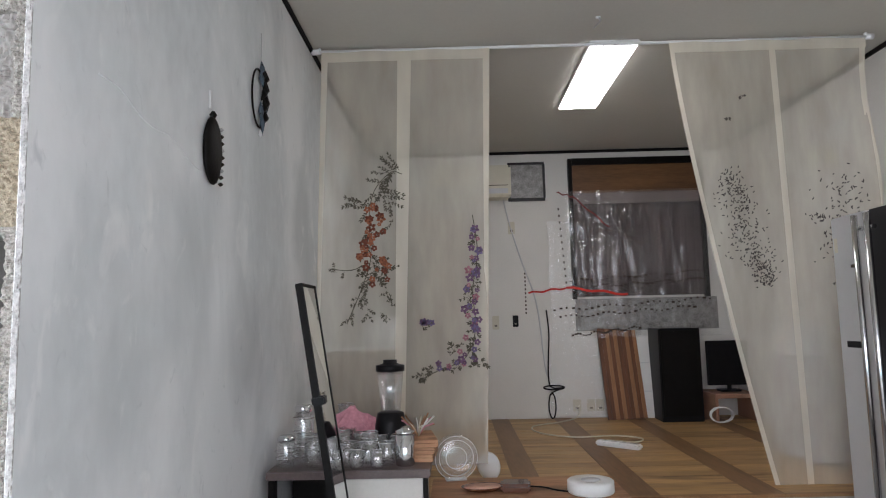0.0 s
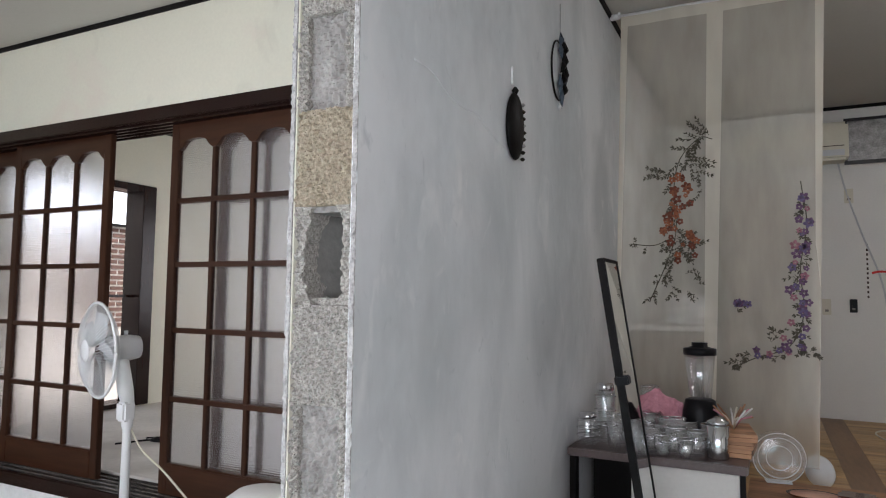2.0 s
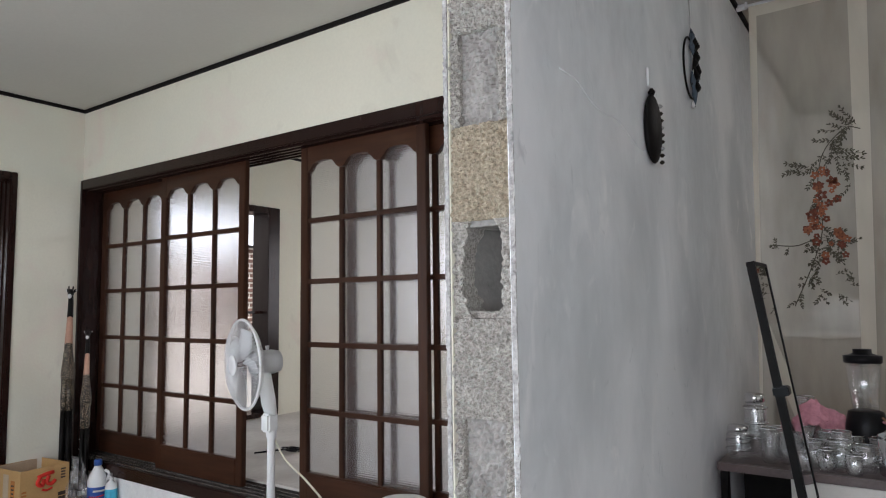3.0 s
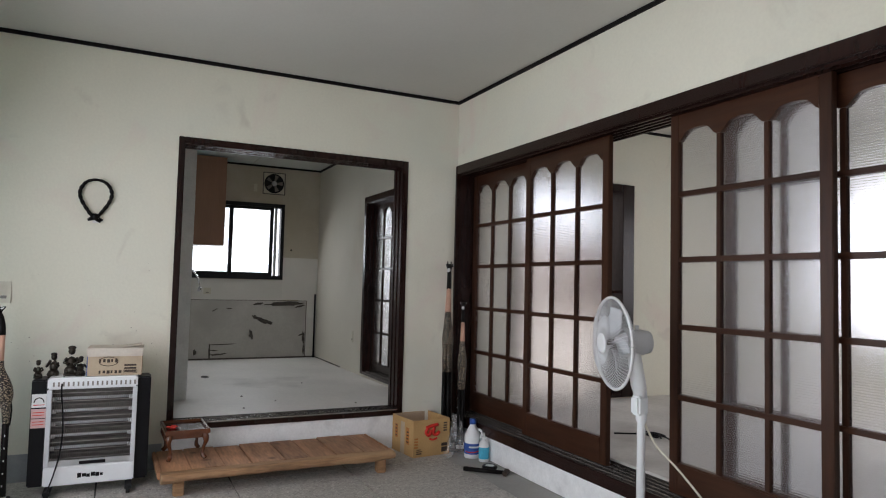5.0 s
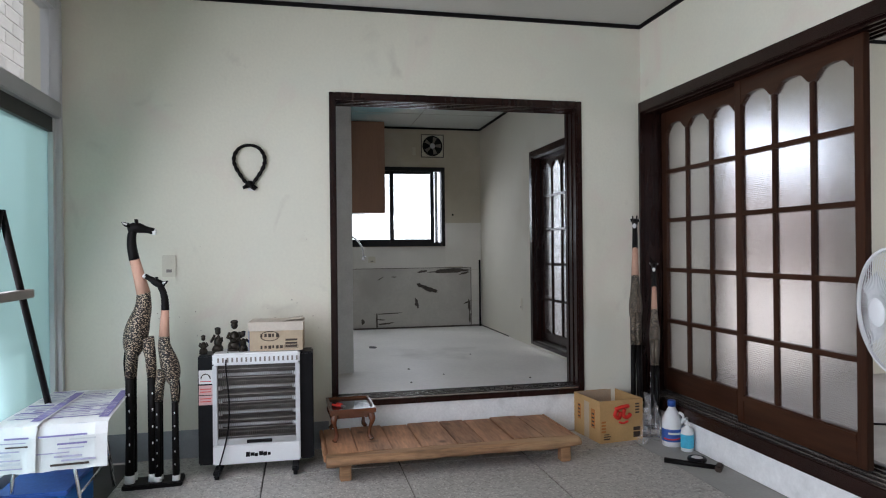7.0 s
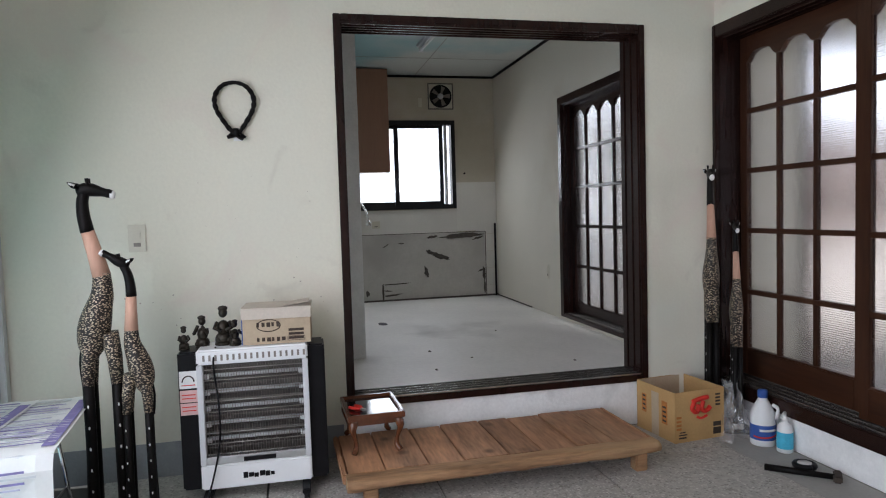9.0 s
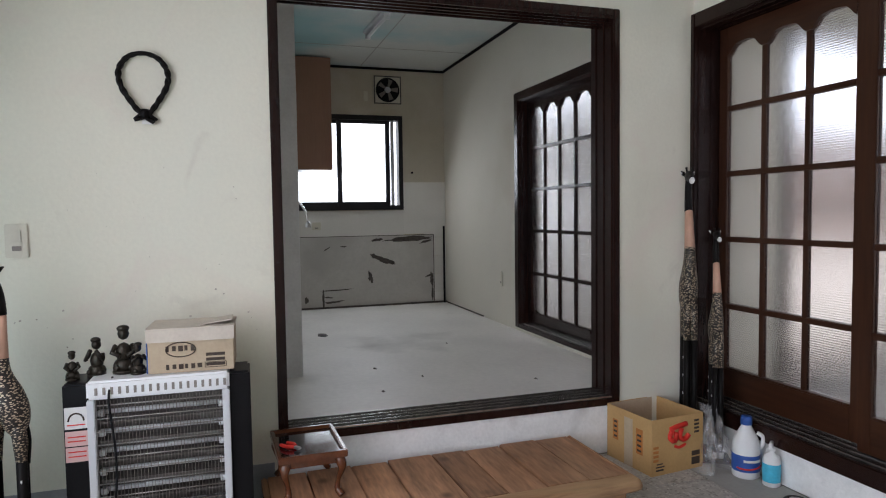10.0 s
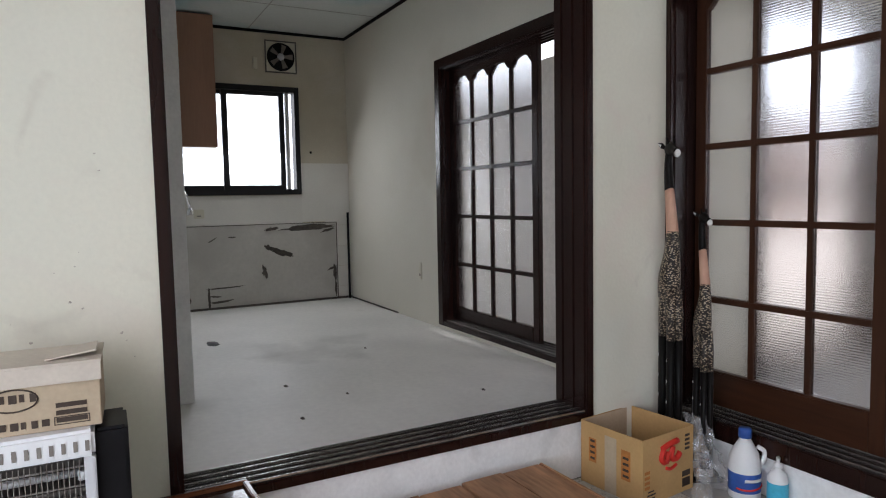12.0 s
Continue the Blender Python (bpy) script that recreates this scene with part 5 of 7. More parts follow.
def flyer_table():
    t = thing("folding_table", (-4.16, -1.08, 0), "folding table with thin metal legs under flyers", "table", turn=-88)
    part("tabletop", made((-0.34, 0.03, -0.60, 0.08, 0.455, 0.475), bevel=0.004), GREY_PLASTIC, t)
    for y in (-0.52, 0.03):
        part("leg", tube([(-0.22, y, 0.455), (-0.29, y + 0.03, 0.0)], 0.009, 8), CHROME, t)
        part("leg", tube([(-0.02, y, 0.455), (0.01, y + 0.03, 0.0)], 0.009, 8), CHROME, t)
    part("brace", tube([(-0.265, -0.50, 0.15), (-0.265, 0.05, 0.15)], 0.006, 6), CHROME, t)
    random.seed(11)
    for k, (x0, x1, y0, tn) in enumerate(((-0.39, -0.09, 0.11, 3), (-0.13, 0.05, 0.12, -2))):
        f = thing("printed_flyer", (-4.16, -1.08, 0.477 + 0.005 * k), "large printed flyer draped over the table edge", "flyer", turn=-88 + tn, group="flyers on the table")
        bm = bmesh.new()
        rows = [(-0.62, 0.004), (-0.3, 0.002), (-0.1, 0.002), (y0 - 0.05, 0.003), (y0 - 0.015, -0.002), (y0 + 0.01, -0.05), (y0 + 0.02, -0.19)]
        vs = [[bm.verts.new((x0 + (x1 - x0) * i / 6, y + 0.004 * math.sin(i * 1.7), z + 0.003 * math.sin(i * 2.1 + k))) for i in range(7)] for y, z in rows]
        for j in range(len(rows) - 1):
            for i in range(6):
                bm.faces.new((vs[j][i], vs[j][i + 1], vs[j + 1][i + 1], vs[j + 1][i]))
        sheet = part("sheet", bm, PAPER, f)
        sheet.modifiers.new("thick", "SOLIDIFY").thickness = 0.001
        for r in range(16):
            w = random.uniform(0.3, 0.8) * (x1 - x0)
            xs = x0 + 0.02 + random.random() * (x1 - x0 - w - 0.03)
            yy = -0.58 + r * 0.038
            part("print_bar", made((xs, xs + w, yy, yy + random.uniform(0.006, 0.022), 0.0075, 0.0085)), random.choice([PALE_LILAC, PALE_LILAC, LILAC, GREY_PLASTIC]), f)
        for col in range(3):
            cx = x0 + 0.015 + col * (x1 - x0 - 0.02) / 3
            for r in range(13):
                yy = -0.26 + r * 0.021
                part("print_line", made((cx, cx + random.uniform(0.6, 0.9) * (x1 - x0 - 0.02) / 3, yy, yy + 0.006, 0.0066, 0.0074)), random.choice([GREY_PLASTIC, PALE_LILAC, LILAC]), f)
        part("print_band", made((x0 + 0.01, x0 + 0.05, -0.55, y0 - 0.07, 0.0068, 0.0072)), LILAC, f, "lilac printed border")
        for r in range(8):
            w = random.uniform(0.3, 0.8) * (x1 - x0)
            xs = x0 + 0.02 + random.random() * (x1 - x0 - w - 0.03)
            z = -0.17 + r * 0.018
            part("print_bar", made((xs, xs + w, y0 + 0.026, y0 + 0.0275, z, z + random.uniform(0.004, 0.01))), random.choice([PALE_LILAC, LILAC, GREY_PLASTIC, INK]), f)
    b = thing("blue_crate", (-4.30, -0.99, 0), "blue plastic crate under the table", "crate")
    part("body", made((-0.2, 0.2, -0.15, 0.13, 0, 0.16), bevel=0.008), material("blue_plastic", (0.02, 0.16, 0.5), 0.4, spread=0.05), b)
    part("rim", made((-0.21, 0.21, -0.16, 0.14, 0.16, 0.18), bevel=0.005), BLUE, b)
    e = thing("display_easel", (-4.76, -1.06, 0), "dark wooden easel leaning by the tall window", "easel")
    part("leg", tube([(0.0, 0.0, 0.0), (0.76, 0.0, 1.4)], 0.016, 8), BLACK_WOOD, e)
    part("leg", tube([(1.35, 0.03, 0.0), (0.78, 0.0, 1.4)], 0.016, 8), BLACK_WOOD, e)
    part("rail", made((0.50, 1.02, -0.02, 0.03, 1.02, 1.06), bevel=0.004), GUARD, e)


flyer_table()


def tall_windows():
    """The glazed front of the hall: white aluminium posts, dark transom, film on the lower panes."""
    posts = [XK + 0.0, -4.05, -2.9, -1.75, -0.6, 0.5, 1.46]
    for k in range(len(posts) - 1):
        x0, x1 = posts[k], posts[k + 1]
        w = thing("window_%d" % (k + 1), (0, 0, 0), "tall white-framed window with a silver transom and aqua film", "window", kind="structure")
        y0, y1 = YW - 0.10, YW - 0.02
        part("post", made((x0, x0 + 0.045, y0, y1 + 0.02, 0, 2.66), bevel=0.004), ALU, w)
        part("post", made((x1 - 0.02, x1, y0, y1 + 0.02, 0, 2.66), bevel=0.004), ALU, w)
        part("head", made((x0 + 0.045, x1 - 0.02, y0, y1, 2.60, 2.66)), ALU, w)
        part("transom", made((x0 + 0.045, x1 - 0.02, y0 - 0.02, y1 + 0.03, 1.98, 2.07), bevel=0.006), GREY_ALU, w, "silver transom")
        part("sash", made((x0 + 0.045, x0 + 0.085, y0 + 0.02, y1 - 0.005, 0.08, 1.98), (x1 - 0.06, x1 - 0.02, y0 + 0.02, y1 - 0.005, 0.08, 1.98),
                          (x0 + 0.085, x1 - 0.06, y0 + 0.02, y1 - 0.005, 0.08, 0.2)), ALU, w)
        part("sash_rail", made((x0 + 0.085, x1 - 0.06, y0 + 0.02, y1 - 0.005, 1.90, 1.98)), DARK_ALU, w, "dark top rail")
        part("sill", made((x0 + 0.045, x1 - 0.02, y0, y1 + 0.03, 0, 0.08), bevel=0.004), ALU, w)
        no_shadow(part("pane", made((x0 + 0.085, x1 - 0.06, y0 + 0.045, y0 + 0.05, 0.2, 1.90)), AQUA, w, "aqua filmed glass"))
        no_shadow(part("pane", made((x0 + 0.045, x1 - 0.02, y0 + 0.045, y0 + 0.05, 2.07, 2.60)), CLEAR, w))


tall_windows()


def wall_ornaments():
    o = thing("oval_ornament", (XG1, 2.04, 1.80), "black carved oval wall ornament on a white hook", "wall ornament")
    bm = bmesh.new()
    c = bmesh.ops.create_uvsphere(bm, u_segments=28, v_segments=16, radius=1)
    for v in c["verts"]:
        v.co = Vector((0.012 + v.co.x * 0.02, v.co.y * 0.066, v.co.z * 0.108 - 0.005))
    for f in bm.faces:
        f.smooth = True
    part("plaque", bm, BLACK_WOOD, o)
    for k in range(9):
        z = 0.07 - k * 0.022
        part("bead", turned([(0.003, -0.006), (0.009, 0.0), (0.003, 0.006)], 8, (0.026, 0.045 - abs(k - 4) * 0.003, z)), BRONZE if k % 3 else STEEL, o)
    part("knob", turned([(0.006, 0.0), (0.012, 0.012), (0.004, 0.024)], 10, (0.012, 0, 0.098)), BLACK_WOOD, o)
    part("hook", made((0.0, 0.006, -0.006, 0.006, 0.13, 0.19), bevel=0.002), WHITE_PLASTIC, o, "white adhesive hook")
    d = thing("dream_catcher", (XG1, 2.56, 2.14), "small dream catcher of black and blue feathers", "wall ornament")
    part("hoop", tube([(0.01, -0.035 + 0.085 * math.cos(a), -0.01 + 0.115 * math.sin(a)) for a in [math.radians(40 + k * 270 / 30) for k in range(31)]], 0.004, 6), BLACK_WOOD, d)
    part("cord", tube([(0.008, 0.0, 0.27), (0.008, 0.0, 0.14)], 0.002, 5), STEEL, d)
    random.seed(4)
    for k in range(16):
        z = 0.15 - 0.21 * k / 15
        y = random.uniform(-0.02, 0.03)
        bm = bmesh.new()
        ln = random.uniform(0.06, 0.1)
        tube([(0.012 + 0.004 * (k % 3), y, z), (0.016 + 0.004 * (k % 3), y + random.uniform(-0.02, 0.03), z - ln * 0.5), (0.014, y + random.uniform(-0.03, 0.03), z - ln)], [0.002, 0.012, 0.001], 6, bm)
        part("feather", bm, BLACK_WOOD if k % 3 else SLATE, d)
    part("pendant", turned([(0.002, 0.0), (0.008, 0.012), (0.002, 0.03)], 8, (0.01, -0.01, -0.16)), WHITE_PLASTIC, d)


wall_ornaments()
part("plaster_ridge", tube(smooth_path([(XG1, 1.40 + 0.09 * k, 1.80 - 0.012 * k + 0.012 * math.sin(k * 1.9)) for k in range(9)], 3), 0.0022, 5), GREY_WALL, bpy.data.objects["wall_partition_plaster"], "trowel ridge")

# ---- kitchen things ----


def kitchen():
    # back wall tiles
    wall = bpy.data.objects["wall_kitchen_back"]
    me = mesh_of("wall_tile", made((0, 0.006, 0.0015, 0.2485, 0.0015, 0.1985), bevel=0.0015), TILE_WHITE)
    for j in range(7):
        z = 1.357 - 0.2 * j
        for i in range(8):
            y = 0.43 + 0.25 * i
            if z + 0.2 < 1.262 + 0.1 and z + 0.2 > 0.3 or (z > 1.262 and y >= 1.93) or (y >= 1.93 and z > 0.9):
                if z < 0.97 and y < 2.17:
                    continue
                if z + 0.2 > 1.262 and y < 1.95:
                    continue
                if y + 0.25 > YR:
                    continue
                piece("tile", me, wall, (XB, y, z))
    part("tile_rest", made((XB, XB + 0.005, 1.957, YR - 0.002, 1.0, 1.557)), TILE_WHITE, wall)
    part("tile_rest", made((XB, XB + 0.005, 0.46, 1.957, 0.985, 1.255)), TILE_WHITE, wall)
    # the bare patch where units stood
    p = thing("bare_wall_patch", (XB + 0.004, 0, 0), "grey cement patch with torn adhesive on the wall", "wall patch", kind="structure")
    part("panel", made((0.0, 0.006, 0.46, 2.285, ZK, 0.985)), BARE, p)
    part("strip", made((0.0, 0.008, 2.285, 2.293, ZK, 0.99), (0.0, 0.0085, 0.46, 2.285, 0.985, 0.991)), RESIDUE, p, "thin dark edge line")
    random.seed(21)
    for y, z, w, hh, tn in ((1.73, 0.727, 0.13, 0.028, -18), (1.62, 0.77, 0.04, 0.02, -40), (1.58, 0.545, 0.02, 0.05, 12), (2.0, 0.945, 0.26, 0.022, 3), (1.66, 0.945, 0.06, 0.016, 8),
                            (2.2, 0.915, 0.07, 0.012, 14), (2.262, 0.5, 0.018, 0.075, 3), (2.235, 0.54, 0.05, 0.010, 20), (2.268, 0.345, 0.012, 0.07, 0), (1.21, 0.425, 0.15, 0.007, 2),
                            (1.075, 0.33, 0.013, 0.10, 0), (1.18, 0.30, 0.09, 0.012, 4), (1.13, 0.35, 0.05, 0.008, -8), (1.3, 0.88, 0.03, 0.008, 0), (1.12, 0.86, 0.04, 0.006, 30), (0.9, 0.33, 0.02, 0.03, 0)):
        bm = bmesh.new()
        n = 40
        vs = []
        for k in range(n):
            a = 2 * math.pi * k / n
            r = 1 + 0.5 * noise.noise(Vector((math.cos(a) * 1.5, math.sin(a) * 1.5, y * 9 + z))) + 0.35 * noise.noise(Vector((math.cos(a) * 5, math.sin(a) * 5, y * 7 - z)))
            vs.append((w * r * math.cos(a), hh * r * math.sin(a)))
        ct, st = math.cos(radians(tn)), math.sin(radians(tn))
        a0 = [bm.verts.new((0.006, y + u * ct - v * st, z + u * st + v * ct)) for u, v in vs]
        a1 = [bm.verts.new((0.010, y + 0.94 * (u * ct - v * st), z + 0.94 * (u * st + v * ct))) for u, v in vs]
        for k in range(n):
            bm.faces.new((a0[k], a0[(k + 1) % n], a1[(k + 1) % n], a1[k]))
        bm.faces.new(a1)
        part("residue", bm, RESIDUE, p, "dark torn adhesive")
    structure("skirting_kitchen", made((XB + 0.012, XB + 0.03, 0.46, YR, ZK, ZK + 0.018), (XB + 0.03, SX0 - 0.75, YR - 0.010, YR, ZK, ZK + 0.012)), RESIDUE, "thin dark gap line along the floor", "skirting")
    single("black_pipe", tube([(XB + 0.05, YR - 0.035, ZK), (XB + 0.05, YR - 0.035, 1.08)], 0.012, 8), BLACK_PLASTIC, "thin black pipe standing in the kitchen corner", "pipe")
    # window
    w = thing("window_9", (XB, 0, 0), "black-framed sliding kitchen window, sky behind", "window", kind="structure")
    y0, y1, z0, z1 = 0.55, 1.957, 1.262, 2.262
    part("frame_side", made((-0.1, 0.012, y1 - 0.045, y1, z0, z1)), DARK_ALU, w)
    part("frame_side", made((-0.1, 0.012, y0, y0 + 0.045, z0, z1)), DARK_ALU, w)
    part("frame_head", made((-0.1, 0.012, y0 + 0.045, y1 - 0.045, z1 - 0.05, z1)), DARK_ALU, w)
    part("frame_sill", made((-0.1, 0.02, y0 + 0.045, y1 - 0.045, z0, z0 + 0.05)), DARK_ALU, w)
    for a, b, x in ((1.255, 1.82, -0.03), (0.60, 1.31, -0.065)):
        s = part("sash", made((x - 0.015, x + 0.015, a, a + 0.05, z0 + 0.05, z1 - 0.05), (x - 0.015, x + 0.015, b - 0.045, b, z0 + 0.05, z1 - 0.05),
                              (x - 0.015, x + 0.015, a + 0.05, b - 0.045, z1 - 0.085, z1 - 0.05), (x - 0.015, x + 0.015, a + 0.05, b - 0.045, z0 + 0.05, z0 + 0.09)), DARK_ALU, w)
        no_shadow(part("pane", made((x - 0.003, x + 0.003, a + 0.05, b - 0.045, z0 + 0.09, z1 - 0.085)), CLEAR, s))
    part("inner_post", made((-0.06, -0.03, 1.835, 1.87, z0 + 0.05, z1 - 0.05)), ALU, w, "white inner post")
    # ventilator
    v = thing("ventilator", (XB, 1.80, 2.53), "white square wall ventilator with dark blades", "ventilator")
    part("plate", made((0, 0.02, -0.145, 0.145, -0.145, 0.145), bevel=0.006), IVORY, v)
    ring = part("ring", tube([(0.024, 0.122 * math.cos(2 * math.pi * k / 32), 0.122 * math.sin(2 * math.pi * k / 32)) for k in range(33)], 0.007, 8), BLACK_PLASTIC, v)
    hole = part("duct", turned([(0.12, 0.0), (0.12, 0.004)], 32), BLACK_PLASTIC, v, "dark duct")
    hole.matrix_basis = pose(0.021, 0, 0, 0, 90, 0)
    for k in range(5):
        a = 2 * math.pi * k / 5
        bm = bmesh.new()
        q = [bm.verts.new((0.028 + dx, r * math.cos(a + u), r * math.sin(a + u))) for r, u, dx in ((0.03, -0.3, 0), (0.11, -0.2, 0.0), (0.112, 0.25, 0.012), (0.03, 0.4, 0.008))]
        bm.faces.new(q)
        ob = part("blade", bm, GUARD, v)
        ob.modifiers.new("thick", "SOLIDIFY").thickness = 0.002
    part("hub", turned([(0.034, 0.0), (0.028, 0.02)], 16), GREY_PLASTIC, v).matrix_basis = pose(0.026, 0, 0, 0, 90, 0)
    for q in (-0.147, 0.135):
        part("edge_strip", made((0.018, 0.026, q, q + 0.012, -0.147, 0.147)), DARK_STEEL, v, "dark edge strip")
        part("edge_strip", made((0.018, 0.0255, -0.135, 0.135, q, q + 0.012)), DARK_STEEL, v, "dark edge strip")
    part("pull_box", made((0, 0.02, -0.255, -0.215, -0.12, -0.02), bevel=0.003), IVORY, v)
    # wall cabinet, cut end towards the opening
    c = thing("wall_cabinet", (XB, 0.80, 1.665), "brown veneered wall cabinet hung beside the window", "cabinet")
    part("carcass", made((0.012, 0.375, -0.34, 0.345, 0, 1.08)), CABINET, c)
    part("door", made((0.377, 0.395, -0.34, 0.345, 0.0, 1.08), bevel=0.002), CABINET, c, "plain veneered door")
    part("underside", made((0.02, 0.37, -0.335, 0.34, -0.006, -0.002)), WHITE_PLASTIC, c, "white underside")
    # hose from the left wall
    t = thing("tap_hose", (-8.35, 0.45, 1.36), "chrome flexible tap hose hanging from the wall", "tap")
    part("flange", turned([(0.03, 0), (0.03, 0.012), (0.015, 0.02)], 16), CHROME, t).matrix_basis = pose(0, 0, 0, -90, 0, 0)
    part("hose", tube(smooth_path([(0, 0.01, 0), (0.0, 0.16, 0.03), (0.0, 0.29, 0.0), (0.0, 0.37, -0.09), (0.0, 0.40, -0.2)]), 0.010, 8), CHROME, t)
    part("spout", turned([(0.012, 0), (0.022, -0.02), (0.026, -0.05), (0.02, -0.055)][::-1], 14, (0, 0.40, -0.2)), CHROME, t)
    wall_switch((-7.54, YR, 0.635), -90, "ivory wall socket low on the kitchen wall", 0.05, 0.13)
    wall_switch((XB + 0.006, 1.02, 1.10), 0, "ivory double socket on the tiles", 0.09, 0.08)
    single("wall_screw", turned([(0.012, -0.004), (0.012, 0.004)], 8), BLACK_PLASTIC, "small dark fixing in the plaster wall", "fixing", (XB, 2.06, 1.66)).matrix_basis = pose(XB + 0.002, 2.06, 1.66, 0, 90, 0)
    # ceiling lamp holder
    l = thing("ceiling_lamp", (-7.45, 1.33, H + 0.02), "bare unlit tube lamp on the kitchen ceiling", "lamp", turn=2)
    part("body", made((-0.33, 0.33, -0.035, 0.035, -0.03, 0.0), bevel=0.004), STEEL, l)
    for x in (-0.3, 0.3):
        part("holder", made((x - 0.012, x + 0.012, -0.02, 0.02, -0.075, -0.03)), WHITE_PLASTIC, l)
    part("tube", tube([(-0.29, 0, -0.058), (0.29, 0, -0.058)], 0.013, 12), WHITE_PLASTIC, l, "white unlit tube")
    # battens of the ceiling boards
    structure("ceiling_joints", made((XB, XK - 0.2, 1.51, 1.516, H + 0.017, H + 0.0195), (-7.0, -6.993, 0.57, YR, H + 0.017, H + 0.0195), (-8.3, -8.293, 0.45, YR, H + 0.017, H + 0.0195)), CEMENT, "grey joints between ceiling boards", "ceiling")
    random.seed(33)
    for x, y, r in ((-7.6, 0.86, 0.07), (-6.3, 1.02, 0.02), (-5.75, 0.95, 0.018), (-6.0, 1.25, 0.012), (-6.9, 1.7, 0.012), (-5.7, 1.86, 0.014)):
        bm = bmesh.new()
        n = 12
        vs = [bm.verts.new((r * (1 + 0.4 * random.random()) * math.cos(2 * math.pi * k / n), 0.5 * r * (1 + 0.4 * random.random()) * math.sin(2 * math.pi * k / n), 0)) for k in range(n)]
        up = bm.verts.new((0, 0, 0.008))
        for k in range(n):
            bm.faces.new((vs[k], vs[(k + 1) % n], up))
        bm.faces.new(vs[::-1])
        single("floor_scrap", bm, RESIDUE if r < 0.06 else BLACK_PLASTIC, "dark scrap of debris on the bare floor", "debris", (x, y, ZK), group="floor scraps")
    # paint flakes on the opening's inner side wall
    for k in range(14):
        z = 0.4 + k * 0.15 + random.uniform(-0.04, 0.04)
        x = -6.41 + random.random() * 0.14
        w_, h_ = random.uniform(0.02, 0.09), random.uniform(0.03, 0.09)
        structure("peeled_paint", made((x - w_ * 0.3, x + w_ * 0.3, 0.565, 0.567, z - h_, z + h_), bevel=0.0005), ROUGH_WHITE if k % 2 else KITCHEN_CEIL, "peeled paint patch", "paint")


def wall_chips():
    """Small paint chips and specks on the cream wall beside the opening."""
    random.seed(44)
    bm = bmesh.new()
    for k in range(34):
        y, z = random.uniform(-0.75, 0.30), abs(random.gauss(0.0, 0.35)) + 0.72
        r = random.uniform(0.0012, 0.0055)
        n = 7
        vs = [bm.verts.new((XK + 0.0006, y + r * random.uniform(0.5, 1.3) * math.cos(2 * math.pi * q / n), z + r * random.uniform(0.4, 1.1) * math.sin(2 * math.pi * q / n))) for q in range(n)]
        up = bm.verts.new((XK + 0.0022, y, z))
        for q in range(n):
            bm.faces.new((vs[q], vs[(q + 1) % n], up))
    single("paint_chips", bm, material("chipped_paint", (0.48, 0.44, 0.37), 0.9, spread=0.4, scale=40), "small chips and specks in the cream plaster", "paint", kind="stuff")


kitchen()
wall_chips()

# ---- side room and outdoors ----


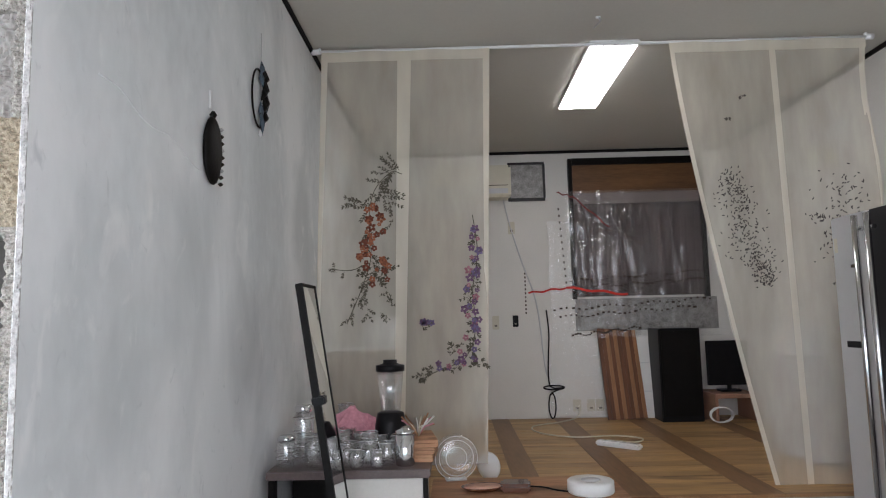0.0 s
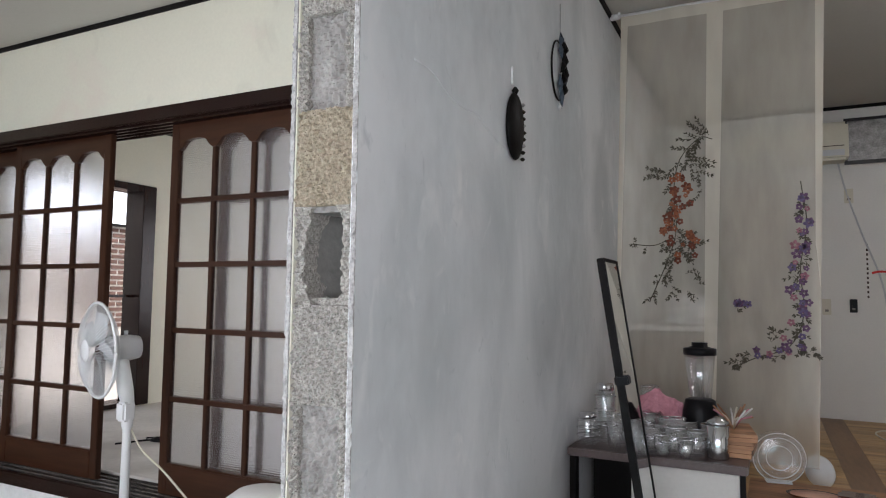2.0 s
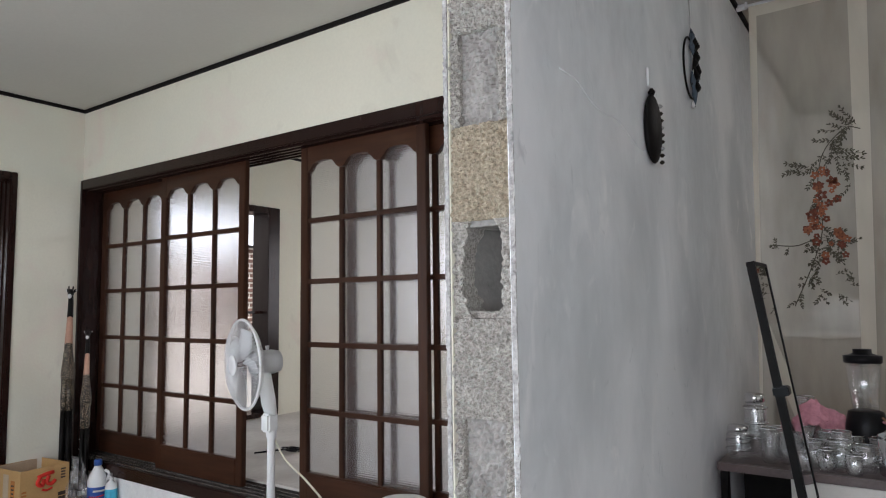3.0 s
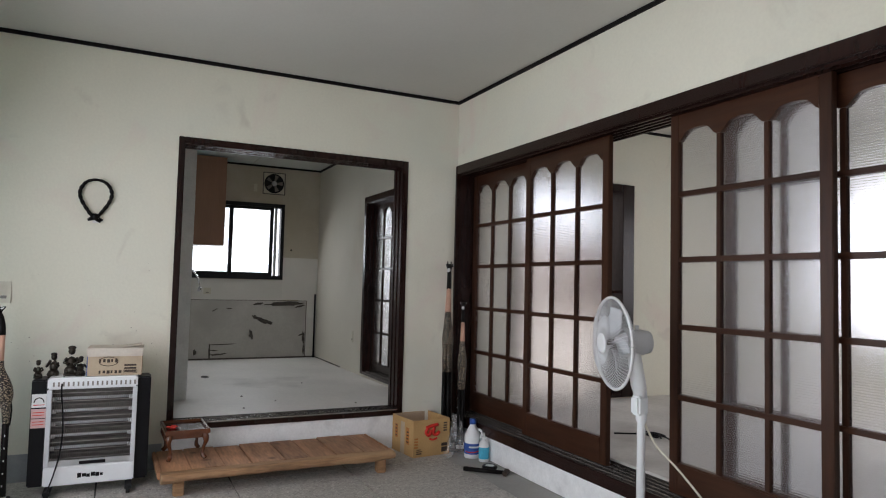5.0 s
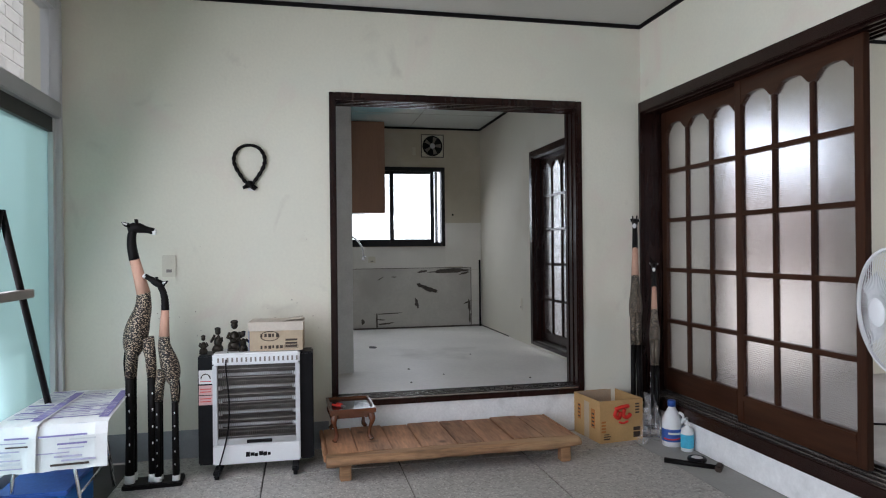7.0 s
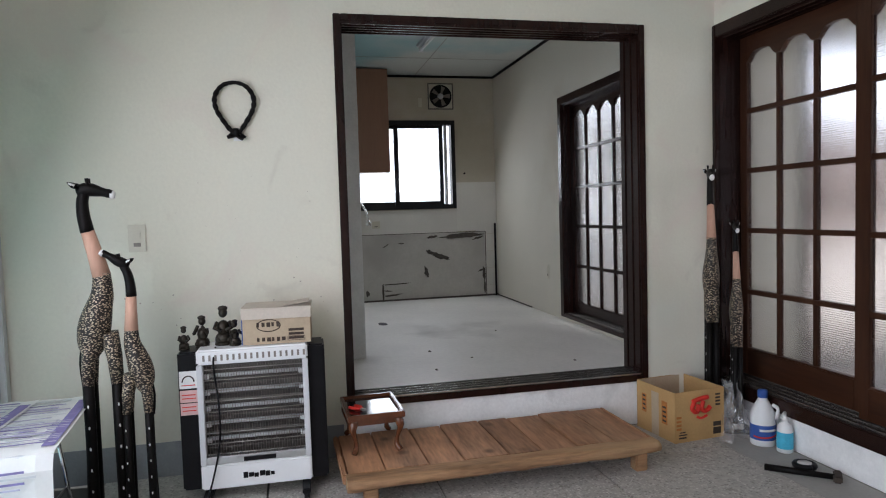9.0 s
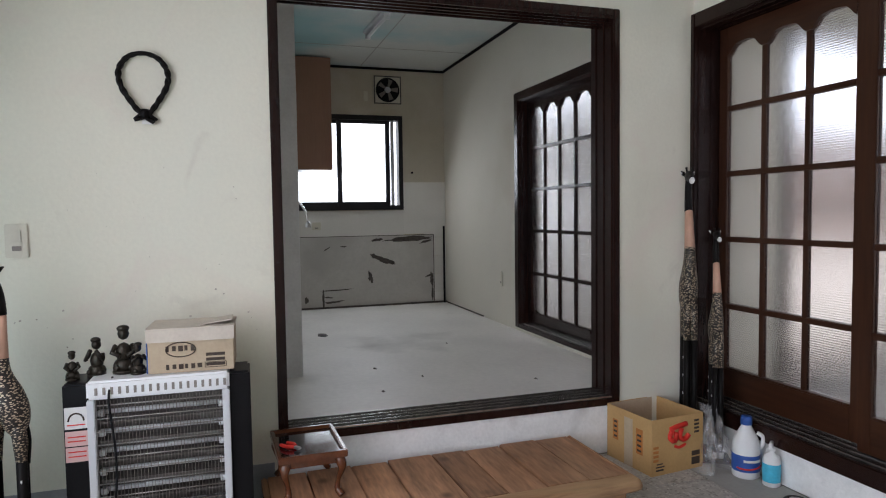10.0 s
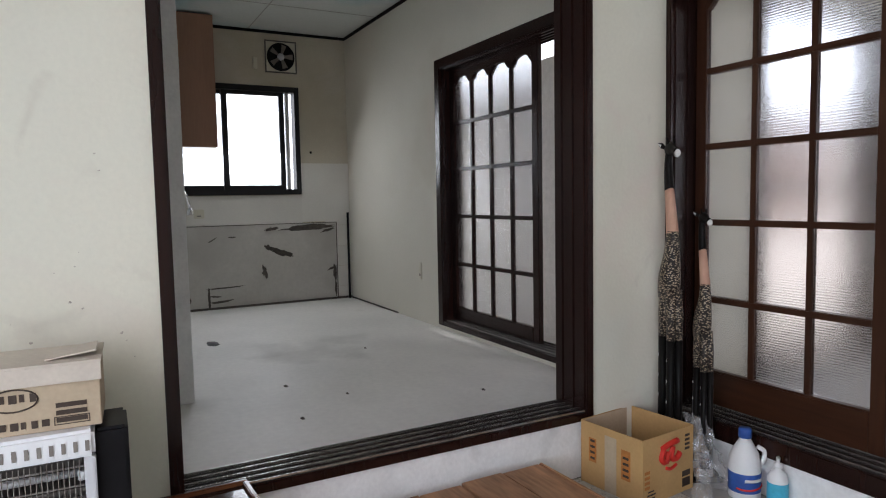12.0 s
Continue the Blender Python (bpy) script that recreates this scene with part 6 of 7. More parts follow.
def side_room():
    d = thing("door_frame_4", (0, 0, 0), "dark wooden door frame with glazed upper part, opening outdoors", "door frame", kind="structure")
    part("jamb", made((-5.25, -5.02, 4.15, 4.285, 0.27, 2.21), bevel=0.004), DARK_WOOD, d)
    part("jamb", made((-5.25, -5.02, 3.005, 3.08, 0.27, 2.21), bevel=0.004), DARK_WOOD, d)
    part("head", made((-5.25, -5.02, 3.08, 4.15, 2.15, 2.21), bevel=0.004), DARK_WOOD, d)
    part("rail", made((-5.16, -5.12, 3.08, 4.15, 1.21, 1.235), bevel=0.002), DARK_WOOD, d)
    part("sill", made((-5.25, -5.02, 3.08, 4.15, 0.27, 0.31), bevel=0.004), DARK_WOOD, d)
    w = thing("window_10", (0, 0, 0), "white-framed window of the side room", "window", kind="structure")
    part("frame_side", made((-4.1, -4.05, 6.05, 6.12, 0.9, 2.2), (-2.15, -2.1, 6.05, 6.12, 0.9, 2.2), (-3.13, -3.07, 6.05, 6.12, 0.95, 2.15)), ALU, w)
    part("frame_rail", made((-4.05, -2.15, 6.05, 6.12, 0.9, 0.95), (-4.05, -2.15, 6.05, 6.12, 2.15, 2.2)), ALU, w)
    no_shadow(part("pane", made((-4.05, -3.13, 6.08, 6.085, 0.95, 2.15)), CLEAR, w))
    no_shadow(part("pane", made((-3.07, -2.15, 6.08, 6.085, 0.95, 2.15)), CLEAR, w))
    single("floor_cable", tube(smooth_path([(-3.9, 3.1, 0.265), (-3.75, 3.35, 0.266), (-3.5, 3.30, 0.266), (-3.3, 3.5, 0.266), (-3.05, 3.35, 0.266), (-2.9, 3.05, 0.266), (-2.80, 2.75, 0.27)]), 0.006, 6), BLACK_PLASTIC,
           "black cable lying on the concrete floor", "cable")
    single("cable_tangle", tube(smooth_path([(0.07 * math.cos(k * 1.9) + 0.03 * math.sin(k), 0.05 * math.sin(k * 1.9), 0.008 + 0.002 * k) for k in range(10)], 5), 0.005, 6), BLACK_PLASTIC,
           "tangled black cable on the concrete floor", "cable", (-3.72, 3.28, 0.262))
    # ground and neighbours
    structure("ground", made((-60, 60, -60, 60, -0.4, -0.13)), GROUND, "bare yard ground around the house", "ground")
    mortar = thing("brick_building", (0, 0, 0), "red-brown brick neighbour with pale joints", "building")
    part("wall", made((-8.3, -7.5, 4.2, 9.5, -0.13, 2.09)), PALE_MORTAR, mortar)
    part("coping", made((-8.35, -7.44, 4.15, 9.55, 2.09, 2.12)), DARK_ALU, mortar)
    me = mesh_of("brick", made((-7.5, -7.488, 0.012, 0.186, 0.010, 0.054)), BRICK)
    for r in range(12, 31):
        for c in range(0, 13):
            y = 5.0 + 0.202 * c + (0.1 if r % 2 else 0)
            piece("brick", me, mortar, (0, y, r * 0.067))
    structure("backdrop", made((-20.2, -20, -25, 30, -3, 14)), glowing("hazy_sky", (0.88, 0.95, 1.0), 1.6), "hazy white sky in the distance", "sky")
    # pale brick garden wall close to the tall windows
    g = thing("garden_wall", (0, 0, 0), "pale grey brick wall just outside the windows", "wall")
    part("core", made((-11.0, -3.2, -2.55, -2.3, -0.13, 3.9)), PALE_MORTAR, g)
    me = mesh_of("pale_brick", made((0.008, 0.292, -2.3, -2.288, 0.008, 0.108)), PALE_BRICK)
    for r in range(3, 34):
        for c in range(10):
            piece("brick", me, g, (-8.4 + 0.3 * c + (0.15 if r % 2 else 0), 0, r * 0.116))


side_room()

# ---- alcove things ----


def alcove_floor():
    f = bpy.data.objects["floor_alcove_base"]
    part("plank_edge", made((XG1, XE, 3.35, 3.385, ZA - 0.0125, ZA + 0.002), bevel=0.003), PARQUET_DARK, f, "dark nosing of the raised floor")
    bands = [-0.45, 0.29, 0.83, 1.43, 2.05]
    for x in bands:
        part("plank", made((x, x + 0.15, 3.386, YA - 0.001, ZA - 0.0125, ZA), bevel=0.001), PARQUET_DARK, f)
    spans = [(XG1, -0.45)] + [(a + 0.15, b) for a, b in zip(bands, bands[1:])] + [(2.20, XE)]
    for a, b in spans:
        me = mesh_of("plank", made((a + 0.001, b - 0.001, 0.001, 0.124, -0.0125, 0.0), bevel=0.001), PARQUET)
        k = 0
        while 3.386 + 0.125 * (k + 1) <= YA + 0.001:
            piece("plank", me, f, (0, 3.386 + 0.125 * k, ZA))
            k += 1


def leaf_into(bm, c, a, ln, wd):
    """One flat stitched leaf, pointed at both ends."""
    d, n = Vector((math.cos(a), 0, math.sin(a))), Vector((-math.sin(a), 0, math.cos(a)))
    q = [c, c + d * ln * 0.35 + n * wd, c + d * ln * 0.7 + n * wd * 0.8, c + d * ln, c + d * ln * 0.7 - n * wd * 0.8, c + d * ln * 0.35 - n * wd]
    bm.faces.new([bm.verts.new(p) for p in q])


def stitched(parent, name, bm, mat, label):
    ob = part(name, bm, mat, parent, label)
    ob.modifiers.new("thick", "SOLIDIFY").thickness = 0.0008
    tagged(ob, kind="stuff")


def twigs(parent, mat, lines, per_metre, reach, size, label, seed):
    """Fine twigs with paired leaves growing from stem lines of (x, z)."""
    random.seed(seed)
    bm = bmesh.new()
    for line in lines:
        pts = smooth_path([(x, YC - 0.011, z) for x, z in line], 10)
        run = sum((q - p).length for p, q in zip(pts, pts[1:]))
        for k in range(max(2, int(run * per_metre))):
            i = random.randrange(len(pts) - 1)
            p, d = pts[i], pts[i + 1] - pts[i]
            a = math.atan2(d.z, d.x) + random.choice((-1, 1)) * random.uniform(0.4, 1.2)
            ln = reach * random.uniform(0.4, 1.0)
            n = max(2, int(ln / (size * 0.85)))
            bend = random.uniform(-0.5, 0.5)
            at = p.copy()
            for j in range(n):
                a += bend / n
                step = Vector((math.cos(a), 0, math.sin(a))) * (ln / n)
                nxt = at + step
                side = Vector((-math.sin(a), 0, math.cos(a))) * 0.0009
                bm.faces.new([bm.verts.new(v) for v in (at - side, nxt - side, nxt + side, at + side)])
                for sgn in (-1, 1):
                    if random.random() < 0.85:
                        leaf_into(bm, nxt - step * random.random() * 0.5 - Vector((0, 0.001, 0)), a + sgn * random.uniform(0.5, 0.9), size * random.uniform(0.75, 1.25), size * 0.21)
                at = nxt
            leaf_into(bm, at, a, size, size * 0.2)
    stitched(parent, "leaf_embroidery", bm, mat, label)


def stitches(parent, centres, count, size, label, seed):
    """Loose single leaves strewn round a line of (x, z, spread)."""
    random.seed(seed)
    bm = bmesh.new()
    for k in range(count):
        t = random.random() * (len(centres) - 1)
        i = min(int(t), len(centres) - 2)
        u = t - i
        (x0, z0, w0), (x1, z1, w1) = centres[i], centres[i + 1]
        w = w0 + (w1 - w0) * u
        c = Vector((x0 + (x1 - x0) * u + random.gauss(0, 0.85) * w, YC - 0.011, z0 + (z1 - z0) * u + random.gauss(0, 0.7) * w))
        leaf_into(bm, c, random.gauss(0.9, 0.9), size * random.uniform(0.6, 1.3), size * 0.18)
    stitched(parent, "sprig_embroidery", bm, SPRIG, label)


def blossoms(parent, mats, centres, count, radius, label, seed):
    """Five-petalled flowers scattered round a line of (x, z, spread)."""
    random.seed(seed)
    sets = [bmesh.new() for m in mats]
    for k in range(count):
        t = (k + random.random()) / count * (len(centres) - 1)
        i = min(int(t), len(centres) - 2)
        u = t - i
        (x0, z0, w0), (x1, z1, w1) = centres[i], centres[i + 1]
        w = w0 + (w1 - w0) * u
        c = Vector((x0 + (x1 - x0) * u + random.uniform(-1, 1) * w, YC - 0.0135 - 0.0012 * (k % 3), z0 + (z1 - z0) * u + random.uniform(-1, 1) * w * 0.6))
        r, a0, bm = radius * random.uniform(0.65, 1.15), random.uniform(0, 1.2), sets[k % len(sets)]
        squash = random.uniform(0.7, 1.0)
        for q in range(5):
            a = a0 + 2 * math.pi * q / 5
            leaf_into(bm, c + Vector((math.cos(a), 0, math.sin(a))) * r * 0.12, a, r * squash, r * 0.36)
    for bm, m in zip(sets, mats):
        stitched(parent, "flower_embroidery", bm, m, label)


YC = 3.5


def curtain_panel(parent, name, mat, edges, zs, label="", ripple=0.006, phase=0.0, dy=0.0, n=30):
    """A hanging cloth between two edge lines given at heights zs."""
    bm = bmesh.new()
    rows = []
    for (l, r), z in zip(edges, zs):
        rows.append([bm.verts.new((l + (r - l) * i / n, YC + dy + ripple * math.sin(18 * (l + (r - l) * i / n) + phase) * (0.4 + 0.6 * (zs[0] - z) / 2.4), z)) for i in range(n + 1)])
    for a, b in zip(rows, rows[1:]):
        for i in range(n):
            bm.faces.new((a[i], a[i + 1], b[i + 1], b[i])).smooth = True
    return part(name, bm, mat, parent, label)


def curtains():
    zt = 2.715
    c = thing("sheer_curtain", (0, 0, 0), "cream gauze curtain with embroidered orange and purple flowers", "curtain")
    zs = [zt - 2.2 * k / 12 for k in range(13)]
    straight = lambda a, b: [(a - 0.004 * k, b - 0.006 * k) for k in range(13)]
    curtain_panel(c, "cloth", GAUZE, straight(-0.70, -0.262), zs)
    curtain_panel(c, "cloth", GAUZE, straight(-0.262, 0.215), zs, phase=1.0)
    curtain_panel(c, "hem", HEM, straight(-0.70, -0.665), zs, "doubled side hem", dy=-0.004, n=6)
    curtain_panel(c, "hem", HEM, straight(-0.285, -0.21), zs, "doubled centre hem", dy=-0.004, n=8)
    curtain_panel(c, "hem", HEM, straight(0.18, 0.217), zs, "doubled side hem", dy=-0.004, n=6)
    curtain_panel(c, "top_hem", HEM, [(-0.70, 0.215), (-0.70, 0.215)], [zt + 0.004, zt - 0.055], "stitched top hem", dy=-0.006)
    twigs(c, LEAF, [((-0.27, 2.05), (-0.34, 2.04), (-0.42, 1.93), (-0.45, 1.78)), ((-0.45, 1.9), (-0.52, 1.86)), ((-0.38, 1.96), (-0.33, 1.86), (-0.32, 1.78))], 52, 0.11, 0.016, "dark green leaf embroidery", 1)
    twigs(c, LEAF, [((-0.45, 1.78), (-0.44, 1.6), (-0.43, 1.45)), ((-0.40, 1.56), (-0.35, 1.48))], 70, 0.095, 0.015, "dark green leaf embroidery", 2)
    twigs(c, LEAF, [((-0.46, 1.44), (-0.52, 1.34), (-0.58, 1.22)), ((-0.48, 1.38), (-0.45, 1.26)), ((-0.40, 1.38), (-0.34, 1.33), (-0.33, 1.38)), ((-0.40, 1.30), (-0.33, 1.27))], 46, 0.055, 0.014, "dark green leaf embroidery", 12)
    twigs(c, LEAF, [((-0.50, 1.53), (-0.60, 1.515), (-0.675, 1.56)), ((-0.60, 1.515), (-0.68, 1.50))], 22, 0.03, 0.013, "dark green leaf embroidery", 13)
    blossoms(c, [ORANGE, RUST, ORANGE, RUST], [(-0.43, 1.87, 0.025), (-0.42, 1.78, 0.045), (-0.42, 1.68, 0.05), (-0.47, 1.60, 0.05), (-0.40, 1.54, 0.06), (-0.41, 1.47, 0.075)], 44, 0.022, "orange flower embroidery", 3)
    twigs(c, LEAF, [((0.10, 1.74), (0.11, 1.6), (0.10, 1.45), (0.06, 1.34), (0.10, 1.18), (0.07, 1.06)), ((0.10, 1.05), (0.0, 1.01), (-0.12, 1.0), (-0.20, 0.955))], 75, 0.036, 0.016, "dark leaf embroidery", 4)
    twigs(c, LEAF, [((0.07, 1.04), (0.17, 1.02)), ((-0.18, 1.22), (-0.13, 1.26)), ((-0.04, 1.06), (0.0, 1.13))], 80, 0.035, 0.016, "dark leaf embroidery", 14)
    blossoms(c, [PURPLE, DUSK, PURPLE, MAUVE], [(0.10, 1.73, 0.02), (0.11, 1.6, 0.025), (0.09, 1.48, 0.03), (0.07, 1.36, 0.04), (0.08, 1.24, 0.045), (0.08, 1.12, 0.05), (0.03, 1.03, 0.05), (-0.12, 1.0, 0.03)], 46, 0.021, "purple flower embroidery", 5)
    blossoms(c, [DUSK, PURPLE], [(-0.18, 1.25, 0.015), (-0.15, 1.22, 0.03)], 7, 0.021, "purple flower embroidery", 6)
    for pts in (((-0.27, 2.03), (-0.33, 2.04), (-0.42, 1.94), (-0.45, 1.78), (-0.44, 1.6), (-0.48, 1.45), (-0.57, 1.24)), ((-0.66, 1.53), (-0.55, 1.52), (-0.47, 1.55)), ((0.10, 1.8), (0.12, 1.6), (0.09, 1.4), (0.10, 1.2), (0.04, 1.05), (-0.10, 0.99), (-0.2, 0.94))):
        part("stem_embroidery", tube(smooth_path([(x, YC - 0.012, z) for x, z in pts]), 0.0022, 5), LEAF, c, "thin embroidered stem")
    d = thing("sheer_curtain", (0, 0, 0), "cream gauze curtain swept aside, with fine grey sprigs", "curtain")
    zs = [zt - 2.33 * k / 14 for k in range(15)]
    left = [(1.19 + 0.40 * (k / 14) ** 1.25) for k in range(15)]
    mid = [1.735 + 0.03 * k / 14 for k in range(15)]
    right = [2.245 - 0.02 * math.sin(k) for k in range(15)]
    curtain_panel(d, "cloth", GAUZE, list(zip(left, mid)), zs)
    curtain_panel(d, "cloth", GAUZE, list(zip(mid, right)), zs, phase=2.0)
    curtain_panel(d, "hem", HEM, [(a, a + 0.022) for a in left], zs, "doubled side hem", dy=-0.005, n=6)
    curtain_panel(d, "hem", HEM, [(a - 0.012, a + 0.022) for a in mid], zs, "doubled centre hem", dy=-0.005, n=6)
    curtain_panel(d, "hem", HEM, [(a - 0.03, a) for a in right], zs, "doubled side hem", dy=-0.005, n=6)
    curtain_panel(d, "top_hem", HEM, [(1.19, 2.245), (1.195, 2.245)], [zt + 0.004, zt - 0.055], "stitched top hem", dy=-0.006)
    stitches(d, [(1.46, 1.98, 0.03), (1.50, 1.82, 0.065), (1.54, 1.66, 0.075), (1.58, 1.50, 0.055), (1.62, 1.40, 0.03)], 430, 0.0165, "fine grey sprig embroidery", 7)
    stitches(d, [(2.10, 1.95, 0.07), (2.05, 1.78, 0.075), (2.03, 1.6, 0.06), (2.05, 1.45, 0.05), (2.07, 1.3, 0.03)], 280, 0.019, "fine grey sprig embroidery", 8)
    stitches(d, [(1.88, 1.74, 0.02), (1.95, 1.72, 0.02)], 22, 0.018, "fine grey sprig embroidery", 9)
    twigs(d, SPRIG, [((1.47, 2.3), (1.49, 2.27)), ((1.55, 2.42), (1.56, 2.39))], 60, 0.02, 0.013, "stray stitched sprig", 18)
    r = thing("curtain_rod", (0, YC, 2.722), "thin white tension rod across the alcove", "curtain rod")
    part("rod", tube([(-0.755, 0, 0.0), (2.27, 0, 0.0)], 0.009, 10), WHITE_PLASTIC, r)
    part("end_cap", turned([(0.016, -0.02), (0.016, 0.02)], 12), WHITE_PLASTIC, r).matrix_basis = pose(-0.735, 0, 0, 0, 90, 0)
    part("end_cap", turned([(0.016, -0.02), (0.016, 0.02)], 12), WHITE_PLASTIC, r).matrix_basis = pose(2.27, 0, 0, 0, 90, 0)
    for x in (-0.71, 0.84, 0.90, 2.25):
        part("hook", made((x - 0.006, x + 0.006, -0.008, 0.008, -0.012, H - 2.723), bevel=0.002), WHITE_PLASTIC, r)


def alcove_lamp():
    l = thing("ceiling_panel_lamp", (0.90, 4.055, H), "lit white rectangular ceiling lamp", "lamp", turn=0)
    part("casing", made((-0.137, 0.137, -0.56, 0.56, -0.018, -0.001), bevel=0.005), WHITE_PLASTIC, l)
    part("diffuser", made((-0.128, 0.128, -0.552, 0.552, -0.026, -0.0185)), LAMP_GLOW, l, "glowing diffuser")


def ceiling_hook():
    k = thing("ceiling_hook", (0.75, 3.22, H), "small bent metal hook screwed into the ceiling", "hook")
    part("plate", turned([(0.014, -0.004), (0.014, 0.0)], 12), WHITE_PLASTIC, k)
    part("wire", tube(smooth_path([(0, 0, -0.003), (0.01, 0, -0.02), (-0.015, -0.01, -0.05), (-0.03, -0.012, -0.062)]), 0.004, 6), STEEL, k)


def back_wall():
    y = YA
    a = thing("air_conditioner", (0.155, y, 2.30), "white wall-mounted air conditioner", "air conditioner")
    part("casing", made((-0.37, 0.36, -0.2, 0, 0.0, 0.285), bevel=0.02), IVORY, a)
    part("louvre", made((-0.34, 0.33, -0.206, -0.201, 0.03, 0.075), bevel=0.002), GREY_PLASTIC, a)
    part("grille_line", made((-0.34, 0.33, -0.2035, -0.201, 0.10, 0.106)), INK, a)
    w = thing("window_11", (0, 0, 0), "small dark-framed window taped over with plastic film", "window", kind="structure")
    part("frame_rail", made((0.50, 0.83, y - 0.03, y - 0.001, 2.29, 2.315), (0.50, 0.83, y - 0.03, y - 0.001, 2.62, 2.64)), DARK_ALU, w)
    part("frame_side", made((0.815, 0.835, y - 0.03, y - 0.001, 2.315, 2.62), (0.50, 0.52, y - 0.03, y - 0.001, 2.315, 2.62)), DARK_ALU, w)
    part("film", made((0.52, 0.815, y - 0.012, y - 0.008, 2.315, 2.62)), FOIL, w, "silvery crinkled film")
    b = thing("window_12", (0, 0, 0), "large dark window covered with crinkled plastic film and tape", "window", kind="structure")
    part("frame_side", made((1.04, 1.075, y - 0.05, y - 0.001, 1.40, 2.66), bevel=0.003), BLACK_WOOD, b)
    part("frame_side", made((2.20, 2.24, y - 0.05, y - 0.001, 1.40, 2.66), bevel=0.003), BLACK_WOOD, b)
    part("frame_head", made((1.075, 2.20, y - 0.05, y - 0.001, 2.60, 2.66)), BLACK_WOOD, b)
    part("valance", made((1.075, 2.20, y - 0.035, y - 0.004, 2.345, 2.598), bevel=0.004), VALANCE, b, "brown wooden valance")
    part("blind_rail", made((1.075, 2.20, y - 0.03, y - 0.004, 2.25, 2.343), bevel=0.003), BLIND, b, "mauve-grey rail below the valance")
    # pleated dark cloth
    bm, n = bmesh.new(), 150
    rows = [[bm.verts.new((1.075 + 1.125 * i / n, y - 0.022 - 0.012 * abs(noise.noise(Vector((i * 0.33, zz * 0.8, 2.0)))), zz)) for i in range(n + 1)] for zz in (1.42, 1.65, 1.9, 2.1, 2.249)]
    for p, q in zip(rows, rows[1:]):
        for i in range(n):
            bm.faces.new((p[i], p[i + 1], q[i + 1], q[i])).smooth = True
    cloth = part("dark_cloth", bm, DARK_CLOTH, b, "dark pleated cloth behind the film")
    cloth.modifiers.new("thick", "SOLIDIFY").thickness = 0.002
    part("foil_backing", made((1.06, 2.30, y - 0.03, y - 0.003, 1.12, 1.40), bevel=0.003), FOIL, b, "mottled grey foil below the window")
    # clear film gathered into a knot, with folds running out of it
    kx, kz = 1.46, 1.99

    def sheet(x0, x1, z0, z1, nx, nz, depth, seed, knot):
        bm = bmesh.new()
        g = []
        for j in range(nz + 1):
            row = []
            for i in range(nx + 1):
                x, z = x0 + (x1 - x0) * i / nx, z0 + (z1 - z0) * j / nz
                d = 0.014 * abs(noise.noise(Vector((x * 14, z * 2.2, seed)))) + 0.012 * abs(noise.noise(Vector((x * 6 + z * 4, z * 6, seed + 2.0))))
                if knot:
                    r, th = math.hypot(x - kx, z - kz), math.atan2(z - kz, x - kx)
                    d += 0.04 * math.exp(-r / 0.22) * (0.6 + 0.4 * math.sin(th * 11 + 2 * noise.noise(Vector((th * 2, r * 5, 0))))) + 0.018 * math.exp(-abs(z - kz + 0.25 * (x - kx)) / 0.05) * math.exp(-r / 0.4)
                low = max(0.0, 1.0 - abs(z - 1.30) / 0.28) if knot else 0.5
                d += low * (0.03 * abs(noise.noise(Vector((x * 7, z * 19, seed + 4.0)))) + 0.014 * abs(noise.noise(Vector((x * 21, z * 34, seed + 6.0)))))
                row.append(bm.verts.new((x + 0.02 * noise.noise(Vector((0.0, z * 6, seed))), y - depth - d, z)))
            g.append(row)
        for j in range(nz):
            for i in range(nx):
                bm.faces.new((g[j][i], g[j][i + 1], g[j + 1][i + 1], g[j + 1][i])).smooth = True
        return bm
    no_shadow(part("film_sheet", sheet(1.0, 2.38, 1.06, 2.36, 110, 110, 0.056, 1.7, True), FILM_THIN, b, "gathered clear plastic film"))
    no_shadow(part("film_sheet", sheet(0.80, 1.62, 0.40, 1.12, 60, 50, 0.012, 7.7, False), FILM_PALE, b, "loose clear film hanging to the floor"))
    no_shadow(part("film_sheet", sheet(0.84, 1.06, 1.12, 2.1, 24, 60, 0.010, 9.1, False), FILM_PALE, b, "clear film taped on the wall"))
    for k in range(4):
        a0 = -0.35 - 0.27 * k - 0.1 * (k % 2)
        part("film_fold", tube(smooth_path([(kx + 0.02 * math.cos(a0), y - 0.112, kz + 0.02 * math.sin(a0)), (kx + 0.13 * math.cos(a0), y - 0.10, kz + 0.13 * math.sin(a0)), (kx + 0.30 * math.cos(a0 - 0.1), y - 0.085, kz + 0.30 * math.sin(a0 - 0.1))]), [0.006 - 0.0004 * q for q in range(13)], 6), FILM_PALE, b, "folded plastic")
    part("film_knot", turned([(0.012, -0.03), (0.026, -0.01), (0.02, 0.01), (0.03, 0.035)], 12, (kx, y - 0.105, kz)), FILM_PALE, b, "knotted plastic")
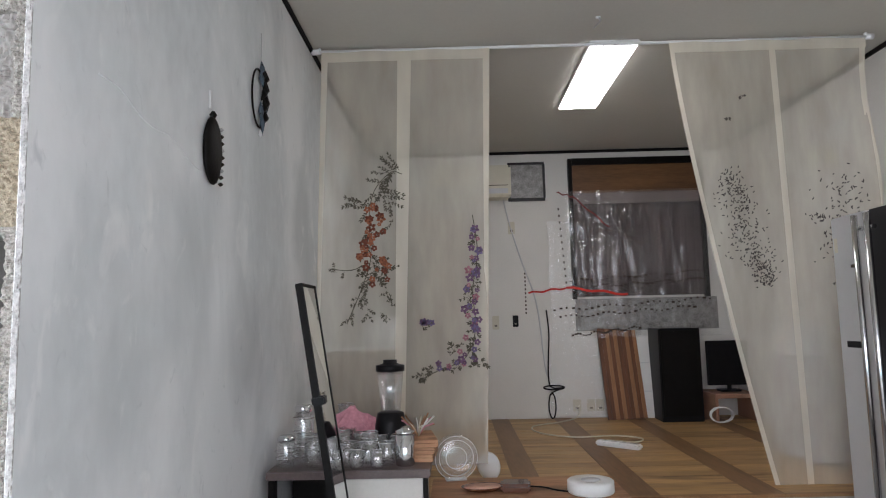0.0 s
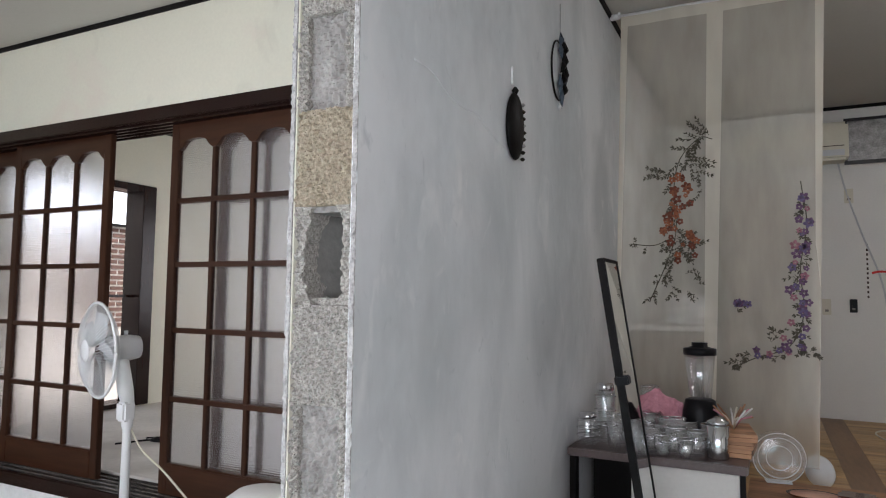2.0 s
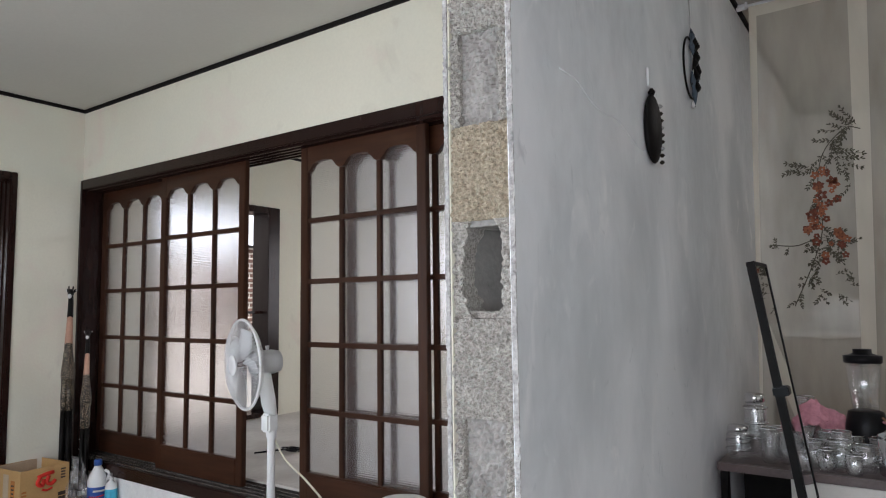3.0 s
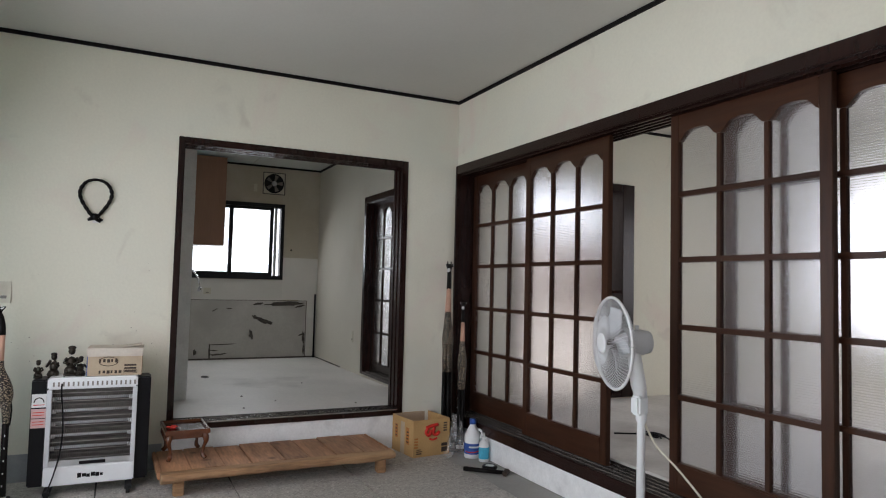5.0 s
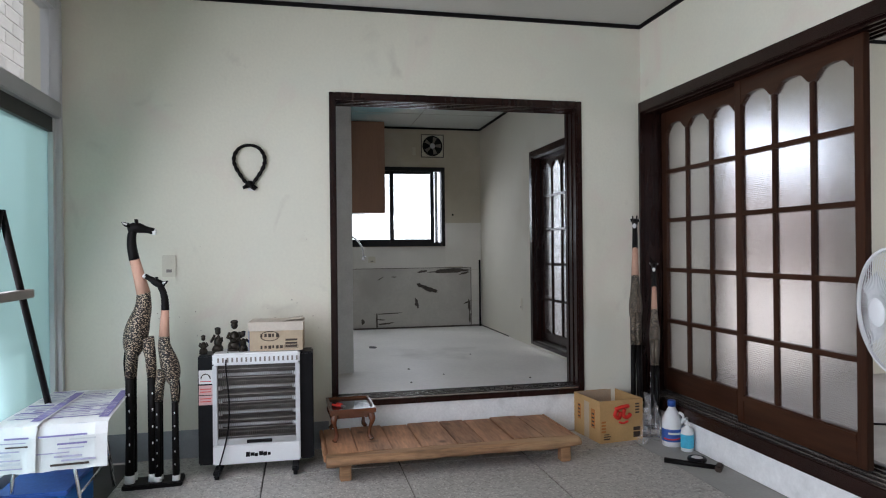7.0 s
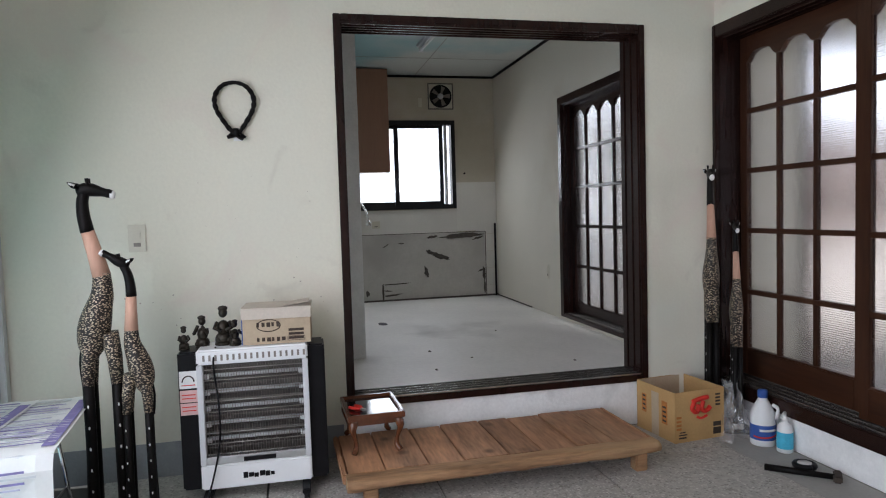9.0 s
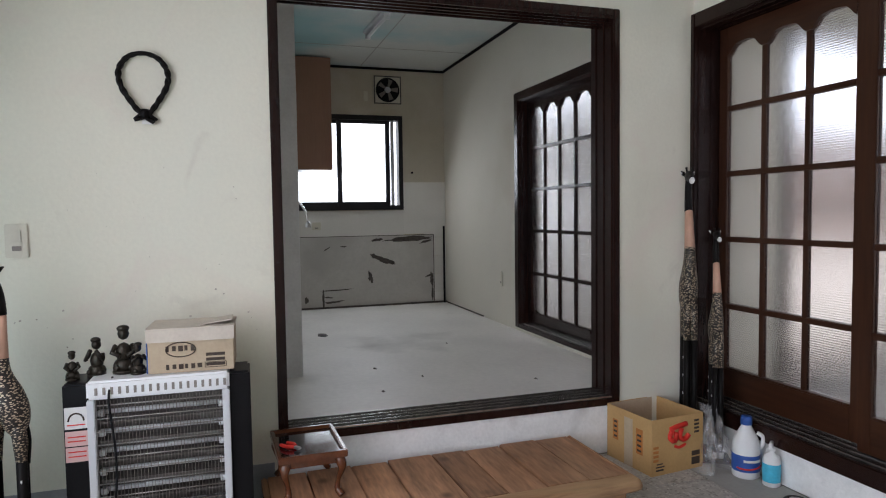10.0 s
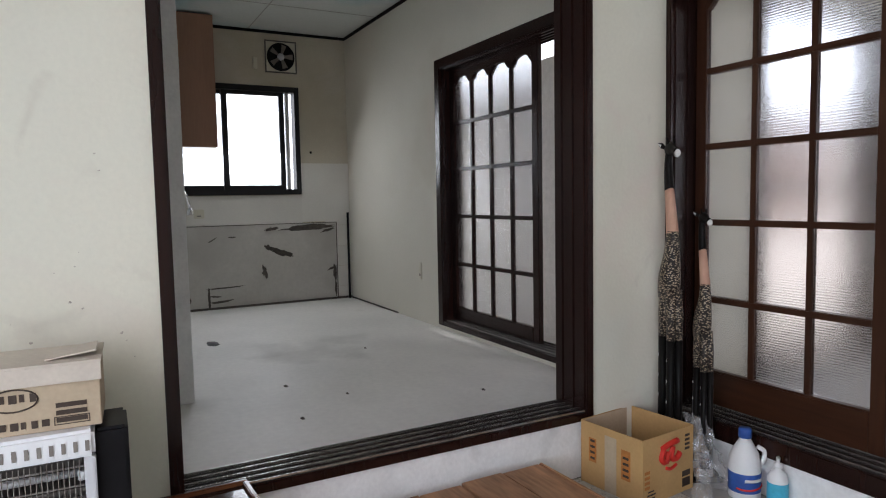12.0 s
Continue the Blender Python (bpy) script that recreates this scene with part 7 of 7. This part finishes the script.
    def strip(x0, z0, x1, z1, w, mat, yy=0.112):
        bmq = bmesh.new()
        d = Vector((x1 - x0, 0, z1 - z0))
        nrm = Vector((-d.z, 0, d.x)).normalized() * w
        n = 10
        for k in range(n):
            p, q = Vector((x0, y - yy, z0)) + d * (k / n), Vector((x0, y - yy, z0)) + d * ((k + 1) / n)
            off = Vector((0, -0.004 * math.sin(k * 2.1), 0.008 * math.sin(k * 1.3)))
            off2 = Vector((0, -0.004 * math.sin((k + 1) * 2.1), 0.008 * math.sin((k + 1) * 1.3)))
            bmq.faces.new([bmq.verts.new(v) for v in (p + off - nrm, q + off2 - nrm, q + off2 + nrm, p + off + nrm)])
        bmesh.ops.remove_doubles(bmq, verts=bmq.verts[:], dist=0.0005)
        o = part("tape", bmq, mat, b, "strip of tape")
        o.modifiers.new("thick", "SOLIDIFY").thickness = 0.0015
    strip(0.64, 1.46, 0.98, 1.50, 0.008, RED)
    strip(0.98, 1.50, 1.50, 1.43, 0.010, RED)
    strip(1.06, 2.30, 1.37, 2.02, 0.006, MAROON)
    strip(0.92, 2.34, 1.06, 2.30, 0.006, MAROON)
    random.seed(52)
    for x0, z0, x1, z1 in ((1.0, 1.55, 2.2, 1.62), (0.85, 1.30, 2.25, 1.38), (0.9, 1.24, 2.1, 1.31), (1.2, 1.50, 2.2, 1.55), (1.0, 1.08, 1.6, 1.14)):
        n = 26
        for k in range(n):
            xa = x0 + (x1 - x0) * k / n
            za = z0 + (z1 - z0) * k / n + 0.012 * math.sin(k * 0.9)
            part("tape_mark", made((xa, xa + random.uniform(0.012, 0.03), y - 0.118, y - 0.1165, za, za + random.uniform(0.009, 0.017))), INK, b)
    for k in range(12):
        part("tape_mark", made((0.62, 0.632, y - 0.004, y - 0.002, 1.28 + k * 0.035, 1.298 + k * 0.035)), INK, b)
        part("tape_mark", made((0.94 + 0.004 * k, 0.953 + 0.004 * k, y - 0.004, y - 0.002, 2.2 - k * 0.06, 2.22 - k * 0.06)), INK, b)
    wall_switch((0.355, y, 1.21), -90, "ivory wall switch beside the taped window", 0.06, 0.12)
    wall_switch((0.53, y, 1.22), -90, "small black control box on the wall", 0.05, 0.1, BLACK_PLASTIC)
    wall_switch((0.52, y, 2.05), -90, "ivory wall switch high on the wall", 0.06, 0.11)
    for x in (1.04, 1.16, 1.24):
        wall_switch((x, y, 0.48), -90, "ivory socket low on the wall", 0.07, 0.1)
    single("wall_cable", tube(smooth_path([(0.44, y - 0.008, 2.38), (0.50, y - 0.008, 2.1), (0.60, y - 0.008, 1.75), (0.70, y - 0.01, 1.45), (0.74, y - 0.02, 1.2), (0.76, y - 0.02, 0.95), (0.78, y - 0.02, 0.78), (0.80, y - 0.02, 0.72)]), 0.006, 6), GREY_PLASTIC,
           "grey cable running down the wall", "cable")
    single("hanging_cable", tube(smooth_path([(0.80, y - 0.03, 1.31), (0.815, y - 0.03, 1.1), (0.80, y - 0.03, 0.85), (0.81, y - 0.03, 0.65)]
                                             + [(0.84 + 0.088 * math.cos(a * 0.7), y - 0.035 - 0.012 * math.sin(a), 0.64 + 0.018 * math.sin(a * 0.7)) for a in range(0, 28)]
                                             + [(0.83, y - 0.03, 0.60)] + [(0.822 + 0.03 * math.sin(a * 0.8), y - 0.03 - 0.004 * a / 16, 0.485 + 0.108 * math.cos(a * 0.8)) for a in range(0, 17)], 3), 0.0062, 6), BLACK_PLASTIC,
           "black cable coiled up on the wall", "cable")
    single("long_cord", tube(smooth_path([(1.05, y - 0.05, 0.47), (1.02, 5.78, 0.40), (0.85, 5.65, ZA + 0.005), (0.60, 5.45, ZA + 0.005), (0.62, 5.15, ZA + 0.005), (0.85, 4.95, ZA + 0.005), (1.15, 4.98, ZA + 0.005), (1.30, 4.85, ZA + 0.005), (1.22, 4.72, ZA + 0.005), (1.05, 4.78, ZA + 0.01), (1.0, 4.70, ZA + 0.015)]), 0.006, 6), IVORY,
           "pale cord snaking over the wooden floor", "cable")
    p = thing("power_strip", (1.07, 4.58, ZA), "white power strip on the wooden floor", "power strip", turn=-42)
    part("body", made((-0.16, 0.16, -0.035, 0.035, 0, 0.035), bevel=0.01), WHITE_PLASTIC, p)
    for k in range(4):
        part("socket", turned([(0.018, 0.035), (0.018, 0.0365)], 14, (-0.105 + 0.07 * k, 0, 0)), GREY_PLASTIC, p)
    q = thing("striped_board", (1.43, y - 0.14, ZA), "striped red-brown wooden board leaning on the wall", "board")
    for k in range(10):
        part("slat", made((-0.16 + 0.033 * k, -0.1275 + 0.033 * k, -0.012, 0.012, 0.0, 0.78 - 0.004 * k), bevel=0.001), (WOOD_RED, WOOD_RED, WOOD_GOLD, WOOD_RED, WOOD_GOLD)[k % 5], q)
    q.matrix_basis = pose(1.43, y - 0.16, ZA + 0.002, -9, -3, 0)
    wp = thing("leaning_white_board", (1.62, y - 0.09, ZA), "narrow white panel leaning between board and loudspeaker", "panel")
    part("panel", made((-0.06, 0.07, -0.012, 0.012, 0.0, 0.70), bevel=0.003), PAPER, wp)
    for z in (0.22, 0.46):
        part("seam", made((-0.061, 0.071, -0.0135, -0.012, z, z + 0.006)), GREY_PLASTIC, wp)
    wp.matrix_basis = pose(1.63, y - 0.12, ZA + 0.003, -7, 0, 0)
    s = thing("loudspeaker", (1.84, y - 0.2, ZA), "tall black floor loudspeaker", "loudspeaker")
    part("cabinet", made((-0.17, 0.17, -0.15, 0.15, 0, 0.76), bevel=0.006), BLACK_PLASTIC, s)
    part("grille_cloth", made((-0.155, 0.155, -0.158, -0.151, 0.05, 0.74), bevel=0.004), BLACK_WOOD, s)
    t = thing("television", (2.30, y - 0.20, 0.60), "black flat television on a brown shelf", "television")
    part("screen", made((-0.19, 0.14, -0.02, 0.02, 0.05, 0.42), bevel=0.004), BLACK_PLASTIC, t)
    part("stand", made((-0.1, 0.06, -0.06, 0.06, 0.0, 0.015), (-0.03, 0.0, -0.01, 0.01, 0.015, 0.06)), BLACK_PLASTIC, t)
    u = thing("low_shelf", (2.27, y - 0.22, ZA), "low brown wooden television shelf", "shelf")
    part("top", made((-0.19, 0.17, -0.2, 0.2, 0.19, 0.223), bevel=0.003), CABINET, u)
    part("side", made((-0.19, -0.165, -0.19, 0.19, 0, 0.19)), CABINET, u)
    part("side", made((0.145, 0.17, -0.19, 0.19, 0, 0.19)), CABINET, u)
    single("coiled_cable", tube([(0.09 * math.cos(k * 0.5), -0.02 * math.sin(k * 0.3), 0.07 + 0.06 * math.sin(k * 0.5)) for k in range(40)], 0.005, 6), WHITE_PLASTIC, "coiled white cable beside the shelf", "cable", (2.1, y - 0.47, ZA))


def alcove_rest():
    # things behind the curtains
    f = thing("clear_plastic_case", (-0.02, 3.262, 0.4965), "round clear plastic case standing on the bench", "case", turn=10)
    part("shell", turned([(0.02, -0.028), (0.098, -0.028), (0.105, -0.02), (0.105, 0.02), (0.098, 0.026), (0.02, 0.026)], 40), shiny_film("clear_case_plastic", 0.2, 0.12, 0.2, 0.45), f).matrix_basis = pose(0, 0, 0.105, 90, 0, 0)
    for rr in (0.101, 0.082, 0.05):
        part("rim", tube([(rr * math.cos(2 * math.pi * k / 40), -0.029, 0.105 + rr * math.sin(2 * math.pi * k / 40)) for k in range(41)], 0.0018, 6), WHITE_PLASTIC, f)
    part("foot", made((-0.05, 0.05, -0.028, 0.026, 0.0, 0.006), bevel=0.002), WHITE_PLASTIC, f)
    bs = single("white_basin", turned([(0.035, 0), (0.072, 0.045), (0.076, 0.05), (0.068, 0.045), (0.03, 0.008)], 24), WHITE_PLASTIC, "white plastic basin on its edge by the curtain", "basin")
    bs.matrix_basis = pose(0.13, 3.70, ZA + 0.078, 0, 90, 55)
    d = thing("drawer_unit", (2.215, 4.15, ZA), "pale plastic drawer unit behind the curtain", "drawers", turn=0)
    for k in range(4):
        part("drawer", made((-0.22, 0.22, -0.2, 0.2, 0.01 + 0.15 * k, 0.15 + 0.15 * k), bevel=0.006), GREY_PLASTIC, d)
        part("grip", made((-0.06, 0.06, -0.206, -0.2, 0.1 + 0.15 * k, 0.115 + 0.15 * k)), WHITE_PLASTIC, d)
    e = thing("white_box", (2.14, 4.15, ZA + 0.61), "small white box on the drawers", "box")
    part("body", made((-0.15, 0.12, -0.12, 0.12, 0, 0.2), bevel=0.004), PAPER, e)
    part("label_panel", made((-0.06, 0.0, -0.122, -0.12, 0.03, 0.14)), GREY_PLASTIC, e)
    sh = thing("low_sideboard", (-0.54, 4.22, ZA), "brown sideboard with a pale top behind the curtain", "sideboard")
    part("carcass", made((-0.21, 0.21, -0.2, 0.2, 0.0, 0.70), bevel=0.004), TAUPE, sh)
    part("top", made((-0.22, 0.22, -0.22, 0.2, 0.701, 0.73), bevel=0.004), PAPER, sh, "pale top board")
    part("door_line", made((-0.003, 0.003, -0.203, -0.2005, 0.03, 0.68)), BLACK_WOOD, sh)
    for z in (0.22, 0.45):
        part("shelf_line", made((-0.2, 0.2, -0.2035, -0.2005, z, z + 0.012)), GREY_PLASTIC, sh)
    rc = thing("rice_cooker", (-0.46, 4.2, ZA + 0.731), "white rounded rice cooker on the sideboard", "rice cooker")
    part("pot", turned([(0.10, 0), (0.125, 0.01), (0.135, 0.08), (0.13, 0.115)], 28), WHITE_PLASTIC, rc)
    part("lid", turned([(0.13, 0.117), (0.115, 0.15), (0.06, 0.175), (0.02, 0.18)], 28), WHITE_PLASTIC, rc)
    part("panel", made((-0.04, 0.04, -0.142, -0.13, 0.03, 0.09), bevel=0.004), GREY_PLASTIC, rc)
    tw = thing("drawer_tower", (-0.11, 5.66, ZA), "tall taupe chest of shallow drawers against the wall", "drawers")
    part("carcass", made((-0.22, 0.22, -0.2, 0.22, 0.0, 1.74), bevel=0.005), TAUPE, tw)
    for k in range(10):
        dr = part("drawer", made((-0.205, 0.205, -0.215, -0.2005, 0.03 + 0.17 * k, 0.185 + 0.17 * k), bevel=0.004), TAUPE, tw)
        part("grip", made((-0.05, 0.05, -0.222, -0.2155, 0.16 + 0.17 * k, 0.172 + 0.17 * k)), PAPER, dr)
    p = thing("wall_board", (XE, 4.33, 1.20), "tall pale printed board hanging on the wall", "picture")
    part("board", made((-0.02, -0.001, -0.24, 0.24, 0, 1.25), bevel=0.003), PAPER, p)
    part("print", made((-0.0215, -0.0201, -0.14, -0.1, 1.0, 1.08), (-0.0215, -0.0201, 0.05, 0.09, 1.05, 1.13)), YELLOW, p)
    # refrigerator
    r = thing("refrigerator", (1.85, 2.84, 0), "tall silver side-by-side refrigerator with chrome handles", "refrigerator")
    part("cabinet", made((0.05, 0.58, -0.44, 0.44, 0.02, 1.70), bevel=0.01), FRIDGE, r)
    part("door", made((0.0, 0.048, 0.165, 0.44, 0.05, 1.70), bevel=0.008), FRIDGE, r)
    part("door", made((0.0, 0.048, -0.44, 0.155, 0.05, 1.70), bevel=0.008), DARK_ALU, r, "dark glossy door")
    for y in (0.19, 0.10):
        part("handle", tube([(-0.035, y, 0.35), (-0.035, y, 1.68)], 0.014, 10), CHROME, r, "long chrome handle")
        for z in (0.4, 1.62):
            part("handle_mount", tube([(-0.035, y, z), (0.002, y, z)], 0.01, 8), CHROME, r)
    part("dispenser_slot", made((-0.002, 0.0, 0.22, 0.38, 1.08, 1.11)), BLACK_PLASTIC, r, "dark slot")
    part("badge_bar", made((-0.002, 0.0, 0.25, 0.30, 1.45, 1.465)), INK, r)
    part("energy_sticker", made((-0.002, 0.0, 0.395, 0.42, 1.53, 1.60)), IVORY, r, "small yellow sticker")
    for x in (0.1, 0.5):
        for y in (-0.4, 0.4):
            part("foot", turned([(0.02, 0), (0.02, 0.021)], 10, (x, y, 0)), BLACK_PLASTIC, r)


def counter():
    c = thing("counter_cabinet", (-0.43, 2.62, 0), "low pale cabinet with a brown top by the wall", "cabinet")
    part("body", made((-0.08, 0.285, 0.02, 0.58, 0.0, 0.655), bevel=0.004), PALE_PANEL, c)
    part("open_shelf", made((-0.285, -0.082, 0.30, 0.58, 0.0, 0.655)), BLACK_WOOD, c, "dark open shelf")
    part("shelf_board", made((-0.285, -0.082, 0.03, 0.298, 0.30, 0.32)), LACQUER, c)
    part("worktop", made((-0.315, 0.315, 0.0, 0.60, 0.656, 0.688), bevel=0.004), WORKTOP, c, "dark brown worktop")
    part("side_post", made((0.287, 0.305, 0.02, 0.06, 0, 0.655)), BLACK_WOOD, c)
    part("side_post", made((-0.31, -0.285, 0.02, 0.06, 0, 0.655)), BLACK_WOOD, c)
    z = 0.689
    m = thing("leaning_mirror", (-0.26, 2.26, 0), "narrow dark-framed mirror leaning towards the wall", "mirror")
    part("glass", made((0.009, 0.011, 0.012, 0.21, 0.012, 1.388)), MIRROR, m)
    part("backing", made((-0.010, 0.008, 0.008, 0.214, 0.008, 1.392)), BLACK_WOOD, m)
    for b in ((-0.012, 0.014, 0.0, 0.012, 0.0, 1.40), (-0.012, 0.014, 0.21, 0.222, 0.0, 1.40), (-0.012, 0.014, 0.012, 0.21, 0.0, 0.012), (-0.012, 0.014, 0.012, 0.21, 1.388, 1.40)):
        part("frame_bar", made(b, bevel=0.002), BLACK_WOOD, m)
    part("clip", made((-0.016, 0.03, -0.005, 0.04, 0.98, 1.01), bevel=0.004), BLACK_PLASTIC, m)
    m.matrix_basis = pose(-0.33, 2.30, 0.006, 0, -8.8, 0)
    b = thing("blender", (-0.29, 2.90, z), "blender with black base and clear jug", "blender")
    part("base", turned([(0.07, 0), (0.074, 0.02), (0.066, 0.13), (0.056, 0.175), (0.045, 0.18)], 24), BLACK_PLASTIC, b)
    part("jug", turned([(0.042, 0.18), (0.058, 0.35), (0.055, 0.35), (0.04, 0.187)], 24), shiny_film("clear_jug", 0.22, 0.05, 0.2, 0.2), b, "clear jug")
    part("lid", turned([(0.062, 0.35), (0.062, 0.375), (0.045, 0.378), (0.03, 0.384), (0.03, 0.398)], 24), BLACK_PLASTIC, b, "black lid")
    t = thing("steel_tumbler", (-0.215, 2.70, z), "polished steel tumbler with a lid", "cup")
    part("body", turned([(0.033, 0), (0.037, 0.004), (0.037, 0.12)], 24), CHROME, t)
    part("lid", turned([(0.038, 0.12), (0.038, 0.132), (0.02, 0.14), (0.012, 0.148)], 24), CHROME, t)
    random.seed(8)
    spots = [(-0.52, 2.72, 0.04, 0.10), (-0.44, 2.70, 0.042, 0.09), (-0.36, 2.69, 0.045, 0.10), (-0.29, 2.72, 0.04, 0.085), (-0.40, 2.80, 0.04, 0.11), (-0.33, 2.83, 0.04, 0.10), (-0.48, 2.84, 0.038, 0.12), (-0.56, 2.80, 0.04, 0.11), (-0.25, 2.80, 0.036, 0.1), (-0.44, 2.95, 0.04, 0.13), (-0.48, 2.66, 0.03, 0.07), (-0.40, 2.655, 0.032, 0.075), (-0.32, 2.655, 0.03, 0.065), (-0.58, 2.70, 0.034, 0.12), (-0.50, 3.02, 0.04, 0.2), (-0.36, 2.76, 0.035, 0.12)]
    for k, (x, y, r, h) in enumerate(spots):
        g = thing("glass_cup", (x, y, z), "clear cut-glass cup standing on the counter", "glass", group="glassware on the counter")
        part("cup", turned([(r * 0.7, 0), (r * 0.85, 0.01), (r, h * 0.5), (r * 0.92, h), (r * 0.86, h), (r * 0.93, h * 0.5), (r * 0.75, 0.014)], 18), CUP_GLASS if k % 3 else JAR_GLASS, g)
        part("rim", tube([(r * 0.89 * math.cos(2 * math.pi * k / 18), r * 0.89 * math.sin(2 * math.pi * k / 18), h) for k in range(19)], 0.002, 5), CHROME, g)
    for x, y, h, n in ((-0.69, 2.72, 0.11, 1), (-0.64, 2.80, 0.22, 2)):
        j = thing("storage_jar", (x, y, z), "glass storage jar with a steel clip lid", "jar", group="storage jars")
        part("jar", turned([(0.036, 0), (0.04, 0.005), (0.04, h * 0.8), (0.03, h * 0.9), (0.028, h * 0.9), (0.036, h * 0.78), (0.034, 0.01)], 20), JAR_GLASS, j)
        part("lid", turned([(0.032, h * 0.9), (0.036, h * 0.92), (0.036, h), (0.03, h + 0.008)], 20), CHROME, j)
        for k in range(n + 1):
            part("band", tube([(0.042 * math.cos(2 * math.pi * q / 20), 0.042 * math.sin(2 * math.pi * q / 20), h * (0.3 + 0.25 * k)) for q in range(21)], 0.003, 5), CHROME, j)
    bm = bmesh.new()
    n = 16
    g = [[bm.verts.new((-0.12 + 0.24 * i / n, -0.07 + 0.14 * jj / n, max(0.0, 0.13 - 0.7 * abs(i / n - 0.45) * 0.2 - 0.15 * abs(jj / n - 0.5)) + 0.03 * noise.noise(Vector((i * 0.6, jj * 0.6, 3))))) for i in range(n + 1)] for jj in range(n + 1)]
    for jj in range(n):
        for i in range(n):
            bm.faces.new((g[jj][i], g[jj][i + 1], g[jj + 1][i + 1], g[jj + 1][i]))
    cl = single("pink_cloth", bm, PINK_CLOTH, "crumpled pink cloth heaped behind the glasses", "cloth", (-0.45, 2.93, z + 0.075))
    cl.modifiers.new("thick", "SOLIDIFY").thickness = 0.01
    for k, (w, h) in enumerate(((0.055, 0.03), (0.05, 0.025), (0.052, 0.028))):
        q = thing("wooden_box", (-0.155, 2.86, z + sum((0.031, 0.026, 0.029)[:k])), "flat wooden box stacked on the counter", "box", turn=6 * k - 4, group="stacked wooden boxes")
        part("tray", made((-w, w, -0.12, 0.12, 0, h), bevel=0.002), PINE, q)
        part("lid_line", made((-w - 0.001, w + 0.001, -0.121, 0.121, h * 0.55, h * 0.6)), LACQUER, q)
    s = thing("straw_bundle", (-0.17, 2.84, z + 0.087), "bundle of dried flowers and sticks", "dried flowers")
    random.seed(15)
    for k in range(14):
        a = random.uniform(0, 6.28)
        part("stem", tube([(0, 0, 0.0), (0.03 * math.cos(a), 0.05 * math.sin(a), 0.04), (0.07 * math.cos(a), 0.1 * math.sin(a), 0.05 + 0.03 * random.random())], 0.0035, 5), random.choice([PINE, PAPER, PINK_CLOTH, IVORY]), s)
    w = thing("low_bench", (0.30, 3.12, 0), "low wooden bench before the raised floor", "bench")
    part("seat", made((-0.43, 0.42, -0.2, 0.18, 0.465, 0.495), bevel=0.004), PINE, w)
    for x in (-0.40, 0.36):
        for y in (-0.17, 0.12):
            part("leg", made((x, x + 0.04, y, y + 0.04, 0, 0.464)), BLACK_WOOD, w)
    ds = thing("oval_dish", (0.10, 3.06, 0.496), "brown-rimmed oval dish on the bench", "dish", turn=8)
    part("dish", turned([(0.05, 0), (0.075, 0.015), (0.078, 0.02), (0.07, 0.017)], 24), LACQUER, ds)
    part("lining", turned([(0.068, 0.0155), (0.068, 0.019)], 24), PEACH, ds, "beige lining")
    ds.scale = (1.25, 0.8, 1)
    lc = thing("leather_case", (0.245, 3.06, 0.496), "dark brown leather case on the bench", "case", turn=-6)
    part("case", made((-0.065, 0.065, -0.06, 0.06, 0, 0.034), bevel=0.01), LACQUER, lc)
    part("flap", made((-0.066, 0.066, -0.062, 0.0, 0.0345, 0.039), bevel=0.002), LACQUER, lc)
    single("thin_black_cord", tube(smooth_path([(0.30, 3.06, 0.51), (0.36, 3.0, 0.52), (0.42, 3.02, 0.502), (0.5, 2.97, 0.502)]), 0.004, 6), BLACK_PLASTIC, "thin black cord curling over the bench", "cable")
    ro = thing("white_tape_roll", (0.565, 3.0, 0.496), "wide roll of white tape on the bench", "tape")
    part("roll", turned([(0.095, 0), (0.1, 0.004), (0.1, 0.048), (0.095, 0.052), (0.042, 0.052), (0.04, 0.048)], 34), PAPER, ro)
    part("core", turned([(0.04, 0.046), (0.04, 0.0535)], 20), GREY_PLASTIC, ro)
    ch = thing("black_folding_chair", (-0.62, 2.0, -0.0), "folded black chair leaning at the grey wall", "chair", turn=30)
    part("backrest", made((-0.06, 0.07, -0.012, 0.012, 0.42, 0.675), bevel=0.02), BLACK_PLASTIC, ch)
    for x in (-0.09, 0.05):
        part("leg", tube([(x, 0, 0.0), (x, 0, 0.45)], 0.011, 8), BLACK_PLASTIC, ch)
    part("seat", made((-0.08, 0.05, -0.035, -0.014, 0.1, 0.44), bevel=0.008), BLACK_PLASTIC, ch)
    sk = single("white_sack", turned([(0.05, 0), (0.2, 0.01), (0.225, 0.14), (0.215, 0.32), (0.17, 0.43), (0.10, 0.48), (0.06, 0.49)], 24), PAPER, "white plastic sack standing by the sliding doors", "sack", (-1.86, 2.19, 0))


alcove_floor()
curtains()
alcove_lamp()
ceiling_hook()
back_wall()
alcove_rest()
counter()


hall_tiles()
